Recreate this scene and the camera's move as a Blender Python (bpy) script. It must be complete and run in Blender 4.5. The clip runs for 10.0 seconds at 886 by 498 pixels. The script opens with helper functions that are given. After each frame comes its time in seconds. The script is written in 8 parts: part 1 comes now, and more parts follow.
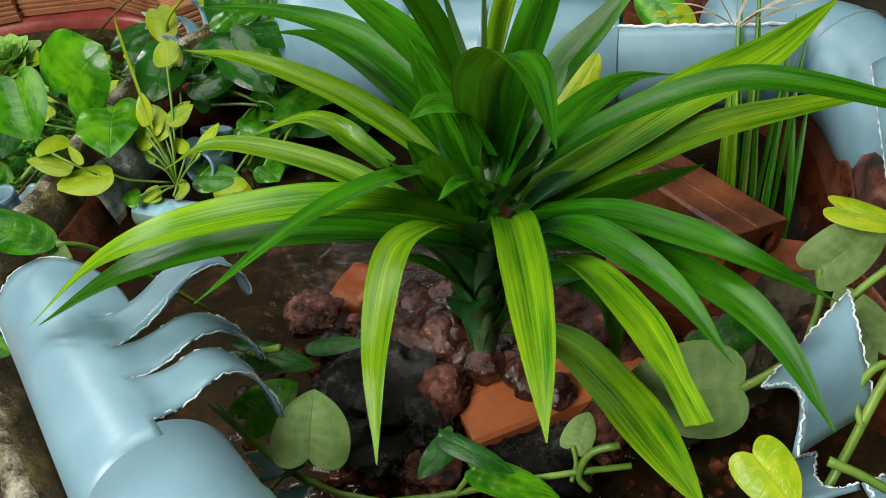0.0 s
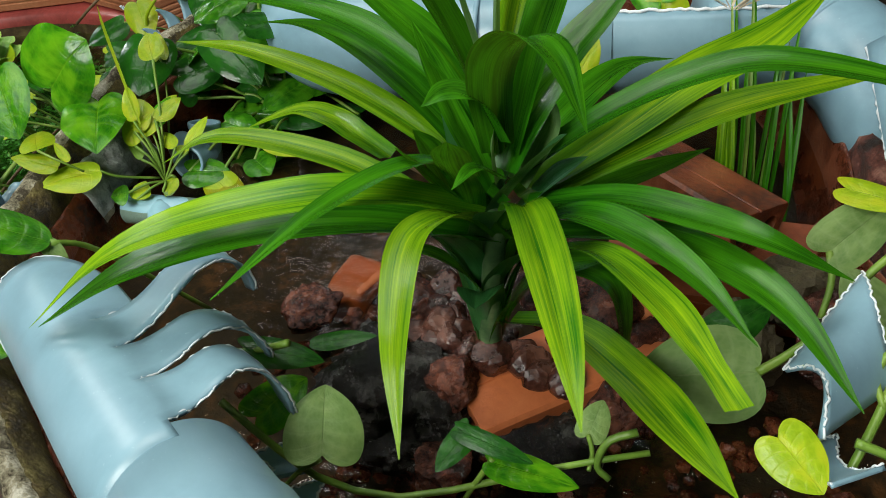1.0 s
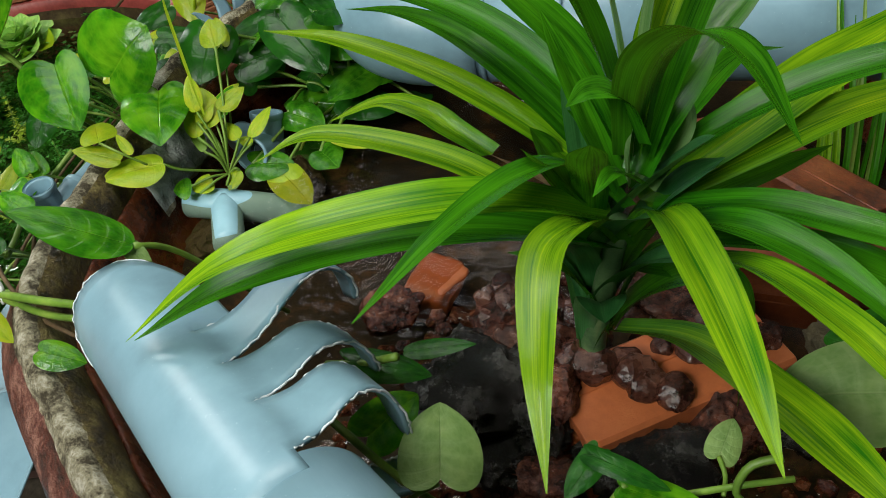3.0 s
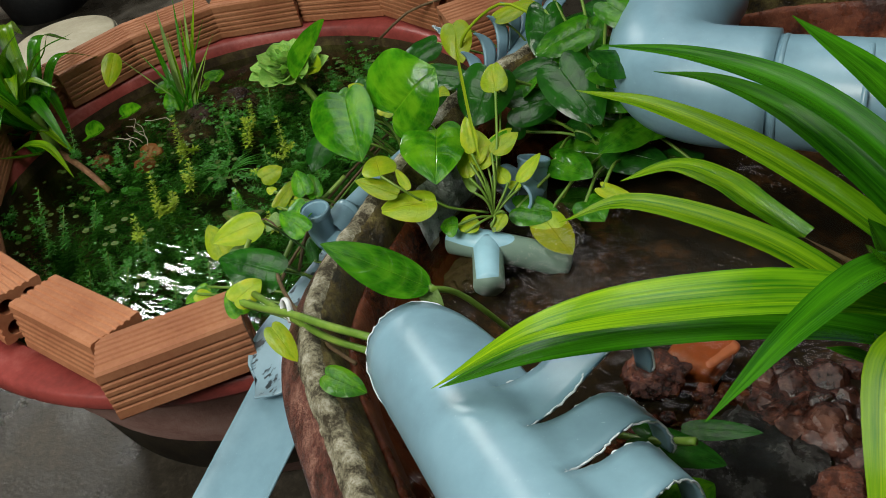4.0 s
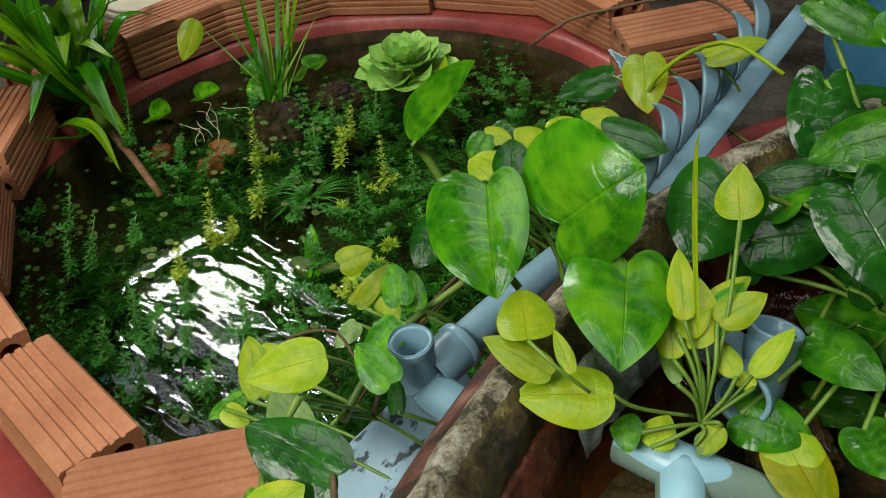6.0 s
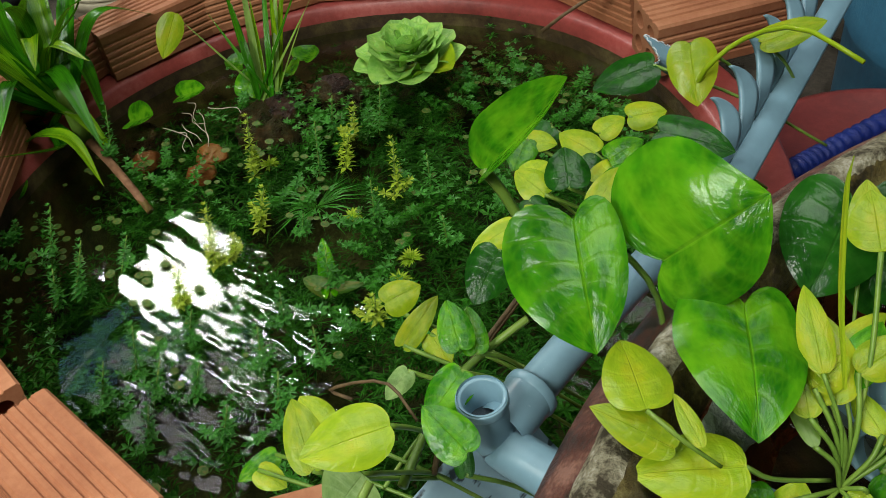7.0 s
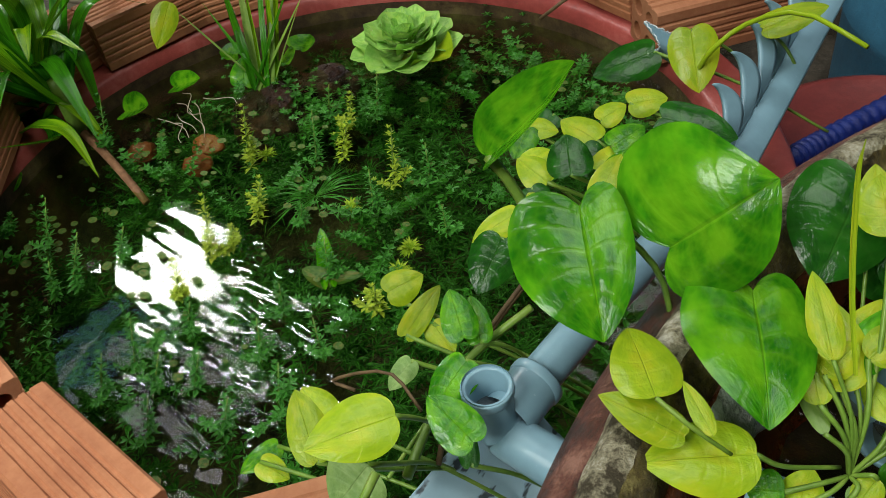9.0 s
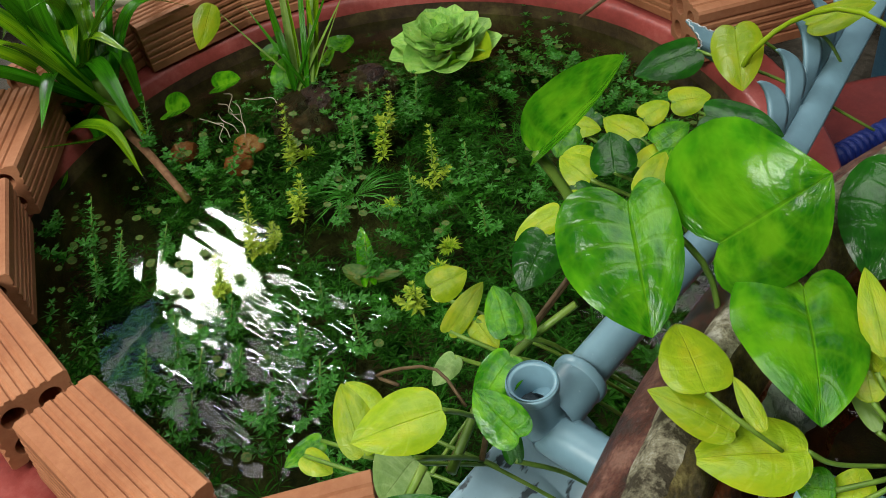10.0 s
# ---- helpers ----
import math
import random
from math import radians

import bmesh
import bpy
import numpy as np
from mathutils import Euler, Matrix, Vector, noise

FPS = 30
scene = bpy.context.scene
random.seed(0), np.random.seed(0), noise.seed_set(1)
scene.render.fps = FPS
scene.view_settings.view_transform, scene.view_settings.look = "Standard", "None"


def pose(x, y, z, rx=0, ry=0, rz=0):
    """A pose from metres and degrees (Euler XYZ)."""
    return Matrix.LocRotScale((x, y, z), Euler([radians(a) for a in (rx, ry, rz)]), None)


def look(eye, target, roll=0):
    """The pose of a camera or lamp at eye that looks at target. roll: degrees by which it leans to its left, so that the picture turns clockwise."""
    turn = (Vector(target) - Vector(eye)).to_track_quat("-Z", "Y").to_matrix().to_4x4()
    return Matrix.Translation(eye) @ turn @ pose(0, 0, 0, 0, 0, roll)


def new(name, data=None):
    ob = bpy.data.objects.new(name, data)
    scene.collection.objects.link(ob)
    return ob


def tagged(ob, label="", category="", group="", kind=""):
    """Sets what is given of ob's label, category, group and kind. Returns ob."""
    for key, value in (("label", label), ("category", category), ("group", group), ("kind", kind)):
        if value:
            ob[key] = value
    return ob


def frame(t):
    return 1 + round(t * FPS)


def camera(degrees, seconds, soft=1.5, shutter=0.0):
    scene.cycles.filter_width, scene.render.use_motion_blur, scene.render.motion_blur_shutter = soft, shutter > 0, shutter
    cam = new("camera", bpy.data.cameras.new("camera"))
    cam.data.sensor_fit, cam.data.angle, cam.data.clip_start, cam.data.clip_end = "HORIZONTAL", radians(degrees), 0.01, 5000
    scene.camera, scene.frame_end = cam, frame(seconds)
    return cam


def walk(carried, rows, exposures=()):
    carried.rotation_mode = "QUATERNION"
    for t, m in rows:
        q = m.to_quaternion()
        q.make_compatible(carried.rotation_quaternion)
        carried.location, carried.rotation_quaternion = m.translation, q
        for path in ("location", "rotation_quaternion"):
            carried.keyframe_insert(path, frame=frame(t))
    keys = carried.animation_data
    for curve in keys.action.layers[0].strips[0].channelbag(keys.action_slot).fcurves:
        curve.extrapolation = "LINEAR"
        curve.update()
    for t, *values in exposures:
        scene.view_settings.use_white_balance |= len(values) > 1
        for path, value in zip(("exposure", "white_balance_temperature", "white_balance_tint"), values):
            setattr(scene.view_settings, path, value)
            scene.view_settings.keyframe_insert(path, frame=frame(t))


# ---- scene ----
cam = camera(54.0, 10.0, soft=0.8)
PATH = [
    (0, (0.487, 0.389, 1.279), (-0.125, 1.73, -0.073), -8.9),
    (0.5, (0.477, 0.387, 1.276), (-0.116, 1.728, -0.085), -8.7),
    (1, (0.461, 0.387, 1.274), (-0.094, 1.733, -0.097), -8.7),
    (1.5, (0.436, 0.388, 1.27), (-0.1, 1.724, -0.119), -8.8),
    (2, (0.411, 0.389, 1.268), (-0.15, 1.709, -0.126), -9.1),
    (2.2, (0.405, 0.391, 1.265), (-0.161, 1.711, -0.128), -9.2),
    (3.3, (0.358, 0.41, 1.267), (-0.23, 1.711, -0.133), -9.8),
    (3.5, (0.34, 0.403, 1.274), (-0.336, 1.685, -0.104), -11.0),
    (4, (0.299, 0.395, 1.294), (-0.671, 1.575, 0.004), -13.6),
    (4.5, (0.217, 0.451, 1.275), (-0.933, 1.523, 0.039), -11.9),
    (5, (0.112, 0.566, 1.212), (-1.019, 1.614, -0.061), -10.6),
    (5.2, (0.087, 0.596, 1.203), (-1.06, 1.612, -0.082), -9.4),
    (6.3, (-0.031, 0.714, 1.161), (-1.107, 1.729, -0.185), -10.5),
    (6.5, (-0.06, 0.724, 1.156), (-1.114, 1.735, -0.21), -11.2),
    (7, (-0.12, 0.721, 1.153), (-1.143, 1.75, -0.223), -10.6),
    (7.5, (-0.14, 0.714, 1.153), (-1.145, 1.756, -0.227), -10.4),
    (8, (-0.132, 0.716, 1.15), (-1.126, 1.756, -0.238), -10.2),
    (8.5, (-0.128, 0.718, 1.148), (-1.128, 1.756, -0.239), -10.1),
    (9, (-0.128, 0.719, 1.148), (-1.133, 1.744, -0.244), -10.7),
    (9.5, (-0.129, 0.714, 1.146), (-1.157, 1.707, -0.253), -12.3),
    (10, (-0.133, 0.708, 1.148), (-1.196, 1.695, -0.23), -12.3),
]
walk(cam, [(t, look(eye, target, roll)) for t, eye, target, roll in PATH], exposures=((0, -0.06), (2.0, -0.1), (3.5, -0.26), (4.5, -0.44), (5.2, -0.36), (6.5, -0.2), (7.5, -0.12), (10, -0.14)))

# ---- light: overcast daylight as lamps in six openings of an unseen, added roof ----
world = bpy.data.worlds.new("sky")
scene.world = world
world.use_nodes = True
wn, wl = world.node_tree.nodes, world.node_tree.links
sky = wn.new("ShaderNodeTexSky")
sky.sky_type = "NISHITA"
sky.sun_disc = False
sky.sun_elevation, sky.sun_rotation = radians(58), radians(-60)
sky.dust_density = 6.0
wl.new(sky.outputs[0], wn["Background"].inputs[0])
wn["Background"].inputs[1].default_value = 0.15
ROOF = 3.0
# FAR, SLIT and BLUE sit where the pond mirrors brightness; the rest are added.
OPEN_FAR = (-4.25, 1.98, -3.5, 2.66)
OPEN_TOP = (-1.0, 0.5, 0.7, 1.8)
OPEN_BACK = (-1.7, 3.1, 0.2, 3.8)
OPEN_SLIT = (-3.5, 2.10, -2.65, 2.34)
OPEN_BLUE = (-3.95, 1.35, -2.6, 1.95)
OPEN_NEAR = (-1.2, -2.1, 0.2, -0.6)


def opening_light(name, box, power, colour):
    lamp = new(name, bpy.data.lights.new(name, "AREA"))
    lamp.data.shape, lamp.data.size, lamp.data.size_y = "RECTANGLE", box[2] - box[0], box[3] - box[1]
    lamp.data.energy, lamp.data.color = power, colour
    lamp.location = ((box[0] + box[2]) / 2, (box[1] + box[3]) / 2, ROOF + 0.06)
    return lamp


opening_light("skylight_far", OPEN_FAR, 100, (1.0, 1.0, 0.92))
# Top, back and near lamps are unseen, added for fill, key light and glints.
opening_light("added_light_top", OPEN_TOP, 36, (1.0, 1.0, 0.94))
opening_light("added_light_back", OPEN_BACK, 6, (1.0, 1.0, 0.95))
# Added for mirrored streaks and a blue patch on the pond.
opening_light("mirror_light_slit", OPEN_SLIT, 26, (1.0, 1.0, 0.96))
opening_light("mirror_light_blue", OPEN_BLUE, 4, (0.32, 0.70, 1.0))
opening_light("added_light_near", OPEN_NEAR, 165, (1.0, 0.99, 0.90))
scene.view_settings.exposure = 0.0

# ---- materials ----
def ramp(nt, stops):
    r = nt.nodes.new("ShaderNodeValToRGB")
    e = r.color_ramp.elements
    while len(e) < len(stops):
        e.new(0.5)
    for k, (p, c) in enumerate(stops):
        e[k].position, e[k].color = p, (*c, 1)
    return r


def base_mat(name, rough=0.5, spec=0.5):
    m = bpy.data.materials.new(name)
    m.use_nodes = True
    b = m.node_tree.nodes["Principled BSDF"]
    b.inputs["Roughness"].default_value = rough
    b.inputs["Specular IOR Level"].default_value = spec
    return m, m.node_tree, b


def noise_tex(nt, scale, detail=4, rough=0.6, coord="Object", stretch=None):
    c = nt.nodes.new("ShaderNodeTexCoord")
    n = nt.nodes.new("ShaderNodeTexNoise")
    n.inputs["Scale"].default_value, n.inputs["Detail"].default_value, n.inputs["Roughness"].default_value = scale, detail, rough
    src = c.outputs[coord]
    if stretch:
        mp = nt.nodes.new("ShaderNodeMapping")
        mp.inputs["Scale"].default_value = stretch
        nt.links.new(src, mp.inputs[0])
        src = mp.outputs[0]
    nt.links.new(src, n.inputs["Vector"])
    return n


def mix_rgb(nt, a, b, fac, mode="MIX"):
    x = nt.nodes.new("ShaderNodeMix")
    x.data_type, x.blend_type = "RGBA", mode
    for sock, v in ((x.inputs[6], a), (x.inputs[7], b), (x.inputs[0], fac)):
        if isinstance(v, (tuple, list)):
            sock.default_value = (*v, 1)
        elif isinstance(v, (int, float)):
            sock.default_value = v
        else:
            nt.links.new(v, sock)
    return x.outputs[2]


def calc(nt, op, a, b=0.0, clamp=False):
    x = nt.nodes.new("ShaderNodeMath")
    x.operation, x.use_clamp = op, clamp
    for sock, v in ((x.inputs[0], a), (x.inputs[1], b)):
        if isinstance(v, (int, float)):
            sock.default_value = v
        else:
            nt.links.new(v, sock)
    return x.outputs[0]


def bump(nt, bsdf, height, strength=0.3, distance=0.002, prior=None):
    b = nt.nodes.new("ShaderNodeBump")
    b.inputs["Strength"].default_value, b.inputs["Distance"].default_value = strength, distance
    nt.links.new(height, b.inputs["Height"])
    if prior:
        nt.links.new(prior, b.inputs["Normal"])
    nt.links.new(b.outputs[0], bsdf.inputs["Normal"])
    return b.outputs[0]


def vary(nt, colour, amount=0.25):
    """Each object a little lighter or darker."""
    o = nt.nodes.new("ShaderNodeObjectInfo")
    v = calc(nt, "ADD", calc(nt, "MULTIPLY", o.outputs["Random"], amount), 1.0 - amount / 2)
    h = nt.nodes.new("ShaderNodeHueSaturation")
    nt.links.new(colour, h.inputs["Color"])
    nt.links.new(v, h.inputs["Value"])
    return h.outputs[0]


def rough_mat(name, c1, c2, c3, big, small, rough=0.7, relief=0.004, strength=0.5, spec=0.4, wet=None, spread=0.2):
    """Stone, clay, cement: large stains and fine grain."""
    m, nt, b = base_mat(name, rough, spec)
    n1, n2 = noise_tex(nt, big, 5), noise_tex(nt, small, 6, 0.7)
    r = ramp(nt, [(0.52 - spread, c1), (0.52, c2), (0.52 + spread, c3)])
    f = calc(nt, "ADD", calc(nt, "MULTIPLY", n1.outputs[0], 0.65), calc(nt, "MULTIPLY", n2.outputs[0], 0.35))
    nt.links.new(f, r.inputs[0])
    nt.links.new(vary(nt, r.outputs[0]), b.inputs["Base Color"])
    bump(nt, b, n2.outputs[0], strength, relief)
    if wet:
        rr = nt.nodes.new("ShaderNodeMapRange")
        rr.inputs["From Min"].default_value, rr.inputs["From Max"].default_value = 0.4, 0.62
        rr.inputs["To Min"].default_value, rr.inputs["To Max"].default_value = wet, rough
        nt.links.new(n1.outputs[0], rr.inputs[0])
        nt.links.new(rr.outputs[0], b.inputs["Roughness"])
    return m


def pvc_mat(name, col, scratch=0.35):
    """Blue-grey plastic pipe, with faint scratches, dust and streaks."""
    m, nt, b = base_mat(name, 0.3, 0.5)
    n1, n2 = noise_tex(nt, 14, 5), noise_tex(nt, 160, 3, 0.6, stretch=(1, 1, 0.15))
    dark = tuple(0.8 * c for c in col)
    pale = tuple(min(1, 1.12 * c + 0.02) for c in col)
    r = ramp(nt, [(0.3, dark), (0.5, col), (0.75, pale)])
    nt.links.new(n1.outputs[0], r.inputs[0])
    v = noise_tex(nt, 420, 2, 0.5)
    sp = ramp(nt, [(0.72, (0, 0, 0)), (0.76, (1, 1, 1))])
    nt.links.new(v.outputs[0], sp.inputs[0])
    c = mix_rgb(nt, r.outputs[0], tuple(min(1, x + 0.25) for x in col), calc(nt, "MULTIPLY", sp.outputs[0], scratch))
    nt.links.new(c, b.inputs["Base Color"])
    rr = calc(nt, "ADD", calc(nt, "MULTIPLY", n1.outputs[0], 0.24), 0.22)
    nt.links.new(rr, b.inputs["Roughness"])
    bump(nt, b, n2.outputs[0], 0.08, 0.001)
    return m


def leaf_mat(name, dark, light, vein, yellow=None, kind="heart", amount=0.4, rough=0.28):
    """Leaf: UV x runs across (-1 to 1 as 0 to 1), y from base to tip."""
    m, nt, b = base_mat(name, rough, 0.28)
    uv = nt.nodes.new("ShaderNodeUVMap")
    sep = nt.nodes.new("ShaderNodeSeparateXYZ")
    nt.links.new(uv.outputs[0], sep.inputs[0])
    across = calc(nt, "ABSOLUTE", calc(nt, "SUBTRACT", calc(nt, "MULTIPLY", sep.outputs[0], 2.0), 1.0))
    info = nt.nodes.new("ShaderNodeObjectInfo")
    off = nt.nodes.new("ShaderNodeCombineXYZ")
    nt.links.new(calc(nt, "MULTIPLY", info.outputs["Random"], 37.0), off.inputs[2])
    add = nt.nodes.new("ShaderNodeVectorMath")
    nt.links.new(uv.outputs[0], add.inputs[0])
    nt.links.new(off.outputs[0], add.inputs[1])

    def nz(scale, stretch, detail=4):
        mp = nt.nodes.new("ShaderNodeMapping")
        mp.inputs["Scale"].default_value = stretch
        nt.links.new(add.outputs[0], mp.inputs[0])
        n = nt.nodes.new("ShaderNodeTexNoise")
        n.inputs["Scale"].default_value, n.inputs["Detail"].default_value = scale, detail
        nt.links.new(mp.outputs[0], n.inputs["Vector"])
        return n.outputs[0]

    if kind == "ribbon":
        blotch, streak = nz(1.0, (4, 4, 1)), nz(1.0, (24, 1.8, 1), 5)
        fine, hair = nz(1.0, (46, 0.9, 1), 3), nz(1.0, (110, 1.6, 1), 2)
        f = calc(nt, "ADD", calc(nt, "ADD", calc(nt, "MULTIPLY", streak, 0.3), calc(nt, "MULTIPLY", hair, 0.25)), calc(nt, "MULTIPLY", blotch, 0.45))
    else:
        blotch, streak = nz(1.0, (3, 3, 1)), nz(1.0, (9, 9, 1), 5)
        f = calc(nt, "ADD", calc(nt, "MULTIPLY", streak, 0.35), calc(nt, "MULTIPLY", blotch, 0.65))
    r = ramp(nt, [(0.40, dark), (0.60, light)])
    nt.links.new(f, r.inputs[0])
    col = r.outputs[0]
    if yellow:
        if kind == "ribbon":
            yr = ramp(nt, [(0.34, (0, 0, 0)), (0.74, (1, 1, 1))])
            nt.links.new(calc(nt, "ADD", calc(nt, "MULTIPLY", streak, 0.55), calc(nt, "MULTIPLY", blotch, 0.45)), yr.inputs[0])
            reach = ramp(nt, [(0.05, (0.15, 0.15, 0.15)), (0.55, (0.9, 0.9, 0.9)), (1.0, (1, 1, 1))])
            nt.links.new(sep.outputs[1], reach.inputs[0])
            thin = ramp(nt, [(0.53, (0, 0, 0)), (0.57, (1, 1, 1))])
            nt.links.new(fine, thin.inputs[0])
            mid = ramp(nt, [(0.1, (1, 1, 1)), (0.5, (0, 0, 0))])
            nt.links.new(across, mid.inputs[0])
            k = calc(nt, "MULTIPLY", calc(nt, "MULTIPLY", yr.outputs[0], reach.outputs[0]), amount)
            k2 = calc(nt, "MULTIPLY", calc(nt, "MULTIPLY", thin.outputs[0], mid.outputs[0]), calc(nt, "MULTIPLY", yr.outputs[0], amount * 0.7))
            k = calc(nt, "ADD", k, k2, True)
        else:
            yr = ramp(nt, [(0.52 - 0.12 * amount, (0, 0, 0)), (0.66, (1, 1, 1))])
            nt.links.new(blotch, yr.inputs[0])
            k = calc(nt, "MULTIPLY", yr.outputs[0], amount * 1.6, True)
        col = mix_rgb(nt, col, yellow, k)
    # midrib and side veins
    rib = ramp(nt, [(0.0, (1, 1, 1)), (0.035 if kind == "heart" else 0.05, (0, 0, 0))])
    nt.links.new(across, rib.inputs[0])
    h = rib.outputs[0]
    if kind == "heart":
        w = nt.nodes.new("ShaderNodeTexWave")
        w.inputs["Scale"].default_value, w.inputs["Distortion"].default_value = 2.2, 2.2
        w.inputs["Detail Scale"].default_value = 1.5
        cmb = nt.nodes.new("ShaderNodeCombineXYZ")
        lean = calc(nt, "SUBTRACT", sep.outputs[1], calc(nt, "MULTIPLY", across, 0.10))
        nt.links.new(lean, cmb.inputs[0])
        nt.links.new(off.outputs[0], w.inputs["Phase Offset"])
        nt.links.new(cmb.outputs[0], w.inputs["Vector"])
        vr = ramp(nt, [(0.0, (0.0, 0.0, 0.0)), (0.86, (0.1, 0.1, 0.1)), (1.0, (0.9, 0.9, 0.9))])
        nt.links.new(w.outputs["Fac"], vr.inputs[0])
        quarter = ramp(nt, [(0.0, (1, 1, 1)), (0.55, (0.35, 0.35, 0.35)), (0.95, (0, 0, 0))])
        nt.links.new(across, quarter.inputs[0])
        band = ramp(nt, [(0.25, (0, 0, 0)), (0.75, (1, 1, 1))])
        nt.links.new(w.outputs["Fac"], band.inputs[0])
        col = mix_rgb(nt, col, vein, calc(nt, "MULTIPLY", calc(nt, "MULTIPLY", band.outputs[0], quarter.outputs[0]), calc(nt, "MULTIPLY", blotch, 0.5)))
        col = mix_rgb(nt, col, vein, calc(nt, "MULTIPLY", vr.outputs[0], 0.15))
        col = mix_rgb(nt, col, vein, calc(nt, "MULTIPLY", rib.outputs[0], 0.45))
        net = nt.nodes.new("ShaderNodeTexVoronoi")
        net.feature = "DISTANCE_TO_EDGE"
        net.inputs["Scale"].default_value = 15
        nt.links.new(add.outputs[0], net.inputs["Vector"])
        cell = ramp(nt, [(0.0, (0, 0, 0)), (0.28, (1, 1, 1))])
        nt.links.new(net.outputs[0], cell.inputs[0])
        col = mix_rgb(nt, vein, col, calc(nt, "ADD", calc(nt, "MULTIPLY", cell.outputs[0], 0.14), 0.86))
        quilt = calc(nt, "ADD", calc(nt, "MULTIPLY", vr.outputs[0], -0.16), calc(nt, "MULTIPLY", cell.outputs[0], 0.03))
        bump(nt, b, calc(nt, "ADD", calc(nt, "MULTIPLY", quilt, 0.5), calc(nt, "ADD", calc(nt, "MULTIPLY", streak, 0.5), calc(nt, "MULTIPLY", rib.outputs[0], -0.5))), 0.5, 0.0030)
    else:
        col = mix_rgb(nt, col, vein, calc(nt, "MULTIPLY", rib.outputs[0], 0.4))
        bump(nt, b, calc(nt, "ADD", calc(nt, "ADD", fine, calc(nt, "MULTIPLY", hair, 0.6)), calc(nt, "MULTIPLY", streak, 0.9)), 0.22, 0.0010)
    col = vary(nt, col, 0.3)
    nt.links.new(col, b.inputs["Base Color"])
    tr = nt.nodes.new("ShaderNodeBsdfTranslucent")
    nt.links.new(mix_rgb(nt, col, (0.24, 0.42, 0.02), 0.3), tr.inputs[0])
    mx = nt.nodes.new("ShaderNodeMixShader")
    mx.inputs[0].default_value = 0.22
    nt.links.new(b.outputs[0], mx.inputs[1])
    nt.links.new(tr.outputs[0], mx.inputs[2])
    nt.links.new(mx.outputs[0], nt.nodes["Material Output"].inputs[0])
    return m


def water_mat(name, tint, wave, strength, height=0.01, source=None, fine=0.25, stretch=None):
    """Clear water; ripples die away from where water runs in."""
    m, nt, b = base_mat(name)
    nt.nodes.remove(b)
    gl = nt.nodes.new("ShaderNodeBsdfGlossy")
    gl.inputs["Roughness"].default_value = 0.02
    tp = nt.nodes.new("ShaderNodeBsdfTransparent")
    tp.inputs[0].default_value = (*tint, 1)
    fr = nt.nodes.new("ShaderNodeFresnel")
    fr.inputs[0].default_value = 1.33
    n1, n2 = noise_tex(nt, wave, 2, 0.5, stretch=stretch), noise_tex(nt, wave * 3, 2, 0.5, stretch=stretch)
    bp = nt.nodes.new("ShaderNodeBump")
    bp.inputs["Strength"].default_value, bp.inputs["Distance"].default_value = strength, height
    swell = calc(nt, "ADD", n1.outputs[0], calc(nt, "MULTIPLY", n2.outputs[0], fine))
    if source:
        geo, away = nt.nodes.new("ShaderNodeNewGeometry"), nt.nodes.new("ShaderNodeVectorMath")
        away.operation, away.inputs[1].default_value = "DISTANCE", source
        nt.links.new(geo.outputs["Position"], away.inputs[0])
        calm = ramp(nt, [(0.10, (1, 1, 1)), (0.24, (0.5, 0.5, 0.5)), (0.32, (0.06, 0.06, 0.06)), (0.6, (0.03, 0.03, 0.03))])
        nt.links.new(away.outputs["Value"], calm.inputs[0])
        swell = calc(nt, "MULTIPLY", swell, calm.outputs[0])
    nt.links.new(swell, bp.inputs["Height"])
    nt.links.new(bp.outputs[0], gl.inputs["Normal"])
    nt.links.new(bp.outputs[0], fr.inputs["Normal"])
    mx = nt.nodes.new("ShaderNodeMixShader")
    nt.links.new(fr.outputs[0], mx.inputs[0])
    nt.links.new(tp.outputs[0], mx.inputs[1])
    nt.links.new(gl.outputs[0], mx.inputs[2])
    nt.links.new(mx.outputs[0], nt.nodes["Material Output"].inputs[0])
    return m


PVC = pvc_mat("pvc", (0.185, 0.325, 0.40))
PVC_WET = pvc_mat("pvc_wet", (0.27, 0.49, 0.58), 0.3)
PVC_EDGE = rough_mat("pvc_sawn_edge", (0.55, 0.64, 0.69), (0.70, 0.77, 0.80), (0.82, 0.86, 0.88), 60, 300, 0.7, 0.002)
BRICK = rough_mat("clay_brick", (0.27, 0.092, 0.040), (0.37, 0.148, 0.067), (0.47, 0.215, 0.108), 9, 130, 0.75, 0.002, 0.35)
BRICK_WET = rough_mat("wet_clay_brick", (0.30, 0.085, 0.03), (0.42, 0.12, 0.04), (0.50, 0.16, 0.06), 12, 130, 0.42, 0.002, 0.3)
BRICK_SOAK = rough_mat("rain_dark_brick", (0.05, 0.015, 0.008), (0.22, 0.06, 0.022), (0.34, 0.11, 0.045), 18, 130, 0.35, 0.003, 0.6, spread=0.12)
BRICK_DARK = rough_mat("soaked_brick", (0.10, 0.028, 0.013), (0.2, 0.055, 0.023), (0.32, 0.095, 0.035), 14, 130, 0.4, 0.002, 0.3)
RED = rough_mat("red_painted_cement", (0.10, 0.014, 0.012), (0.185, 0.026, 0.022), (0.28, 0.06, 0.05), 6, 90, 0.5, 0.002, 0.25)
RED_LIP = rough_mat("sun_faded_red_paint", (0.15, 0.026, 0.022), (0.27, 0.05, 0.042), (0.40, 0.12, 0.10), 8, 90, 0.4, 0.002, 0.25)
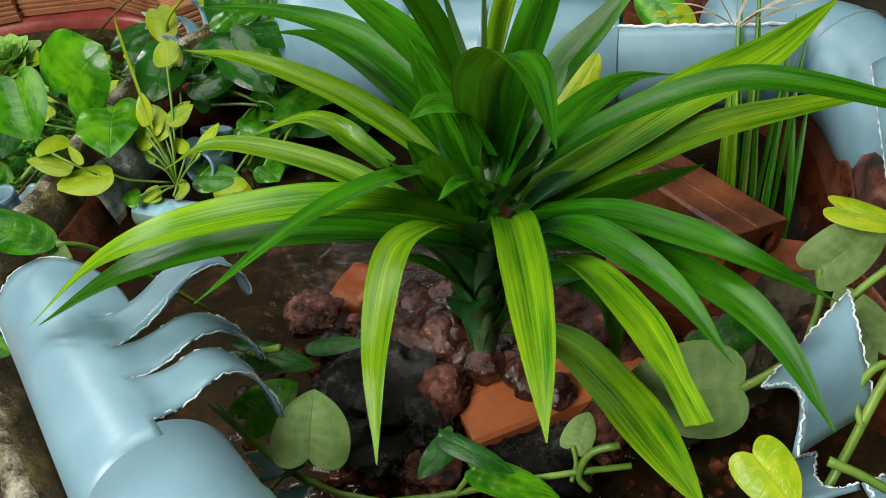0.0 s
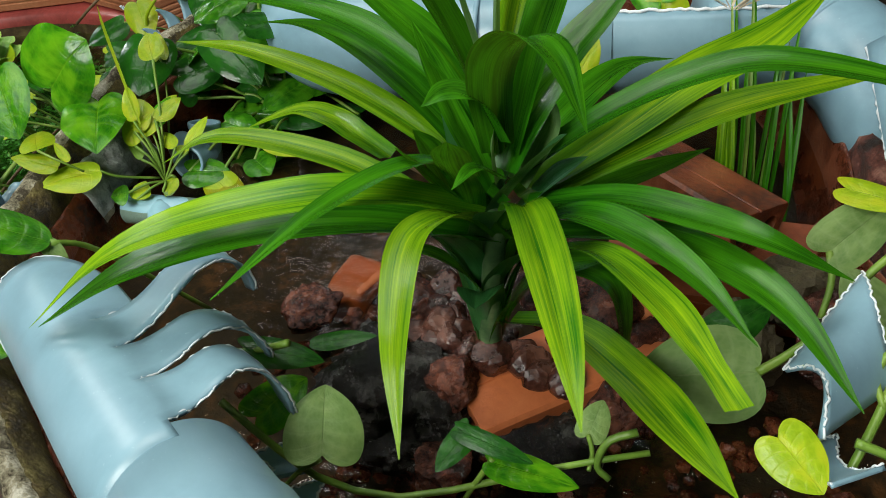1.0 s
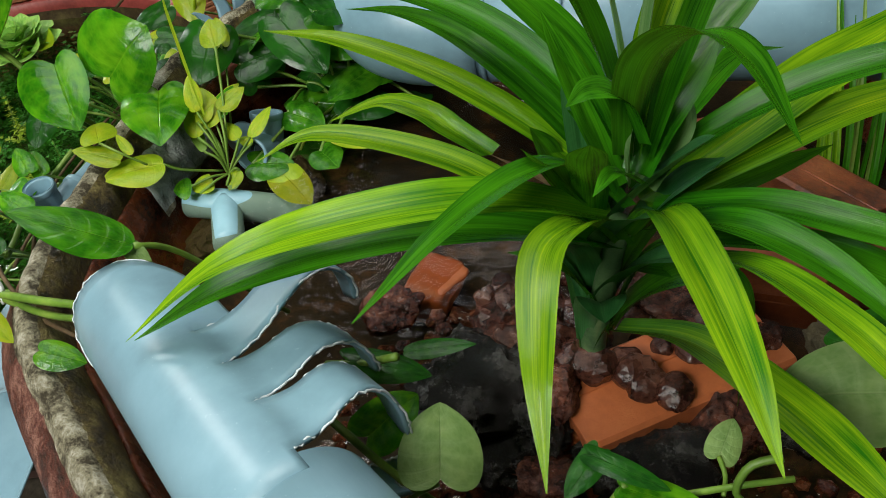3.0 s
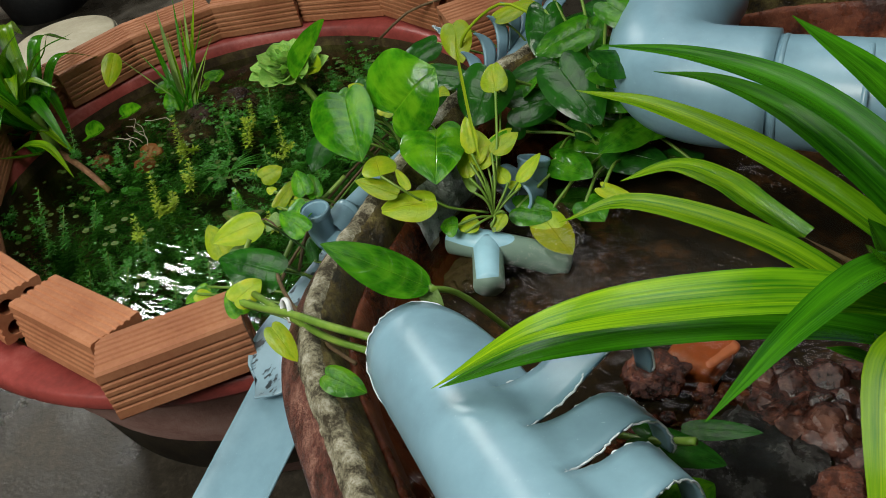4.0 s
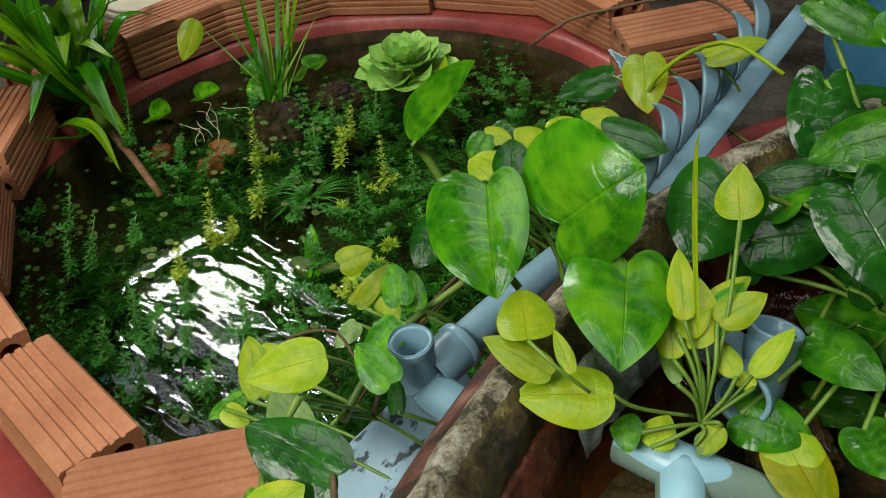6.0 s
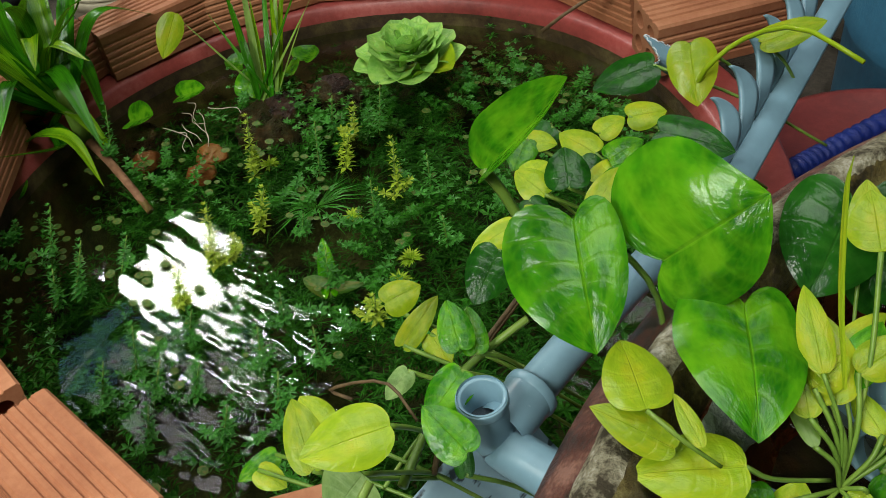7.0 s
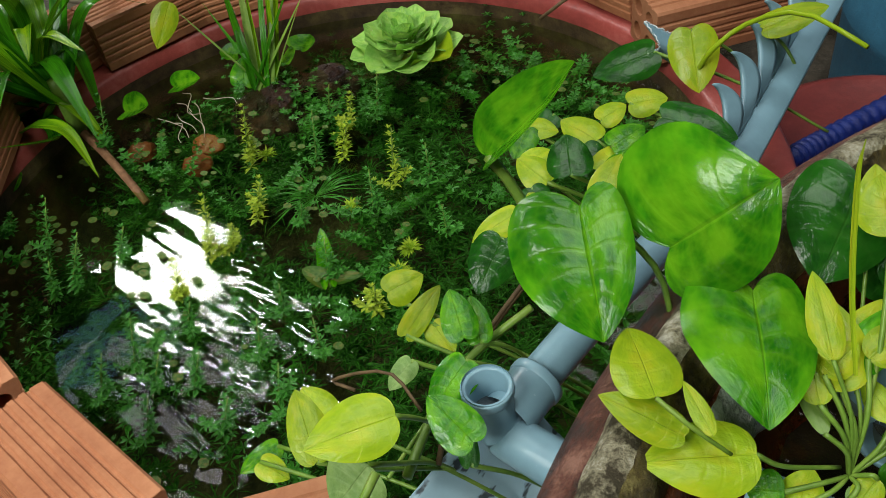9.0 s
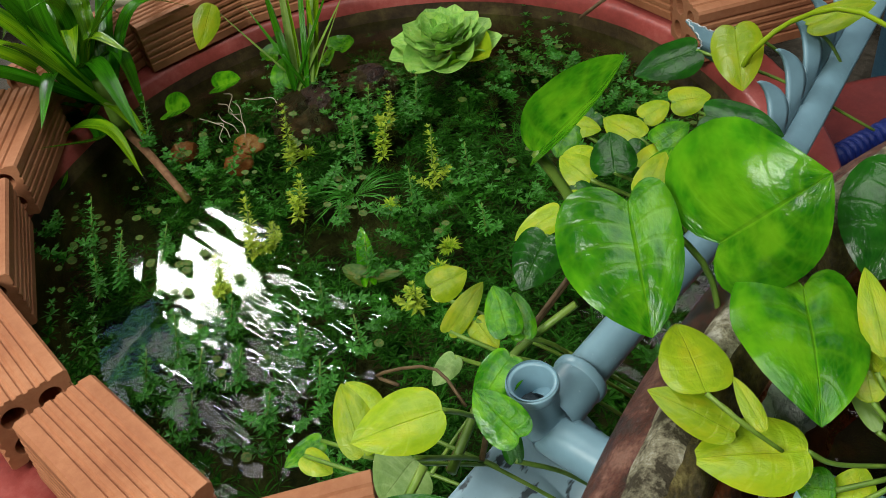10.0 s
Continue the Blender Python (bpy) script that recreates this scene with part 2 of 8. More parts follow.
RED_BARE = rough_mat("bare_pinkish_cement", (0.20, 0.09, 0.075), (0.36, 0.20, 0.17), (0.46, 0.31, 0.27), 9, 90, 0.7, 0.003, 0.4)
CONCRETE = rough_mat("wet_concrete_floor", (0.012, 0.010, 0.007), (0.034, 0.029, 0.021), (0.085, 0.072, 0.053), 5.5, 75, 0.55, 0.004, 0.45, wet=0.2, spread=0.13)
MUD = rough_mat("pond_mud", (0.012, 0.012, 0.004), (0.055, 0.048, 0.014), (0.12, 0.11, 0.035), 12, 70, 0.8, 0.008, 0.8, spread=0.13)
SILT = rough_mat("brown_silt", (0.003, 0.002, 0.001), (0.013, 0.009, 0.003), (0.07, 0.034, 0.011), 26, 110, 0.7, 0.006, spread=0.11)
MOSSROCK = rough_mat("mossy_stone", (0.03, 0.028, 0.012), (0.075, 0.06, 0.03), (0.14, 0.13, 0.06), 25, 120, 0.6, 0.006, 0.8)
LAVA = rough_mat("wet_red_lava_stone", (0.008, 0.004, 0.003), (0.075, 0.023, 0.014), (0.22, 0.075, 0.04), 36, 190, 0.3, 0.004, 0.9, 0.5, wet=0.12, spread=0.12)
PEBBLE = rough_mat("wet_brown_pebble", (0.010, 0.004, 0.003), (0.058, 0.021, 0.014), (0.17, 0.075, 0.05), 30, 160, 0.28, 0.002, 0.5, 0.5, wet=0.10, spread=0.12)
BLACKROCK = rough_mat("wet_black_porous_stone", (0.003, 0.003, 0.003), (0.018, 0.018, 0.016), (0.09, 0.09, 0.08), 36, 230, 0.3, 0.007, 1.0, 0.7, wet=0.12, spread=0.12)
def crust_mat(name="mossy_cement", red_from=0.5, red_share=0.55):
    """Rim of clay and cement: dark hollows, ochre moss, grey lime on the ridges."""
    m, nt, b = base_mat(name, 0.6, 0.5)
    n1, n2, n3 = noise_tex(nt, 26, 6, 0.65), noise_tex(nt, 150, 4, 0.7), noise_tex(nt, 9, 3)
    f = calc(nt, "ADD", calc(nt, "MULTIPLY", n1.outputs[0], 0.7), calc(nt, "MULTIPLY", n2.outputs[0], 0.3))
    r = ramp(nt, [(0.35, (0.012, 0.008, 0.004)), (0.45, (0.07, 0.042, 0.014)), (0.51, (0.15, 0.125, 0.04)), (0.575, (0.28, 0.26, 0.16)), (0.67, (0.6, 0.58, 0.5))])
    nt.links.new(f, r.inputs[0])
    red = ramp(nt, [(red_from, (0, 0, 0)), (red_from + 0.12, (1, 1, 1))])
    nt.links.new(n3.outputs[0], red.inputs[0])
    nt.links.new(mix_rgb(nt, r.outputs[0], (0.12, 0.04, 0.022), calc(nt, "MULTIPLY", red.outputs[0], red_share)), b.inputs["Base Color"])
    wet = ramp(nt, [(0.42, (0.2, 0.2, 0.2)), (0.6, (0.75, 0.75, 0.75))])
    nt.links.new(n1.outputs[0], wet.inputs[0])
    nt.links.new(wet.outputs[0], b.inputs["Roughness"])
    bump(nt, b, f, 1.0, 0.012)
    return m


WATER_LOW = water_mat("pond_water", (0.70, 0.84, 0.52), 20, 0.5, 0.012, (-0.60, 1.00, 0.43), 0.0, (0.6, 1.5, 1))
WATER_UP = water_mat("tub_water", (0.70, 0.58, 0.40), 34, 0.4, 0.008)
PANDAN = leaf_mat("pandan_leaf", (0.005, 0.070, 0.003), (0.028, 0.21, 0.005), (0.004, 0.06, 0.004), (0.16, 0.38, 0.008), "ribbon", 0.28, 0.20)
PANDAN_YELLOW = leaf_mat("yellowing_pandan_leaf", (0.014, 0.13, 0.004), (0.075, 0.31, 0.006), (0.02, 0.15, 0.006), (0.44, 0.54, 0.008), "ribbon", 0.62, 0.20)
PANDAN_PALE = leaf_mat("pale_young_leaf", (0.10, 0.24, 0.07), (0.22, 0.38, 0.14), (0.3, 0.45, 0.2), None, "ribbon", 0.0, 0.4)
PANDAN_BASE = leaf_mat("blue_green_leaf_base", (0.012, 0.085, 0.02), (0.05, 0.20, 0.055), (0.015, 0.09, 0.025), None, "ribbon", 0.0, 0.28)
HEART = leaf_mat("glossy_green_leaf", (0.011, 0.125, 0.003), (0.055, 0.29, 0.006), (0.16, 0.40, 0.012), (0.17, 0.40, 0.010), "heart", 0.35, 0.15)
# Dimmed HEART copy: rear pothos shade put into colour; also on one rim leaf.
HEART_DIMMED = leaf_mat("dimmed_green_leaf", (0.008, 0.085, 0.003), (0.030, 0.19, 0.005), (0.10, 0.28, 0.012), (0.10, 0.28, 0.010), "heart", 0.25, 0.15)
HEART_DARK = leaf_mat("dark_green_leaf", (0.004, 0.045, 0.005), (0.013, 0.105, 0.007), (0.04, 0.15, 0.018), None, "heart", 0.1, 0.15)
HEART_LIME = leaf_mat("yellow_green_leaf", (0.22, 0.36, 0.008), (0.34, 0.48, 0.013), (0.36, 0.48, 0.03), (0.42, 0.42, 0.014), "heart", 0.35, 0.28)
HEART_BACK = leaf_mat("pale_leaf_underside", (0.13, 0.25, 0.06), (0.22, 0.35, 0.10), (0.32, 0.45, 0.18), None, "heart", 0.1, 0.5)
STEM = rough_mat("green_stem", (0.06, 0.13, 0.015), (0.13, 0.24, 0.03), (0.24, 0.34, 0.06), 25, 90, 0.4, 0.001, 0.2)
TRUNK = rough_mat("fleshy_plant_base", (0.03, 0.08, 0.03), (0.08, 0.16, 0.06), (0.16, 0.24, 0.11), 30, 120, 0.35, 0.002, 0.3)
STRAW = rough_mat("dry_straw", (0.25, 0.2, 0.12), (0.42, 0.36, 0.25), (0.6, 0.55, 0.42), 30, 120, 0.7, 0.001, 0.2)
STEM_BROWN = rough_mat("brown_stem", (0.05, 0.03, 0.015), (0.11, 0.07, 0.03), (0.18, 0.12, 0.06), 30, 120, 0.7, 0.002, 0.4)
STEM_WOOD = rough_mat("wet_tan_stick", (0.10, 0.045, 0.02), (0.20, 0.10, 0.05), (0.30, 0.17, 0.09), 30, 120, 0.6, 0.002, 0.4)

# ---- builders ----
def thing(name, at, label, category, group="", kind=""):
    ob = new(name)
    ob.empty_display_size = 0.02
    ob.location = at
    return tagged(ob, label, category, group, kind)


def link_mesh(name, bm, material, smooth=True):
    me = bpy.data.meshes.new(name)
    bm.to_mesh(me)
    bm.free()
    me.materials.append(material)
    me.polygons.foreach_set("use_smooth", [smooth] * len(me.polygons))
    return new(name, me)


def part(name, bm, material, parent=None, label="", smooth=True):
    """One mesh object, under a thing or a part where one is given."""
    ob = link_mesh(name, bm, material, smooth)
    if parent is not None:
        ob.parent = parent
        up = Matrix.Identity(4)
        p = parent
        while p is not None:
            up = Matrix.Translation(p.location) @ up if p.type == "EMPTY" else up
            p = p.parent
        ob.matrix_parent_inverse = up.inverted()
    if label:
        tagged(ob, label)
    return ob


def spline(points, n):
    """A smooth line of n + 1 points through the given ones."""
    p = [Vector(q) for q in points]
    if len(p) == 2:
        return [p[0].lerp(p[1], k / n) for k in range(n + 1)]
    p = [2 * p[0] - p[1]] + p + [2 * p[-1] - p[-2]]
    segs, out = len(p) - 3, []
    for k in range(n + 1):
        u = k / n * segs
        i = min(int(u), segs - 1)
        t = u - i
        a, b, c, d = p[i:i + 4]
        out.append(0.5 * (2 * b + (c - a) * t + (2 * a - 5 * b + 4 * c - d) * t * t + (3 * b - a - 3 * c + d) * t ** 3))
    return out


def grid_faces(bm, rows, closed=False):
    faces = []
    for a, b in zip(rows, rows[1:]):
        m = len(a)
        for j in range(m if closed else m - 1):
            k = (j + 1) % m
            faces.append(bm.faces.new((a[j], a[k], b[k], b[j])))
    return faces


def tube(points, r, segs=8, n=12, r_end=None, bm=None, caps=True):
    bm = bm or bmesh.new()
    line, rows = spline(points, n), []
    side = None
    for i, p in enumerate(line):
        t = (line[min(i + 1, n)] - line[max(i - 1, 0)]).normalized()
        if side is None:
            side = t.orthogonal().normalized()
        side = (side - t * side.dot(t)).normalized()
        up = t.cross(side)
        q = r if r_end is None else r + (r_end - r) * i / n
        rows.append([bm.verts.new(p + q * (math.cos(a) * side + math.sin(a) * up)) for a in (2 * math.pi * k / segs for k in range(segs))])
    grid_faces(bm, rows, True)
    if caps:
        bm.faces.new(rows[0][::-1])
        bm.faces.new(rows[-1])
    return bm


def lathe(profile, segs=48, m=None, bm=None, wobble=0.0, sx=1.0):
    """Revolves pairs (radius, height) about z, then places them by m."""
    bm, m = bm or bmesh.new(), m or Matrix.Identity(4)
    rows = []
    for r, z in profile:
        row = []
        for k in range(segs):
            a = 2 * math.pi * k / segs
            w = wobble * noise.noise((3 * math.cos(a), 3 * math.sin(a), z * 9)) if wobble else 0.0
            row.append(bm.verts.new(m @ Vector(((r + w) * math.cos(a) * sx, (r + w) * math.sin(a), z + 0.5 * w))))
        rows.append(row)
    grid_faces(bm, rows, True)
    return bm


def along(p, q):
    """A frame at p whose z axis runs towards q."""
    d = Vector(q) - Vector(p)
    return Matrix.Translation(p) @ d.to_track_quat("Z", "Y").to_matrix().to_4x4()


def hollow_pipe(p, q, r, wall=0.003, segs=40, bm=None):
    n = (Vector(q) - Vector(p)).length
    c = 0.0008
    return lathe([(r - wall, n * 0.5), (r - wall, c), (r - wall + c, 0), (r - c, 0), (r, c), (r, n - c), (r - c, n), (r - wall + c, n), (r - wall, n - c), (r - wall, n * 0.5)], segs, along(p, q), bm)


def stone(at, size, seed, material, name, label, squash=(1, 1, 0.75), parent=None, group="", detail=4, rough=0.35, smooth=True):
    """A broken, pitted stone."""
    bm = bmesh.new()
    bmesh.ops.create_icosphere(bm, subdivisions=detail, radius=1)
    o = Vector((seed * 7.13, seed * 3.7, seed * 1.9))
    rnd = random.Random(seed)
    cuts = [(Vector((rnd.gauss(0, 1), rnd.gauss(0, 1), rnd.gauss(0, 1))).normalized(), rnd.uniform(0.62, 0.95)) for _ in range(15)]
    for v in bm.verts:
        d = v.co.normalized()
        k = min([1.1] + [far / d.dot(n) for n, far in cuts if d.dot(n) > 0.05])
        pit = noise.voronoi(d * 7.0 + o)[0][0]
        k += rough * (0.22 * noise.fractal(d * 3.5 + o, 1.0, 2.0, 4) - 0.5 * max(0.0, 0.3 - pit) + 0.14 * noise.noise(d * 18 + o))
        v.co = Vector((d.x * k * squash[0], d.y * k * squash[1], d.z * k * squash[2])) * size
    turn = Euler((0.4 * math.sin(seed), 0.4 * math.cos(seed * 2), seed * 1.3)).to_matrix().to_4x4()
    bm.transform(Matrix.Translation(at) @ turn)
    ob = part(name, bm, material, parent, smooth=smooth)
    return tagged(ob, label, "stone", group) if parent is None else ob


def ribbon(points, width, keel=0.32, n=26, twist=0.0, hold=0.5, blunt=0.0, fold=0.0):
    """A long keeled leaf along the points, from its base to its tip."""
    bm = bmesh.new()
    uvl = bm.loops.layers.uv.new("UVMap")
    line = spline(points, n)
    d = line[-1] - line[0]
    flat = Vector((d.x, d.y, 0))
    if flat.length < 0.02:
        flat = Vector((1, 0.3, 0))
    side = flat.cross(Vector((0, 0, 1))).normalized()
    rows, cross = [], (-1, -0.66, -0.33, 0, 0.33, 0.66, 1)
    for i, p in enumerate(line):
        s = i / n
        t = (line[min(i + 1, n)] - line[max(i - 1, 0)]).normalized()
        sd = (side - t * side.dot(t)).normalized()
        side = sd
        nrm = sd.cross(t)
        a = radians(twist) * s
        sd2, nr2 = sd * math.cos(a) + nrm * math.sin(a), nrm * math.cos(a) - sd * math.sin(a)
        w = width * min(1.0, 0.7 + 0.9 * s)
        if s > hold:
            u = (s - hold) / (1 - hold)
            w *= max(blunt, 1 - u ** 1.7)
        w = max(w, 0.0008)
        kk = keel * (1 - 0.5 * s)
        rows.append([bm.verts.new(p + sd2 * (v * w / 2) + nr2 * (w * (kk * abs(v) - 0.10 * v * v - fold * v))) for v in cross])
    for i, f in enumerate(grid_faces(bm, rows)):
        j, r = i % 6, i // 6
        for lp, (v, s) in zip(f.loops, ((cross[j], r), (cross[j + 1], r), (cross[j + 1], r + 1), (cross[j], r + 1))):
            lp[uvl].uv = (0.5 + 0.5 * v, s / n)
    return bm


LEAF_EGG = ((0, 0.0), (0.12, 0.015), (0.27, 0.07), (0.40, 0.17), (0.485, 0.31), (0.495, 0.44), (0.43, 0.60), (0.31, 0.76), (0.17, 0.89), (0.06, 0.965), (0, 1.0))
LEAF_HEART = ((0, 0.0), (0.10, -0.10), (0.25, -0.15), (0.40, -0.10), (0.485, 0.05), (0.505, 0.25), (0.475, 0.46), (0.39, 0.66), (0.25, 0.83), (0.09, 0.955), (0, 1.0))


def heart(base, tip, normal, width, cup=0.18, droop=0.12, lobe=0.2, fold=0.1, wave=0.02, point=1.0, seed=0, skew=None):
    """A heart- or egg-shaped leaf blade from the end of its stalk to its tip."""
    bm = bmesh.new()
    uvl = bm.loops.layers.uv.new("UVMap")
    base, tip, normal = Vector(base), Vector(tip), Vector(normal)
    y = tip - base
    size = y.length
    y.normalize()
    z = (normal - y * normal.dot(y)).normalized()
    x = y.cross(z)
    k = min(1.2, lobe / 0.2)
    half = [(a[0] + (b[0] - a[0]) * k, a[1] + (b[1] - a[1]) * k, 0) for a, b in zip(LEAF_EGG, LEAF_HEART)]
    n, m = 22, 6
    edge = spline(half, n)
    rnd = random.Random(seed * 17 + int(abs(base.x + base.y * 3) * 9999))
    lopsided, phase = rnd.uniform(-0.05, 0.05), rnd.uniform(0, 6.28)
    skew = lopsided if skew is None else skew
    for sign in (-1, 1):
        rows, uvs = [], []
        for i, e in enumerate(edge):
            foot = min(1.0, max(0.0, (i / n - 0.10) / 0.90)) ** 1.15
            ex = max(0.0, e.x) * (1 - 0.15 * (point - 1) * max(0.0, e.y) ** 2) * (1 + sign * skew)
            row, uvr = [], []
            for j in range(m + 1):
                v = j / m
                bend = 0.07 * math.sin(math.pi * v)
                px = sign * ex * v * width
                py = (foot + (e.y - foot) * v - bend * (1 - foot) * foot * 2) * size
                r = 2 * px / width
                s = py / size
                pz = width * (fold * abs(r) - cup * r * r) - droop * size * (s - 0.25) * abs(s - 0.25) * 1.6
                pz += wave * width * (math.sin(6 * s + 3 * sign + phase) + 0.5 * math.sin(13 * s + phase * 2)) * r * r
                pz += 0.0025 * width * math.sin(i * 1.9) * v * (1 - v) * 4
                row.append(bm.verts.new(base + x * px + y * py + z * pz))
                uvr.append((0.5 + 0.5 * sign * v, foot))
            rows.append(row)
            uvs.append(uvr)
        for i in range(n):
            for j in range(m):
                q = [(i, j), (i, j + 1), (i + 1, j + 1), (i + 1, j)]
                f = bm.faces.new([rows[a][b] for a, b in (q if sign > 0 else q[::-1])])
                for lp, (a, b) in zip(f.loops, q if sign > 0 else q[::-1]):
                    lp[uvl].uv = uvs[a][b]
    bmesh.ops.remove_doubles(bm, verts=bm.verts, dist=1e-5)
    return bm


def extruded(outlines, length, bevel=0.0):
    """A mesh from flat outlines (the first is the outside, the rest are holes), drawn out to a length about its middle."""
    cu = bpy.data.curves.new("outline", "CURVE")
    cu.dimensions, cu.fill_mode, cu.extrude, cu.bevel_depth, cu.bevel_resolution = "2D", "BOTH", length / 2, bevel, 0
    for pts in outlines:
        sp = cu.splines.new("POLY")
        sp.points.add(len(pts) - 1)
        for q, (a, b) in zip(sp.points, pts):
            q.co = (a, b, 0, 1)
        sp.use_cyclic_u = True
    ob = new("outline", cu)
    me = bpy.data.meshes.new_from_object(ob.evaluated_get(bpy.context.evaluated_depsgraph_get()))
    bpy.data.objects.remove(ob)
    bpy.data.curves.remove(cu)
    return me

# ---- the setting ----
def slab(name, x0, y0, z0, x1, y1, z1, material, label, category):
    bm = bmesh.new()
    bmesh.ops.create_cube(bm, size=1)
    bm.transform(Matrix.Translation(((x0 + x1) / 2, (y0 + y1) / 2, (z0 + z1) / 2)) @ Matrix.Diagonal((x1 - x0, y1 - y0, z1 - z0, 1)))
    return tagged(part(name, bm, material, smooth=False), label, category, kind="structure")


def ground_sheet():
    bm = bmesh.new()
    n, size = 60, 9.0
    rows = [[bm.verts.new((size * (2 * i / n - 1), size * (2 * j / n - 1) + 1, 0.008 * noise.fractal((i * 0.4, j * 0.4, 0), 1, 2, 3))) for i in range(n + 1)] for j in range(n + 1)]
    grid_faces(bm, rows)
    return tagged(part("floor", bm, CONCRETE), "dark wet concrete yard floor with stains", "floor", kind="structure")


ground_sheet()

LOW = Vector((-0.81, 1.24, 0.0))
UP = Vector((0.278, 1.048, 0.0))
RIM_LOW, RIM_UP, WATER_Z_LOW, WATER_Z_UP = 0.475, 0.75, 0.43, 0.645


def lower_tub():
    tub = thing("round_tub", LOW, "wide round tub of red painted cement, brick-edged pond", "tub")
    m = Matrix.Translation(LOW)
    part("bowl", lathe([(0.0, 0.0), (0.34, 0.0), (0.36, 0.02), (0.47, 0.30), (0.50, 0.43), (0.515, 0.445)], 72, m), RED_BARE, tub, "bare greyish underside of the bowl")
    part("lip", lathe([(0.515, 0.445), (0.548, 0.447), (0.553, 0.456), (0.55, 0.472), (0.545, 0.476), (0.49, 0.474), (0.483, 0.468), (0.480, 0.45)], 72, m), RED_LIP, tub, "thick red lip")
    part("inner_wall", lathe([(0.480, 0.45), (0.478, 0.43), (0.47, 0.36), (0.42, 0.12), (0.0, 0.10)], 72, m), ALGAE, tub, "algae-dark inner wall")
    part("mud", lathe([(0.0, 0.20), (0.2, 0.22), (0.42, 0.27), (0.46, 0.33)], 48, m, wobble=0.03), MUD, tub, "dark mud under the water")
    w = tagged(part("pond_water", lathe([(0.476, WATER_Z_LOW), (0.25, WATER_Z_LOW), (0.001, WATER_Z_LOW)], 64, m), WATER_LOW), "clear rippled pond water that mirrors the sky", "water", kind="structure")
    w.visible_shadow = False


def uneven(bm):
    """The clay tub is flattened behind the plant and on its near side, and its rim dips where it spills."""
    for v in bm.verts:
        dx, dy = v.co.x - UP.x, v.co.y - UP.y
        if dx > 0:
            s = min(1.0, max(0.0, (dy + 0.26) / 0.24))
            v.co.x = UP.x + dx * (1 - 0.37 * s * s * (3 - 2 * s))
        r = math.hypot(dx, dy)
        if dx < 0 and dy < 0:
            s = min(1.0, max(0.0, (-dy / r - 0.5) / 0.27))
            k = 1 - 0.045 * s * s * (3 - 2 * s)
            v.co.x, v.co.y = UP.x + dx * k, UP.y + dy * k
        if dx < 0 and v.co.z > 0.64:
            turn = math.degrees(math.atan2(dy, -dx)) + 8
            v.co.z -= 0.027 * math.exp(-(turn / 14) ** 2) * min(1.0, (v.co.z - 0.64) / 0.06)
    return bm


def lumpy(bm, size):
    for v in bm.verts:
        c = v.co
        k = noise.fractal(c * 34, 1.0, 2.0, 4) * size + max(0.0, noise.noise(c * 75)) * size * 0.5
        v.co += Vector((0.25 * k, -0.25 * k, k))
    return bm


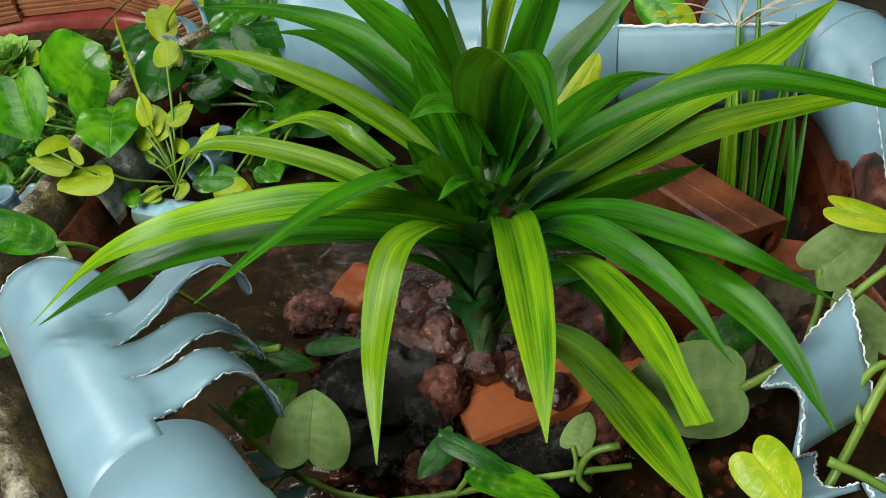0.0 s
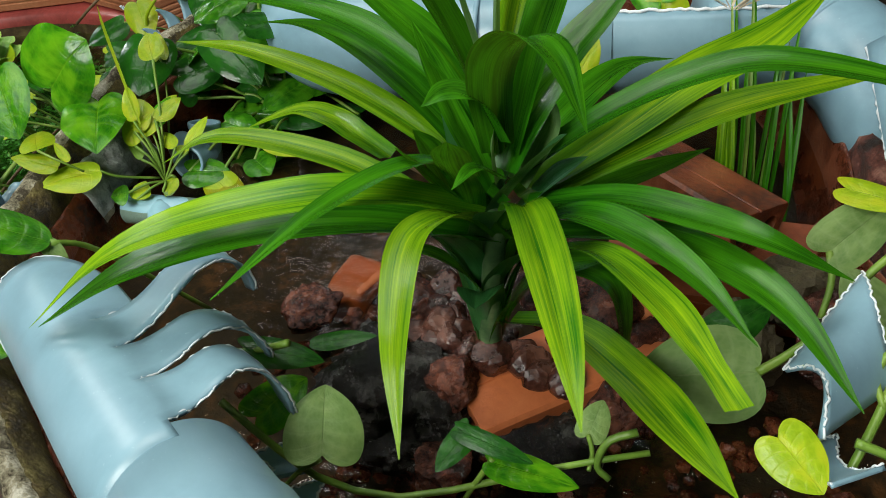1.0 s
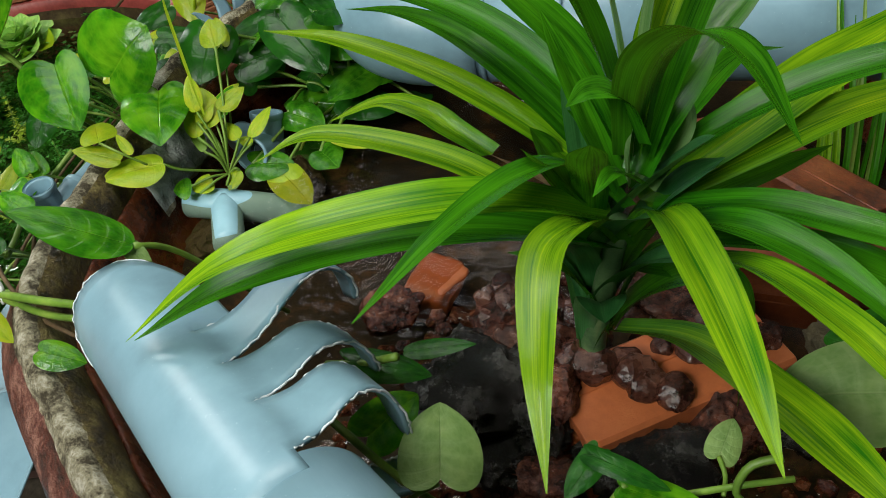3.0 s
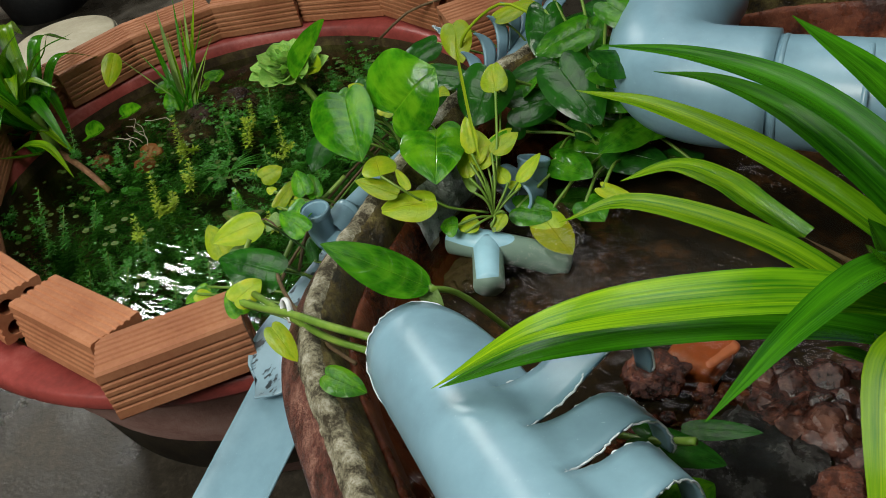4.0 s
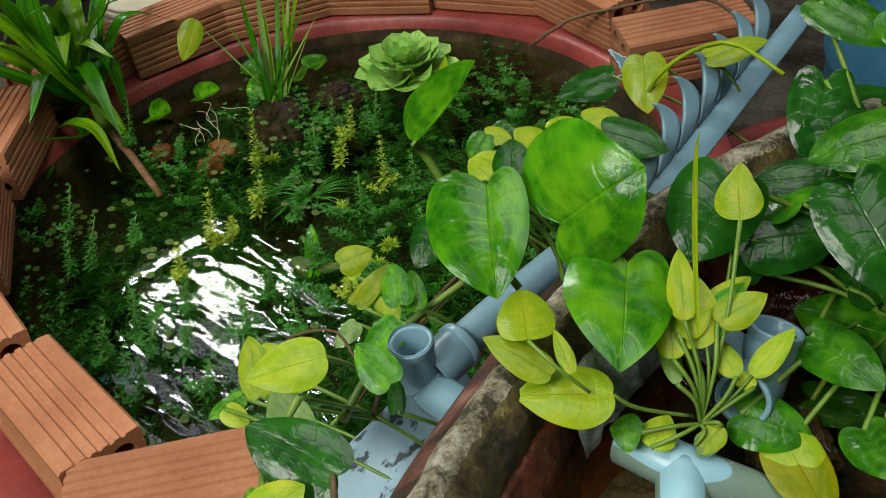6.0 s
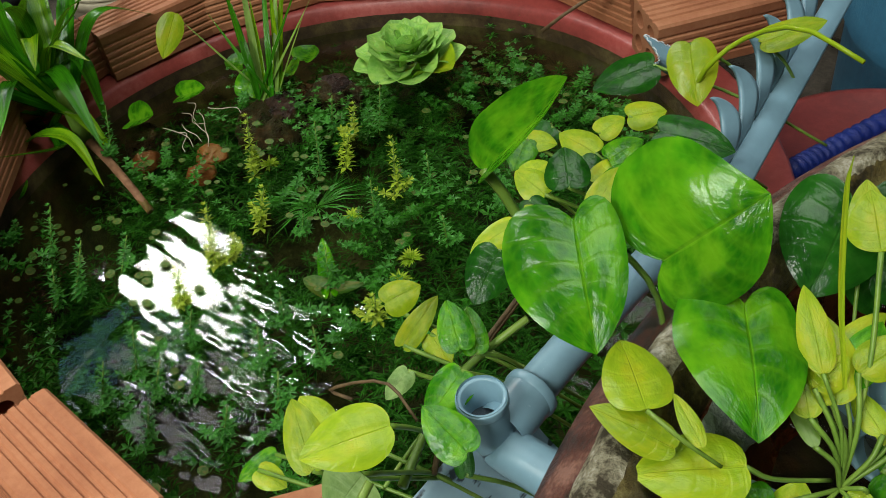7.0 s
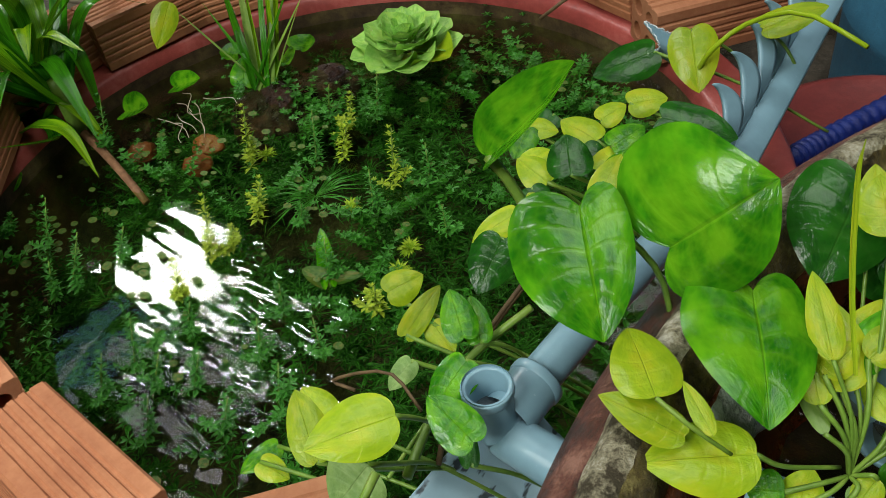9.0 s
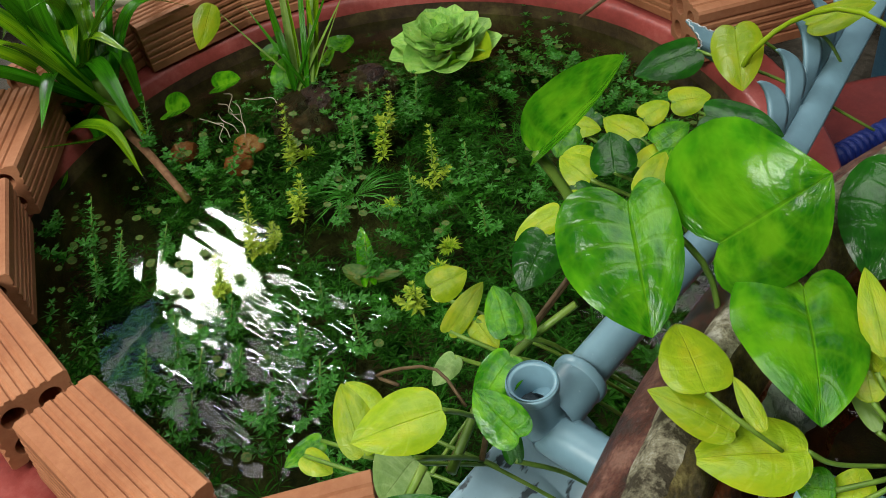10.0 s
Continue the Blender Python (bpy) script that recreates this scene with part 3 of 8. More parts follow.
def upper_tub():
    tub = thing("round_tub", UP, "weathered round clay tub with a thick mossy rim", "tub")
    m = Matrix.Translation(UP)
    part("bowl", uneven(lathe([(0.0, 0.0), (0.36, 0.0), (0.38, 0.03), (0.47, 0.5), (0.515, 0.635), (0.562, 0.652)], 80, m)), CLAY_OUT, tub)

    def band(points, n):
        return [(p.x, p.z) for p in spline([(r, 0, z) for r, z in points], n)]

    part("rim", lumpy(uneven(lathe(band(((0.555, 0.650), (0.578, 0.660), (0.586, 0.682), (0.579, 0.704), (0.567, 0.720), (0.553, 0.734)), 14), 300, m, wobble=0.004)), 0.0012), RIM_RED, tub, "outer rim band of flaking dark red paint")
    ridge = lumpy(uneven(lathe(band(((0.559, 0.727), (0.552, 0.739), (0.545, 0.744), (0.538, 0.743), (0.532, 0.738)), 12), 460, m, wobble=0.005)), 0.0050)
    moss = lumpy(uneven(lathe(band(((0.542, 0.739), (0.533, 0.739), (0.525, 0.732), (0.518, 0.719), (0.515, 0.703), (0.513, 0.692)), 14), 420, m, wobble=0.004)), 0.0045)
    for bm in (ridge, moss):
        bmesh.ops.delete(bm, geom=[v for v in bm.verts if v.co.x > UP.x + 0.12 + 0.03 * noise.noise(v.co * 12)], context="VERTS")
    part("lime_ridge", ridge, LIME_RIDGE, tub, "pale crumbling lime crust along the rim")
    part("moss_slope", moss, RIM_MOSS, tub, "olive mossy cement inside the rim")
    part("ledge", lumpy(uneven(lathe([(0.555, 0.728), (0.54, 0.729), (0.525, 0.720), (0.512, 0.690)], 200, m, wobble=0.004)), 0.002), RIM_RED, tub, "bare clay top of the rim")
    # Pale patch: the bright sheen of running water put into colour and lumps.
    lime = bmesh.new()
    rows = []
    for i in range(13):
        u = i / 12
        row = []
        for k in range(25):
            a = radians(172 + 15 * k / 24)
            r, z = 0.507 - 0.020 * u, 0.704 - 0.066 * u
            r -= 0.009 * math.sin(math.pi * u) * math.sin(math.pi * k / 24) + 0.006 * noise.noise((k * 0.5, i * 0.4, 3.0))
            row.append(lime.verts.new(UP + Vector((r * math.cos(a), r * math.sin(a), z - UP.z))))
        rows.append(row)
    grid_faces(lime, rows)
    part("lime_patch", lumpy(lime, 0.010), WATER_SHEEN, tub, "pale grey patch with the sheen of running water in its colour")
    part("inner_wall", lumpy(uneven(lathe(band(((0.517, 0.698), (0.512, 0.703), (0.507, 0.697), (0.503, 0.680), (0.499, 0.655), (0.492, 0.625), (0.44, 0.52)), 24) + [(0.0, 0.50)], 220, m, wobble=0.004)), 0.0028), CLAY_IN, tub, "dark red wet inner wall")
    part("silt", lumpy(uneven(lathe([(0.488 * k / 24, 0.605 - 0.018 * k / 24) for k in range(25)], 120, m, wobble=0.02)), 0.012), SILT, tub, "brown silt under shallow water")
    w = tagged(part("tub_water", uneven(lathe([(0.500, WATER_Z_UP), (0.25, WATER_Z_UP), (0.001, WATER_Z_UP)], 64, m)), WATER_UP), "shallow rippled water in the clay tub", "water", kind="structure")
    w.visible_shadow = False


ALGAE = rough_mat("algae_wall", (0.018, 0.010, 0.005), (0.055, 0.036, 0.014), (0.11, 0.09, 0.03), 14, 80, 0.5, 0.004, 0.6, spread=0.13)
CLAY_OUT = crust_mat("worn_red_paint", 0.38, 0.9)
CLAY_IN = rough_mat("wet_dark_clay", (0.03, 0.008, 0.004), (0.13, 0.034, 0.014), (0.24, 0.085, 0.04), 16, 130, 0.4, 0.004, 0.7, wet=0.2, spread=0.12)
RIM_MOSS = rough_mat("olive_moss", (0.012, 0.008, 0.003), (0.12, 0.088, 0.02), (0.30, 0.26, 0.085), 34, 210, 0.6, 0.008, 1.0, wet=0.3, spread=0.11)
RIM_RED = rough_mat("flaking_red_paint", (0.02, 0.011, 0.006), (0.125, 0.037, 0.024), (0.32, 0.16, 0.115), 26, 240, 0.55, 0.006, 0.9, wet=0.3, spread=0.095)
LIME_RIDGE = rough_mat("crumbling_lime", (0.06, 0.048, 0.024), (0.38, 0.35, 0.23), (0.72, 0.70, 0.58), 48, 300, 0.7, 0.008, 1.0, spread=0.10)
WATER_SHEEN = rough_mat("water_sheen", (0.14, 0.14, 0.13), (0.36, 0.38, 0.38), (0.68, 0.7, 0.7), 45, 140, 0.4, 0.006, 1.0, wet=0.1)
lower_tub()
upper_tub()


def brick_mesh(groups=(-0.022, -0.011, 0.0, 0.011, 0.022), g=0.0022, gw=0.0033):
    """A hollow clay brick, grooved on its long faces, with four round holes through it."""
    w = 0.04
    side = [(-w + 0.003, -w)]
    for c in groups:
        side += [(c - gw, -w), (c - gw * 0.5, -w + g), (c + gw * 0.5, -w + g), (c + gw, -w)]
    side += [(w - 0.003, -w), (w, -w + 0.003)]
    outline = []
    for k in range(4):
        ca, sa = (1, 0, -1, 0)[k], (0, 1, 0, -1)[k]
        outline += [(a * ca - b * sa, a * sa + b * ca) for a, b in side]
    holes = [[(cx + 0.0125 * math.cos(-2 * math.pi * k / 18), cy + 0.0125 * math.sin(-2 * math.pi * k / 18)) for k in range(18)] for cx in (-0.018, 0.018) for cy in (-0.018, 0.018)]
    me = extruded([outline] + holes, 0.188, 0.0006)
    bm = bmesh.new()
    bm.from_mesh(me)
    # clay is never quite true
    for v in bm.verts:
        v.co.x += 0.0012 * noise.noise(v.co * 30)
        v.co.y += 0.0012 * noise.noise(v.co * 30 + Vector((5, 0, 0)))
    bm.to_mesh(me)
    bm.free()
    me.materials.append(BRICK)
    me.polygons.foreach_set("use_smooth", [False] * len(me.polygons))
    return me


BRICK_MESH = brick_mesh()
SMOOTH_BRICK = brick_mesh((0.006,), 0.0015, 0.0016)


def lay_brick(a, b, z, lean, label="grooved orange hollow clay brick on the tub rim", swap=False, material=None):
    """A brick whose inner upper edge runs from a to b; it lies outside that edge."""
    a, b = Vector((*a, z)), Vector((*b, z))
    d = (b - a).normalized()
    out = Vector((-d.y, d.x, 0)) if swap else Vector((d.y, -d.x, 0))
    turn = Matrix.Rotation(radians(lean), 3, d)
    o2 = turn @ out
    up = d.cross(o2) if d.cross(o2).z > 0 else o2.cross(d)
    c = (a + b) / 2 + o2 * 0.04 - up * 0.04
    rot = Matrix((o2.cross(d) * 0 + o2, up, d)).transposed()
    if rot.determinant() < 0:
        rot = Matrix((-o2, up, d)).transposed()
    me = BRICK_MESH
    if material:
        me = SMOOTH_BRICK.copy()
        me.materials.clear()
        me.materials.append(material)
    ob = new("brick", me)
    ob.matrix_world = Matrix.Translation(c) @ rot.to_4x4()
    return tagged(ob, label, "brick", "bricks round the pond")


lay_brick((-0.803, 0.824), (-0.995, 0.852), 0.556, 8, swap=True)
lay_brick((-0.590, 0.825), (-0.778, 0.836), 0.556, 8, swap=True)
lay_brick((-0.485, 0.901), (-0.600, 0.765), 0.563, 6, swap=True)
lay_brick((-0.985, 0.866), (-1.147, 0.960), 0.556, 4, swap=True)
lay_brick((-1.165, 0.985), (-1.285, 1.108), 0.556, 4, swap=True)
lay_brick((-1.312, 1.112), (-1.324, 1.276), 0.556, 4, swap=True)
lay_brick((-1.288, 1.284), (-1.252, 1.436), 0.556, 4, swap=True)
lay_brick((-1.248, 1.442), (-1.166, 1.578), 0.556, 4, swap=True)
lay_brick((-1.162, 1.588), (-1.002, 1.676), 0.556, 4, swap=True)
lay_brick((-0.992, 1.700), (-0.842, 1.750), 0.556, 4, swap=True)
lay_brick((-0.833, 1.752), (-0.652, 1.702), 0.558, 6, swap=True)
lay_brick((-0.628, 1.680), (-0.512, 1.822), 0.560, 4, swap=False)

# ---- unseen walls and roof added around the yard to block light; six openings ----
# Wall and roof colours are darkened to cut bounce and reflections.
DARK_WALL = rough_mat("bounce_cutting_wall", (0.025, 0.022, 0.018), (0.045, 0.04, 0.033), (0.075, 0.067, 0.055), 1.5, 30, 0.85, 0.003)
ROOFING = rough_mat("bounce_cutting_roof", (0.018, 0.016, 0.014), (0.034, 0.030, 0.026), (0.055, 0.05, 0.042), 2, 30, 0.8, 0.003)
slab("wall_west", -6.2, -4.2, 0, -6.0, 6.2, ROOF, DARK_WALL, "unseen plain wall, darkened to cut bounced light", "wall")
slab("wall_east", 4.0, -4.2, 0, 4.2, 6.2, ROOF, DARK_WALL, "unseen plain wall, darkened to cut bounced light", "wall")
slab("wall_north", -6.0, 6.0, 0, 4.0, 6.2, ROOF, DARK_WALL, "unseen plain wall, darkened to cut bounced light", "wall")
slab("wall_south", -6.0, -4.2, 0, 4.0, -4.0, ROOF, DARK_WALL, "unseen plain wall, darkened to cut bounced light", "wall")


OPENINGS = (OPEN_FAR, OPEN_TOP, OPEN_NEAR, OPEN_BACK, OPEN_SLIT, OPEN_BLUE)


# Unseen roof that keeps sky light out except through the openings.
def roof():
    bm = bmesh.new()
    xs = sorted({-6.2, 4.2} | {o[k] for o in OPENINGS for k in (0, 2)})
    ys = sorted({-4.2, 6.2} | {o[k] for o in OPENINGS for k in (1, 3)})
    for x0, x1 in zip(xs, xs[1:]):
        for y0, y1 in zip(ys, ys[1:]):
            cx, cy = (x0 + x1) / 2, (y0 + y1) / 2
            if any(o[0] < cx < o[2] and o[1] < cy < o[3] for o in OPENINGS):
                continue
            g = bmesh.new()
            bmesh.ops.create_cube(g, size=1, matrix=Matrix.Translation((cx, cy, ROOF + 0.1)) @ Matrix.Diagonal((x1 - x0, y1 - y0, 0.2, 1)))
            me = bpy.data.meshes.new("cell")
            g.to_mesh(me)
            g.free()
            bm.from_mesh(me)
            bpy.data.meshes.remove(me)
    tagged(part("ceiling", bm, ROOFING, smooth=False), "unseen dark roof added to block the sky, with six openings", "roof", kind="structure")


roof()

# ---- plants: blades and stalks are parts of each plant ----
def strap(plant, points, width, material, **more):
    return part("leaf", ribbon(points, width, **more), material, plant)


def blade(plant, base, tip, normal, width, material, **more):
    return part("leaf", heart(base, tip, normal, width, **more), material, plant)


def stalk(plant, points, r, material=None):
    return part("stem", tube(points, r, 6, 10, r * 0.8), material or STEM, plant)


# ---- the large strap-leaved plant ----
pandan = thing("pandan_plant", (0.298, 0.852, 0.67), "large pandan plant with arching striped green leaves", "plant")
part("trunk", tube(((0.298, 0.856, 0.655), (0.303, 0.850, 0.72), (0.312, 0.842, 0.79), (0.322, 0.832, 0.86)), 0.011, 12, 14, 0.008), TRUNK, pandan)
strap(pandan, ((0.315, 0.846, 0.850), (0.255, 0.776, 0.918), (0.182, 0.727, 0.935), (0.108, 0.695, 0.918), (0.039, 0.666, 0.865)), 0.037, PANDAN_YELLOW, twist=-12, hold=0.5)
strap(pandan, ((0.314, 0.837, 0.835), (0.247, 0.780, 0.889), (0.183, 0.735, 0.910), (0.108, 0.702, 0.896), (0.041, 0.671, 0.861)), 0.040, PANDAN, twist=-12, hold=0.6)
strap(pandan, ((0.323, 0.841, 0.864), (0.293, 0.834, 0.900), (0.270, 0.792, 0.928), (0.247, 0.712, 0.954), (0.226, 0.636, 0.962)), 0.03, PANDAN, hold=0.35)
strap(pandan, ((0.322, 0.833, 0.834), (0.310, 0.800, 0.884), (0.300, 0.768, 0.909), (0.292, 0.738, 0.911), (0.303, 0.676, 0.896), (0.317, 0.626, 0.860)), 0.029, PANDAN_YELLOW, hold=0.55)
strap(pandan, ((0.332, 0.827, 0.853), (0.353, 0.794, 0.907), (0.380, 0.730, 0.927), (0.404, 0.666, 0.935), (0.421, 0.615, 0.934)), 0.029, PANDAN_YELLOW, hold=0.45)
strap(pandan, ((0.344, 0.834, 0.855), (0.387, 0.804, 0.895), (0.428, 0.780, 0.904), (0.467, 0.751, 0.902), (0.499, 0.715, 0.895)), 0.03, PANDAN, hold=0.4)
strap(pandan, ((0.358, 0.817, 0.846), (0.405, 0.770, 0.897), (0.447, 0.705, 0.931), (0.470, 0.662, 0.945), (0.487, 0.626, 0.955)), 0.022, PANDAN_YELLOW, blunt=0.6)
strap(pandan, ((0.351, 0.831, 0.848), (0.427, 0.815, 0.872), (0.480, 0.780, 0.888), (0.519, 0.745, 0.890), (0.554, 0.693, 0.880)), 0.031, PANDAN, hold=0.45)
strap(pandan, ((0.341, 0.846, 0.861), (0.404, 0.833, 0.886), (0.459, 0.810, 0.898), (0.499, 0.790, 0.905), (0.552, 0.784, 0.885)), 0.028, PANDAN, hold=0.5)
strap(pandan, ((0.319, 0.853, 0.722), (0.376, 0.818, 0.765), (0.430, 0.744, 0.814), (0.467, 0.686, 0.844), (0.497, 0.641, 0.860)), 0.034, PANDAN_YELLOW, hold=0.6)
strap(pandan, ((0.335, 0.856, 0.881), (0.389, 0.884, 0.914), (0.444, 0.903, 0.938), (0.497, 0.909, 0.951), (0.574, 0.907, 0.943), (0.608, 0.905, 0.926)), 0.032, PANDAN, hold=0.55)
strap(pandan, ((0.332, 0.860, 0.856), (0.386, 0.924, 0.867), (0.437, 0.988, 0.878), (0.496, 1.052, 0.886), (0.549, 1.123, 0.903)), 0.042, PANDAN_YELLOW, hold=0.55, twist=-25)
strap(pandan, ((0.337, 0.858, 0.853), (0.398, 0.909, 0.861), (0.463, 0.962, 0.870), (0.531, 0.998, 0.876), (0.608, 1.035, 0.878)), 0.034, PANDAN_YELLOW, hold=0.5)
strap(pandan, ((0.321, 0.883, 0.855), (0.348, 0.971, 0.856), (0.380, 1.062, 0.844), (0.421, 1.108, 0.827)), 0.034, PANDAN, hold=0.4)
strap(pandan, ((0.309, 0.848, 0.825), (0.279, 0.834, 0.854), (0.203, 0.842, 0.889), (0.113, 0.834, 0.908), (0.059, 0.824, 0.884)), 0.026, PANDAN_YELLOW, hold=0.5)
strap(pandan, ((0.213, 0.906, 0.844), (0.169, 0.943, 0.834), (0.135, 0.968, 0.831), (0.085, 0.993, 0.819), (0.048, 0.961, 0.818)), 0.026, PANDAN_YELLOW, hold=0.6)
strap(pandan, ((0.307, 0.856, 0.834), (0.263, 0.878, 0.847), (0.213, 0.904, 0.846)), 0.006, STEM_BROWN)
strap(pandan, ((0.313, 0.850, 0.870), (0.252, 0.885, 0.888), (0.173, 0.917, 0.906), (0.094, 0.926, 0.925), (0.030, 0.928, 0.928)), 0.028, PANDAN_YELLOW, hold=0.45)
strap(pandan, ((0.313, 0.856, 0.876), (0.257, 0.900, 0.900), (0.188, 0.946, 0.919), (0.122, 0.986, 0.915), (0.063, 1.007, 0.903)), 0.028, PANDAN, hold=0.4)
strap(pandan, ((0.317, 0.855, 0.888), (0.266, 0.897, 0.924), (0.194, 0.933, 0.948), (0.116, 0.951, 0.956), (0.038, 0.957, 0.953)), 0.034, PANDAN, hold=0.45)
strap(pandan, ((0.322, 0.846, 0.906), (0.288, 0.868, 0.959), (0.245, 0.875, 1.000), (0.196, 0.883, 1.031)), 0.034, PANDAN, hold=0.45)
strap(pandan, ((0.323, 0.849, 0.909), (0.300, 0.853, 0.983), (0.276, 0.852, 1.038), (0.256, 0.850, 1.075)), 0.034, PANDAN, hold=0.5)
strap(pandan, ((0.320, 0.835, 0.888), (0.301, 0.841, 0.933), (0.280, 0.856, 0.970), (0.265, 0.867, 0.995)), 0.028, PANDAN, hold=0.3)
strap(pandan, ((0.325, 0.838, 0.912), (0.321, 0.843, 0.978), (0.310, 0.839, 1.039), (0.306, 0.834, 1.080)), 0.02, PANDAN_PALE, hold=0.5)
strap(pandan, ((0.330, 0.834, 0.921), (0.334, 0.831, 0.991), (0.338, 0.829, 1.046), (0.341, 0.830, 1.090)), 0.024, PANDAN_PALE, hold=0.5)
strap(pandan, ((0.332, 0.835, 0.920), (0.337, 0.842, 0.985), (0.350, 0.843, 1.040), (0.364, 0.854, 1.074)), 0.036, PANDAN_YELLOW, hold=0.5)
strap(pandan, ((0.334, 0.844, 0.914), (0.347, 0.866, 0.975), (0.360, 0.886, 1.018), (0.371, 0.895, 1.052)), 0.034, PANDAN, hold=0.5)
strap(pandan, ((0.332, 0.854, 0.896), (0.357, 0.910, 0.940), (0.381, 0.944, 0.964), (0.409, 0.983, 0.990)), 0.03, PANDAN, hold=0.45)
strap(pandan, ((0.329, 0.831, 0.918), (0.333, 0.811, 0.978), (0.344, 0.795, 1.016), (0.365, 0.776, 1.039), (0.387, 0.747, 1.045), (0.409, 0.699, 1.040)), 0.033, PANDAN, hold=0.55, twist=15)
strap(pandan, ((0.333, 0.821, 0.936), (0.321, 0.814, 0.972), (0.307, 0.800, 0.986), (0.298, 0.782, 0.987)), 0.022, PANDAN, hold=0.3, twist=40)
strap(pandan, ((0.329, 0.823, 0.902), (0.328, 0.821, 0.931), (0.329, 0.827, 0.951)), 0.015, PANDAN_PALE, hold=0.25)
strap(pandan, ((0.336, 0.809, 0.915), (0.323, 0.793, 0.935), (0.315, 0.769, 0.937)), 0.015, PANDAN, hold=0.3)
strap(pandan, ((0.333, 0.832, 0.903), (0.343, 0.856, 0.929), (0.359, 0.877, 0.951), (0.370, 0.897, 0.965)), 0.03, PANDAN, hold=0.4)
strap(pandan, ((0.340, 0.863, 0.841), (0.399, 0.931, 0.823), (0.462, 0.994, 0.814)), 0.03, PANDAN, hold=0.4)
strap(pandan, ((0.330, 0.857, 0.795), (0.392, 0.854, 0.793), (0.412, 0.845, 0.761), (0.417, 0.828, 0.682)), 0.03, PANDAN, hold=0.6)
strap(pandan, ((0.336, 0.852, 0.877), (0.346, 0.865, 0.900), (0.355, 0.874, 0.920), (0.350, 0.881, 0.943)), 0.026, PANDAN_PALE, hold=0.4)
strap(pandan, ((0.311, 0.849, 0.718), (0.331, 0.851, 0.789), (0.348, 0.839, 0.828), (0.374, 0.839, 0.846)), 0.024, PANDAN, hold=0.7)
strap(pandan, ((0.308, 0.850, 0.723), (0.295, 0.840, 0.779), (0.273, 0.826, 0.819), (0.250, 0.808, 0.842)), 0.022, PANDAN, hold=0.5)
# blue-green leaf sheaths that clasp the short trunk
for k in range(16):
    a = k * 2.4
    c, e = math.cos(a), math.sin(a)
    z = 0.700 + 0.009 * k
    out = 0.085 - 0.002 * k
    strap(pandan, ((0.300 + 0.008 * c, 0.854 + 0.008 * e, z - 0.012), (0.305 + 0.020 * c, 0.850 + 0.020 * e, z + 0.045), (0.312 + 0.045 * c, 0.842 + 0.045 * e, z + 0.098), (0.318 + out * c, 0.836 + out * e, z + 0.128)), 0.034 - 0.0006 * k, PANDAN_BASE if k % 3 else PANDAN, hold=0.72, keel=0.4)

# ---- pothos with large leaves over the edge between the tubs ----
pothos_edge = thing("pothos_plant", (-0.25, 1.06, 0.66), "pothos with large glossy heart-shaped leaves over the tub rim", "plant")
blade(pothos_edge, (-0.341, 1.062, 0.780), (-0.291, 1.005, 0.742), (0.42, -0.52, 0.75), 0.076, HEART, fold=0.12, lobe=0.2, cup=0.16, skew=0.24)
blade(pothos_edge, (-0.286, 1.078, 0.758), (-0.240, 1.094, 0.812), (0.34, -0.62, 0.70), 0.108, HEART, fold=0.06, lobe=0.26, point=0.2, droop=0.3, skew=-0.22)
blade(pothos_edge, (-0.236, 1.086, 0.736), (-0.189, 1.008, 0.742), (0.30, -0.20, 0.93), 0.076, HEART, fold=0.12, lobe=0.2, droop=0.2, skew=0.12)
blade(pothos_edge, (-0.400, 1.052, 0.805), (-0.344, 1.078, 0.872), (-0.15, -0.45, 0.88), 0.040, HEART, cup=-0.05, fold=0.20, lobe=0.12, droop=-0.1, skew=-0.25)
stalk(pothos_edge, ((-0.400, 1.052, 0.805), (-0.387, 1.055, 0.785), (-0.352, 1.048, 0.746), (-0.302, 1.043, 0.711)), 0.004)
stalk(pothos_edge, ((-0.344, 1.066, 0.775), (-0.322, 1.074, 0.760), (-0.29, 1.075, 0.73), (-0.27, 1.06, 0.68)), 0.0025)
stalk(pothos_edge, ((-0.288, 1.082, 0.753), (-0.274, 1.084, 0.742), (-0.25, 1.08, 0.715), (-0.23, 1.07, 0.66)), 0.0025)
stalk(pothos_edge, ((-0.237, 1.090, 0.731), (-0.222, 1.094, 0.722), (-0.20, 1.09, 0.70), (-0.18, 1.09, 0.65)), 0.0025)
pothos_back = thing("pothos_plant", (-0.05, 1.25, 0.64), "dense pothos with dark glossy leaves above the water", "plant")
blade(pothos_back, (-0.073, 1.200, 0.653), (-0.148, 1.188, 0.659), (0.130, -0.344, 0.930), 0.060, HEART_DIMMED, seed=0)
stalk(pothos_back, ((-0.073, 1.200, 0.653), (-0.076, 1.235, 0.661), (-0.080, 1.270, 0.650)), 0.0022)
blade(pothos_back, (-0.065, 1.197, 0.664), (0.006, 1.203, 0.658), (0.101, -0.275, 0.956), 0.052, HEART_DARK, seed=1)
stalk(pothos_back, ((-0.065, 1.197, 0.664), (-0.064, 1.227, 0.667), (-0.063, 1.256, 0.650)), 0.0022)
blade(pothos_back, (-0.081, 1.209, 0.691), (-0.005, 1.221, 0.686), (0.108, -0.282, 0.953), 0.040, HEART_DIMMED, seed=2)
stalk(pothos_back, ((-0.081, 1.209, 0.691), (-0.071, 1.218, 0.680), (-0.062, 1.228, 0.650)), 0.0022)
blade(pothos_back, (-0.131, 1.208, 0.764), (-0.063, 1.166, 0.727), (0.201, -0.447, 0.872), 0.068, HEART_DARK, seed=3)
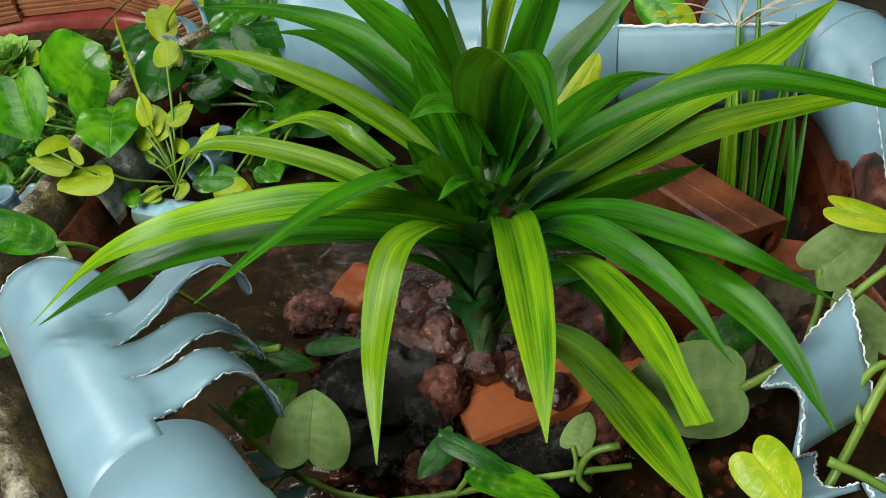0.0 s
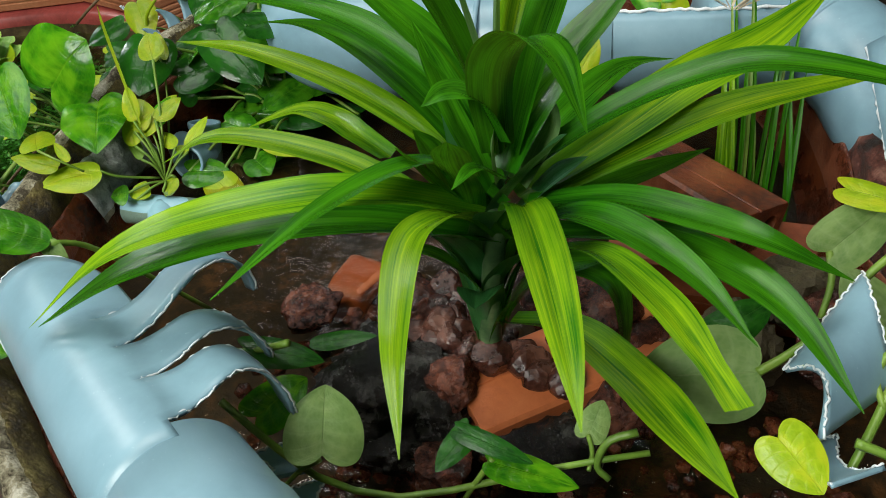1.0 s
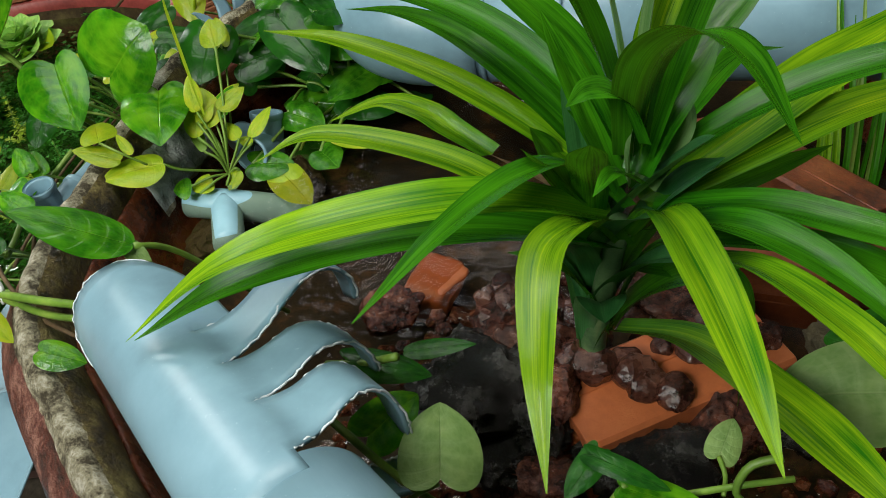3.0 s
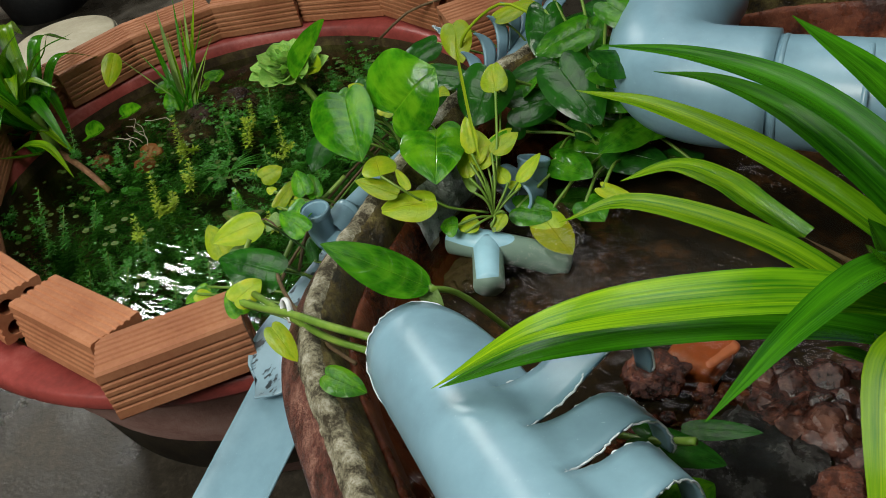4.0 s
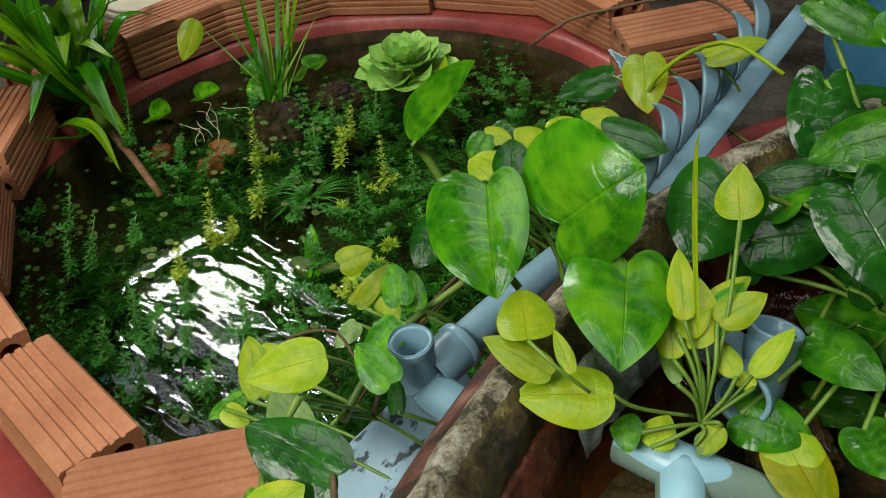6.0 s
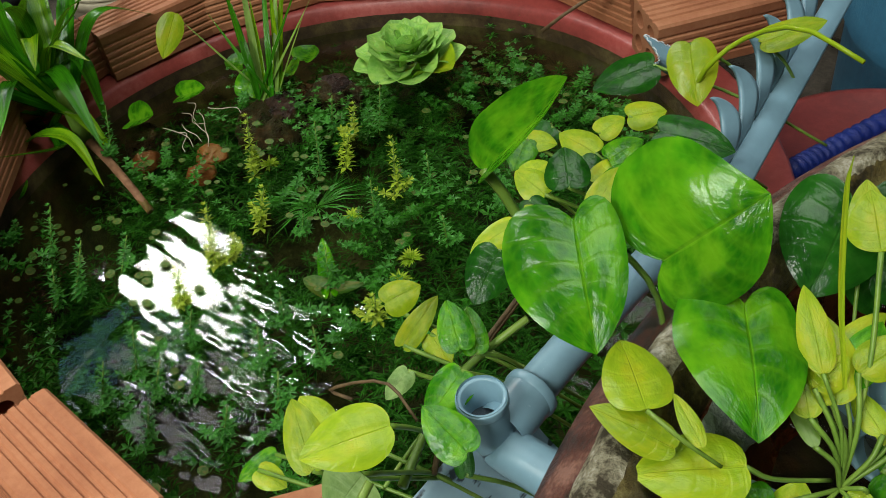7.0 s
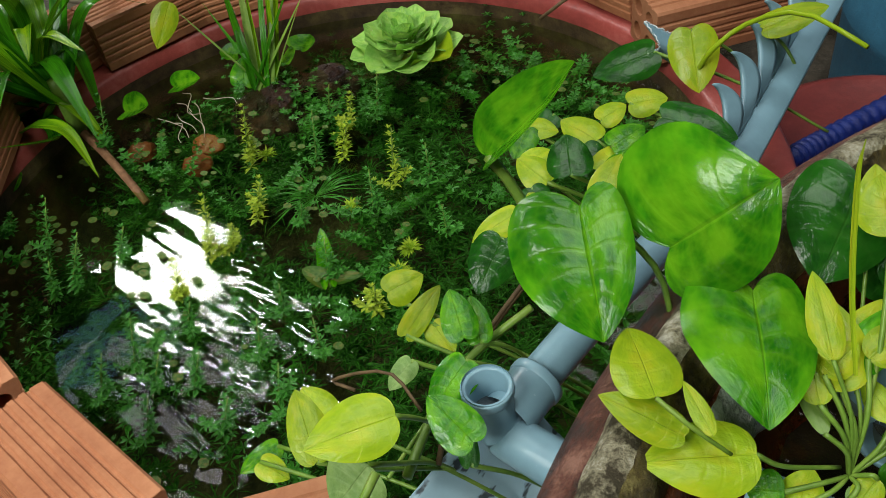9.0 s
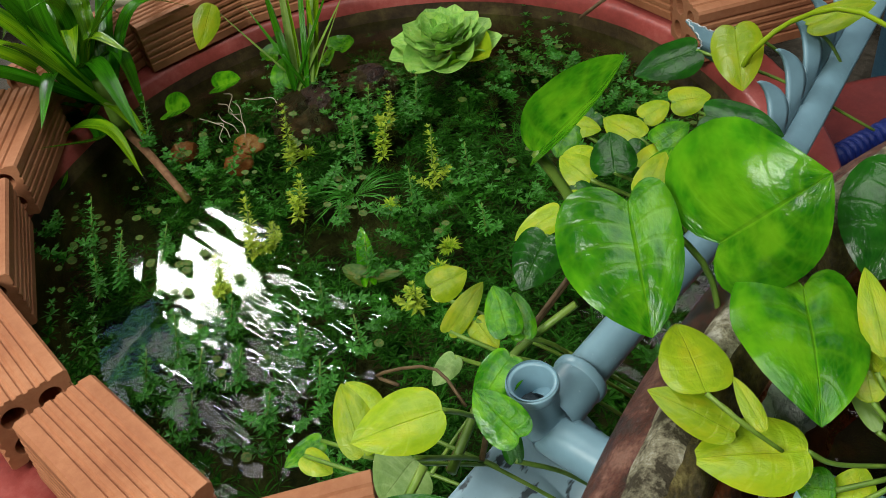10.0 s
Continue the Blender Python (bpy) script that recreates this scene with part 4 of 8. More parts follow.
stalk(pothos_back, ((-0.131, 1.208, 0.764), (-0.104, 1.209, 0.717), (-0.077, 1.210, 0.650)), 0.0022)
blade(pothos_back, (-0.183, 1.174, 0.719), (-0.132, 1.217, 0.725), (0.186, -0.344, 0.920), 0.056, HEART_DARK, seed=4)
stalk(pothos_back, ((-0.183, 1.174, 0.719), (-0.139, 1.197, 0.695), (-0.095, 1.220, 0.650)), 0.0022)
blade(pothos_back, (-0.153, 1.249, 0.743), (-0.208, 1.215, 0.739), (0.169, -0.372, 0.913), 0.037, HEART_DARK, seed=5)
stalk(pothos_back, ((-0.153, 1.249, 0.743), (-0.126, 1.249, 0.707), (-0.099, 1.249, 0.650)), 0.0022)
blade(pothos_back, (-0.208, 1.180, 0.761), (-0.207, 1.121, 0.728), (0.265, -0.465, 0.845), 0.069, HEART_DARK, seed=6)
stalk(pothos_back, ((-0.208, 1.180, 0.761), (-0.147, 1.224, 0.716), (-0.086, 1.269, 0.650)), 0.0022)
blade(pothos_back, (-0.195, 1.307, 0.782), (-0.178, 1.257, 0.737), (0.279, -0.591, 0.757), 0.049, HEART_DARK, seed=7)
stalk(pothos_back, ((-0.195, 1.307, 0.782), (-0.131, 1.285, 0.726), (-0.067, 1.263, 0.650)), 0.0022)
blade(pothos_back, (-0.133, 1.244, 0.753), (-0.119, 1.306, 0.786), (0.213, -0.494, 0.843), 0.053, HEART_DIMMED, seed=8)
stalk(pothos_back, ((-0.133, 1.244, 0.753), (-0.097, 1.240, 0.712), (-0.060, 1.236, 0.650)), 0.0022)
blade(pothos_back, (-0.158, 1.325, 0.842), (-0.103, 1.317, 0.826), (0.191, -0.454, 0.870), 0.053, HEART_DIMMED, seed=9)
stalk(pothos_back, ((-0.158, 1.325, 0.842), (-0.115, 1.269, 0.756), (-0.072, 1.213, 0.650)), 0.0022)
blade(pothos_back, (-0.094, 1.273, 0.818), (-0.035, 1.256, 0.799), (0.164, -0.443, 0.881), 0.044, HEART_DIMMED, seed=10)
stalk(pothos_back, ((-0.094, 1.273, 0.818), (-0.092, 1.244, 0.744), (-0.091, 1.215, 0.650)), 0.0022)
blade(pothos_back, (-0.027, 1.331, 0.827), (-0.083, 1.305, 0.823), (0.099, -0.367, 0.925), 0.029, HEART_DIMMED, seed=11)
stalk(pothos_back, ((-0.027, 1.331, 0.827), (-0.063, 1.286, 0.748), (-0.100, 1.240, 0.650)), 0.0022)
blade(pothos_back, (-0.220, 1.339, 0.829), (-0.158, 1.336, 0.812), (0.215, -0.445, 0.870), 0.041, HEART_DIMMED, seed=12)
stalk(pothos_back, ((-0.220, 1.339, 0.829), (-0.155, 1.302, 0.750), (-0.091, 1.265, 0.650)), 0.0022)
blade(pothos_back, (-0.083, 1.232, 0.777), (-0.034, 1.263, 0.781), (0.114, -0.304, 0.946), 0.021, HEART_DIMMED, seed=13)
stalk(pothos_back, ((-0.083, 1.232, 0.777), (-0.077, 1.250, 0.724), (-0.072, 1.267, 0.650)), 0.0022)
blade(pothos_back, (-0.068, 1.359, 0.827), (-0.120, 1.349, 0.830), (0.143, -0.466, 0.873), 0.045, HEART_DARK, seed=14)
stalk(pothos_back, ((-0.068, 1.359, 0.827), (-0.064, 1.302, 0.748), (-0.060, 1.244, 0.650)), 0.0022)
blade(pothos_back, (-0.176, 1.188, 0.678), (-0.216, 1.222, 0.700), (0.193, -0.370, 0.909), 0.040, HEART_DARK, seed=15)
stalk(pothos_back, ((-0.176, 1.188, 0.678), (-0.121, 1.203, 0.674), (-0.067, 1.217, 0.650)), 0.0022)
blade(pothos_back, (-0.117, 1.207, 0.677), (-0.096, 1.248, 0.689), (0.150, -0.348, 0.925), 0.040, HEART_DARK, seed=16)
stalk(pothos_back, ((-0.117, 1.207, 0.677), (-0.101, 1.209, 0.673), (-0.086, 1.211, 0.650)), 0.0022)
blade(pothos_back, (-0.047, 1.236, 0.688), (-0.088, 1.269, 0.709), (0.130, -0.398, 0.908), 0.039, HEART_DARK, seed=17)
stalk(pothos_back, ((-0.047, 1.236, 0.688), (-0.073, 1.234, 0.679), (-0.099, 1.232, 0.650)), 0.0022)
blade(pothos_back, (-0.104, 1.130, 0.632), (-0.049, 1.151, 0.631), (0.116, -0.252, 0.961), 0.035, HEART_DARK, seed=18)
stalk(pothos_back, ((-0.104, 1.130, 0.632), (-0.100, 1.195, 0.651), (-0.095, 1.260, 0.650)), 0.0022)
blade(pothos_back, (0.026, 1.229, 0.643), (-0.023, 1.232, 0.646), (0.054, -0.227, 0.972), 0.038, HEART_DARK, seed=19)
stalk(pothos_back, ((0.026, 1.229, 0.643), (-0.026, 1.249, 0.657), (-0.077, 1.270, 0.650)), 0.0022)
blade(pothos_back, (-0.108, 1.353, 0.761), (-0.163, 1.354, 0.771), (0.155, -0.441, 0.884), 0.040, HEART_DARK, seed=21)
stalk(pothos_back, ((-0.108, 1.353, 0.761), (-0.086, 1.288, 0.716), (-0.063, 1.224, 0.650)), 0.0022)
blade(pothos_back, (-0.098, 1.072, 0.647), (-0.052, 1.043, 0.634), (0.119, -0.242, 0.963), 0.043, HEART_LIME, seed=22)
stalk(pothos_back, ((-0.098, 1.072, 0.647), (-0.089, 1.141, 0.659), (-0.080, 1.210, 0.650)), 0.0022)
blade(pothos_back, (-0.133, 1.071, 0.656), (-0.086, 1.085, 0.653), (0.132, -0.241, 0.962), 0.044, HEART_DIMMED, seed=23)
stalk(pothos_back, ((-0.133, 1.071, 0.656), (-0.115, 1.148, 0.663), (-0.097, 1.224, 0.650)), 0.0022)
blade(pothos_back, (-0.259, 1.167, 0.689), (-0.310, 1.187, 0.710), (0.232, -0.357, 0.905), 0.056, HEART_DARK, seed=24)
stalk(pothos_back, ((-0.259, 1.167, 0.689), (-0.179, 1.210, 0.679), (-0.098, 1.253, 0.650)), 0.0022)
blade(pothos_back, (-0.179, 1.104, 0.710), (-0.165, 1.138, 0.721), (0.230, -0.389, 0.892), 0.018, HEART_LIME)
blade(pothos_back, (-0.192, 1.166, 0.752), (-0.204, 1.188, 0.775), (0.333, -0.595, 0.731), 0.023, HEART_LIME)
stalk(pothos_back, ((-0.192, 1.166, 0.752), (-0.188, 1.153, 0.719), (-0.165, 1.092, 0.675)), 0.0016)
blade(pothos_back, (-0.168, 1.311, 0.726), (-0.218, 1.300, 0.714), (-0.047, -0.481, 1.000), 0.043, HEART_DIMMED, seed=0)
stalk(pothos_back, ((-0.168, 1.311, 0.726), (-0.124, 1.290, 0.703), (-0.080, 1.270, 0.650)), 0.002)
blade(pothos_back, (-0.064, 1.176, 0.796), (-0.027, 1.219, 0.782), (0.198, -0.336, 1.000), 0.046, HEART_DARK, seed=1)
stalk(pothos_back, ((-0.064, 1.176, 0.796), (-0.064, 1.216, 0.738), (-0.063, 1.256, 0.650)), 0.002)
blade(pothos_back, (-0.058, 1.332, 0.700), (-0.119, 1.324, 0.685), (-0.049, -0.470, 1.000), 0.049, HEART_DIMMED, seed=2)
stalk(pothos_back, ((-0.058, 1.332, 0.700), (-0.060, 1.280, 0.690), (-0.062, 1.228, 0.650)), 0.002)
blade(pothos_back, (-0.082, 1.201, 0.776), (-0.030, 1.207, 0.763), (0.249, -0.430, 1.000), 0.040, HEART_DIMMED, seed=3)
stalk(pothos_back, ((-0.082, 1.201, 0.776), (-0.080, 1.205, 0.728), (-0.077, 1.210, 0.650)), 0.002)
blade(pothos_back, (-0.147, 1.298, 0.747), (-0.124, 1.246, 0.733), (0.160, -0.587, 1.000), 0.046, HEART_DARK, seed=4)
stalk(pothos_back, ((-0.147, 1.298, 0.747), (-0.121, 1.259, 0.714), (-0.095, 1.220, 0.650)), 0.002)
blade(pothos_back, (-0.092, 1.232, 0.733), (-0.029, 1.223, 0.718), (0.249, -0.471, 1.000), 0.054, HEART_DIMMED, seed=5)
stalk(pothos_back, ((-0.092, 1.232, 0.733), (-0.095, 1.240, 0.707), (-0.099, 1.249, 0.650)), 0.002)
blade(pothos_back, (-0.083, 1.327, 0.741), (-0.139, 1.345, 0.726), (-0.043, -0.405, 1.000), 0.051, HEART_DIMMED, seed=6)
stalk(pothos_back, ((-0.083, 1.327, 0.741), (-0.084, 1.298, 0.710), (-0.086, 1.269, 0.650)), 0.002)
blade(pothos_back, (-0.165, 1.353, 0.742), (-0.219, 1.381, 0.727), (-0.033, -0.381, 1.000), 0.047, HEART_DARK, seed=7)
stalk(pothos_back, ((-0.165, 1.353, 0.742), (-0.116, 1.308, 0.711), (-0.067, 1.263, 0.650)), 0.002)
blade(pothos_back, (-0.148, 1.212, 0.706), (-0.207, 1.203, 0.691), (-0.048, -0.472, 1.000), 0.044, HEART_DIMMED, seed=9)
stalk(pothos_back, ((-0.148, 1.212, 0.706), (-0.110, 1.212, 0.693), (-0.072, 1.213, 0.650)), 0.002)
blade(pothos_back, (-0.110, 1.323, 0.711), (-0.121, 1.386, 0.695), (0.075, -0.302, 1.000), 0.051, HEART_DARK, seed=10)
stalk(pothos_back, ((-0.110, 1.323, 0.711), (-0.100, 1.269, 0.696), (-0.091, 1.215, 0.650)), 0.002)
blade(pothos_back, (-0.119, 1.258, 0.789), (-0.169, 1.219, 0.774), (-0.018, -0.542, 1.000), 0.050, HEART_DIMMED, seed=11)
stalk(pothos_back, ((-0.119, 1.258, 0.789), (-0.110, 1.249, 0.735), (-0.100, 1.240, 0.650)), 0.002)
blade(pothos_back, (-0.123, 1.339, 0.721), (-0.074, 1.321, 0.708), (0.241, -0.502, 1.000), 0.041, HEART_DIMMED, seed=12)
stalk(pothos_back, ((-0.123, 1.339, 0.721), (-0.107, 1.302, 0.700), (-0.091, 1.265, 0.650)), 0.002)
blade(pothos_back, (-0.186, 1.296, 0.764), (-0.140, 1.242, 0.746), (0.197, -0.564, 1.000), 0.056, HEART_DARK, seed=13)
stalk(pothos_back, ((-0.186, 1.296, 0.764), (-0.129, 1.282, 0.722), (-0.072, 1.267, 0.650)), 0.002)
blade(pothos_back, (-0.096, 1.346, 0.762), (-0.121, 1.397, 0.748), (0.034, -0.315, 1.000), 0.044, HEART_DIMMED, seed=14)
stalk(pothos_back, ((-0.096, 1.346, 0.762), (-0.078, 1.295, 0.721), (-0.060, 1.244, 0.650)), 0.002)
blade(pothos_back, (-0.056, 1.247, 0.795), (-0.015, 1.196, 0.778), (0.193, -0.568, 1.000), 0.047, HEART_DIMMED, seed=15)
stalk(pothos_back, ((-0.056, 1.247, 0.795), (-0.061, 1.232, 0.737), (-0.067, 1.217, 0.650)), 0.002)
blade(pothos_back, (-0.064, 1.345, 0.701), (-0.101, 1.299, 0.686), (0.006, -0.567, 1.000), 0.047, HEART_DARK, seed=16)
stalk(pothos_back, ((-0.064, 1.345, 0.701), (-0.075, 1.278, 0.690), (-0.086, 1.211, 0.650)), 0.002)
blade(pothos_back, (-0.104, 1.284, 0.731), (-0.043, 1.313, 0.714), (0.236, -0.386, 1.000), 0.058, HEART_DIMMED, seed=17)
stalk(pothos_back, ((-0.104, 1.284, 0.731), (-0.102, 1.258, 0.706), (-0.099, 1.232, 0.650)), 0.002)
blade(pothos_back, (-0.163, 1.210, 0.738), (-0.220, 1.250, 0.720), (-0.023, -0.364, 1.000), 0.052, HEART_DIMMED, seed=18)
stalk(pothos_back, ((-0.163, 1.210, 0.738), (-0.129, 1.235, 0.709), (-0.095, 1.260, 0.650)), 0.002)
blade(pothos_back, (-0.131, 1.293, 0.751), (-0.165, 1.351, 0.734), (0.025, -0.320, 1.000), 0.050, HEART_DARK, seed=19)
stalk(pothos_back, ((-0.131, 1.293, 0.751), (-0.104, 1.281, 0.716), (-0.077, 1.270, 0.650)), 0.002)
blade(pothos_back, (-0.119, 1.151, 0.672), (-0.062, 1.128, 0.680), (0.15, -0.38, 0.91), 0.044, HEART_DIMMED, seed=31)
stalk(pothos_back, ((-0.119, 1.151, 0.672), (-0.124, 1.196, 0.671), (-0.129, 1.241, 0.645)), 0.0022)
blade(pothos_back, (-0.037, 1.224, 0.690), (-0.061, 1.155, 0.698), (0.15, -0.38, 0.91), 0.046, HEART_DIMMED, seed=33)
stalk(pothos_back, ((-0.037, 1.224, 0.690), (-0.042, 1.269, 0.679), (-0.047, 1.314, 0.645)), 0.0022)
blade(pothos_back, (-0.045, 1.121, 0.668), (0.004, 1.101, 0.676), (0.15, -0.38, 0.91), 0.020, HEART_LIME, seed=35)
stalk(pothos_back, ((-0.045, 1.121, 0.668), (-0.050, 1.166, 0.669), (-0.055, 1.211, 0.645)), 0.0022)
blade(pothos_back, (-0.061, 1.106, 0.655), (-0.027, 1.077, 0.663), (0.15, -0.38, 0.91), 0.040, HEART_DIMMED, seed=37)
stalk(pothos_back, ((-0.061, 1.106, 0.655), (-0.066, 1.151, 0.662), (-0.071, 1.196, 0.645)), 0.0022)

# ---- yellow-green plantlet by the fittings ----
plantlet = thing("water_plantlet", (-0.15, 1.05, 0.64), "yellow-green sword plant growing from the water beside pipe fittings", "plant")
blade(plantlet, (-0.177, 1.051, 0.705), (-0.206, 1.091, 0.727), (0.140, -0.383, 0.913), 0.024, HEART_LIME, lobe=0.03, point=1.4)
stalk(plantlet, ((-0.177, 1.051, 0.705), (-0.159, 1.048, 0.689), (-0.150, 1.045, 0.660)), 0.0018)
blade(plantlet, (-0.169, 1.064, 0.708), (-0.200, 1.110, 0.733), (0.130, -0.397, 0.908), 0.039, HEART_LIME, lobe=0.03, point=1.4)
stalk(plantlet, ((-0.169, 1.064, 0.708), (-0.155, 1.054, 0.690), (-0.150, 1.045, 0.660)), 0.0018)
blade(plantlet, (-0.164, 1.085, 0.719), (-0.145, 1.118, 0.732), (0.124, -0.423, 0.898), 0.026, HEART_LIME, lobe=0.03, point=1.4)
stalk(plantlet, ((-0.164, 1.085, 0.719), (-0.153, 1.065, 0.696), (-0.150, 1.045, 0.660)), 0.0018)
blade(plantlet, (-0.181, 1.064, 0.716), (-0.172, 1.090, 0.726), (0.146, -0.401, 0.904), 0.021, HEART_LIME, lobe=0.03, point=1.4)
stalk(plantlet, ((-0.181, 1.064, 0.716), (-0.161, 1.054, 0.694), (-0.150, 1.045, 0.660)), 0.0018)
blade(plantlet, (-0.178, 1.136, 0.768), (-0.197, 1.165, 0.788), (0.144, -0.494, 0.857), 0.033, HEART_LIME, lobe=0.03, point=1.4)
stalk(plantlet, ((-0.178, 1.136, 0.768), (-0.160, 1.091, 0.720), (-0.150, 1.045, 0.660)), 0.0018)
blade(plantlet, (-0.169, 1.043, 0.692), (-0.213, 1.087, 0.716), (0.129, -0.369, 0.920), 0.015, STEM, lobe=0.03, point=1.4)
stalk(plantlet, ((-0.169, 1.043, 0.692), (-0.155, 1.044, 0.682), (-0.150, 1.045, 0.660)), 0.0018)
blade(plantlet, (-0.140, 1.072, 0.691), (-0.165, 1.088, 0.701), (0.093, -0.396, 0.913), 0.018, HEART_LIME, lobe=0.03, point=1.4)
stalk(plantlet, ((-0.140, 1.072, 0.691), (-0.141, 1.058, 0.681), (-0.150, 1.045, 0.660)), 0.0018)
blade(plantlet, (-0.129, 1.078, 0.681), (-0.150, 1.082, 0.684), (0.078, -0.396, 0.915), 0.013, HEART_LIME, lobe=0.03, point=1.4)
stalk(plantlet, ((-0.129, 1.078, 0.681), (-0.136, 1.062, 0.677), (-0.150, 1.045, 0.660)), 0.0018)
blade(plantlet, (-0.167, 1.008, 0.660), (-0.168, 1.034, 0.669), (0.123, -0.319, 0.940), 0.026, HEART_LIME, lobe=0.03, point=1.4)
stalk(plantlet, ((-0.167, 1.008, 0.660), (-0.154, 1.026, 0.666), (-0.150, 1.045, 0.660)), 0.0018)
blade(plantlet, (-0.176, 1.010, 0.668), (-0.196, 1.001, 0.668), (0.135, -0.324, 0.936), 0.028, HEART, lobe=0.03, point=1.4)
stalk(plantlet, ((-0.176, 1.010, 0.668), (-0.159, 1.027, 0.670), (-0.150, 1.045, 0.660)), 0.0018)
blade(plantlet, (-0.136, 1.048, 0.665), (-0.141, 1.024, 0.656), (0.086, -0.361, 0.929), 0.018, HEART_LIME, lobe=0.03, point=1.4)
stalk(plantlet, ((-0.136, 1.048, 0.665), (-0.139, 1.046, 0.669), (-0.150, 1.045, 0.660)), 0.0018)
blade(plantlet, (-0.145, 1.029, 0.657), (-0.130, 1.042, 0.660), (0.096, -0.339, 0.936), 0.018, HEART_BACK, lobe=0.03, point=1.4)
stalk(plantlet, ((-0.145, 1.029, 0.657), (-0.143, 1.037, 0.665), (-0.150, 1.045, 0.660)), 0.0018)
blade(plantlet, (-0.134, 1.084, 0.684), (-0.126, 1.129, 0.700), (0.072, -0.346, 0.935), 0.019, HEART_LIME, lobe=0.03, point=1.3, seed=0)
stalk(plantlet, ((-0.134, 1.084, 0.684), (-0.138, 1.065, 0.678), (-0.150, 1.045, 0.660)), 0.0014)
blade(plantlet, (-0.179, 1.067, 0.728), (-0.210, 1.111, 0.749), (0.125, -0.354, 0.927), 0.021, HEART_LIME, lobe=0.03, point=1.3, seed=3)
stalk(plantlet, ((-0.179, 1.067, 0.728), (-0.160, 1.056, 0.700), (-0.150, 1.045, 0.660)), 0.0014)
blade(plantlet, (-0.181, 1.071, 0.707), (-0.221, 1.098, 0.722), (0.123, -0.346, 0.930), 0.019, HEART_LIME, lobe=0.03, point=1.3, seed=6)
stalk(plantlet, ((-0.181, 1.071, 0.707), (-0.161, 1.058, 0.690), (-0.150, 1.045, 0.660)), 0.0014)
blade(plantlet, (-0.168, 1.077, 0.712), (-0.164, 1.124, 0.729), (0.110, -0.354, 0.929), 0.026, HEART, lobe=0.03, point=1.3, seed=9)
stalk(plantlet, ((-0.168, 1.077, 0.712), (-0.155, 1.061, 0.692), (-0.150, 1.045, 0.660)), 0.0014)
strap(plantlet, ((-0.165, 1.060, 0.731), (-0.183, 1.082, 0.776), (-0.197, 1.101, 0.831), (-0.199, 1.107, 0.852)), 0.0035, HEART_LIME)

# ---- leaves that lie over the rim ----
rim_vine = thing("pothos_vine", (-0.24, 0.96, 0.70), "pale yellow-green leaves lying over the mossy rim", "plant")
blade(rim_vine, (-0.247, 0.983, 0.742), (-0.290, 1.030, 0.735), (0.275, -0.30, 0.915), 0.040, HEART_LIME, lobe=0.05)
blade(rim_vine, (-0.228, 0.981, 0.722), (-0.274, 0.970, 0.743), (0.20, -0.212, 0.968), 0.026, HEART_LIME, lobe=0.06)
blade(rim_vine, (-0.214, 0.986, 0.728), (-0.240, 1.002, 0.742), (0.198, -0.333, 0.922), 0.012, HEART_LIME, lobe=0.02)
blade(rim_vine, (-0.194, 1.002, 0.704), (-0.242, 0.960, 0.716), (0.10, -0.20, 0.975), 0.046, HEART_LIME, lobe=0.05, point=0.5)
stalk(rim_vine, ((-0.194, 1.002, 0.704), (-0.180, 1.012, 0.690), (-0.156, 1.045, 0.664)), 0.0018)
stalk(rim_vine, ((-0.247, 0.983, 0.742), (-0.224, 0.982, 0.732), (-0.204, 0.990, 0.712)), 0.0016)
blade(rim_vine, (-0.034, 0.772, 0.834), (-0.106, 0.746, 0.884), (0.42, -0.10, 0.90), 0.040, HEART_DIMMED, lobe=0.02, fold=0.12, droop=0.05)
blade(rim_vine, (-0.044, 0.772, 0.838), (-0.020, 0.766, 0.816), (0.3, -0.5, 0.5), 0.016, HEART_BACK, lobe=0.0)
blade(rim_vine, (-0.097, 0.774, 0.754), (-0.091, 0.793, 0.759), (0.304, -0.325, 0.896), 0.017, HEART_BACK)
stalk(rim_vine, ((-0.034, 0.772, 0.834), (-0.02, 0.80, 0.80), (0.02, 0.85, 0.68)), 0.003)

# ---- vine hanging down between the tubs ----
low_vine = thing("pothos_vine", (-0.40, 0.92, 0.58), "trailing pothos vine with yellow-green leaves over the brick edge", "plant")
blade(low_vine, (-0.396, 0.921, 0.687), (-0.430, 0.869, 0.690), (0.16, -0.42, 0.89), 0.044, HEART_LIME, lobe=0.05, fold=0.12)
stalk(low_vine, ((-0.396, 0.921, 0.687), (-0.399, 0.945, 0.650), (-0.404, 0.985, 0.575)), 0.002)
blade(low_vine, (-0.440, 0.880, 0.650), (-0.480, 0.907, 0.674), (0.45, -0.30, 0.84), 0.030, HEART_LIME, lobe=0.08)
stalk(low_vine, ((-0.440, 0.880, 0.650), (-0.425, 0.905, 0.620), (-0.405, 0.960, 0.560)), 0.002)
blade(low_vine, (-0.496, 0.932, 0.591), (-0.526, 0.938, 0.606), (0.394, -0.230, 0.890), 0.029, HEART_LIME, lobe=0.12)
stalk(low_vine, ((-0.496, 0.932, 0.591), (-0.407, 0.957, 0.566), (-0.318, 0.982, 0.520)), 0.002)
blade(low_vine, (-0.402, 0.893, 0.662), (-0.412, 0.862, 0.640), (0.25, -0.75, 0.60), 0.046, HEART_BACK, lobe=0.05)
stalk(low_vine, ((-0.402, 0.893, 0.662), (-0.409, 0.953, 0.574), (-0.401, 0.978, 0.524)), 0.002)
blade(low_vine, (-0.400, 0.998, 0.656), (-0.401, 0.955, 0.646), (0.204, -0.214, 0.955), 0.032, HEART, lobe=0.12)
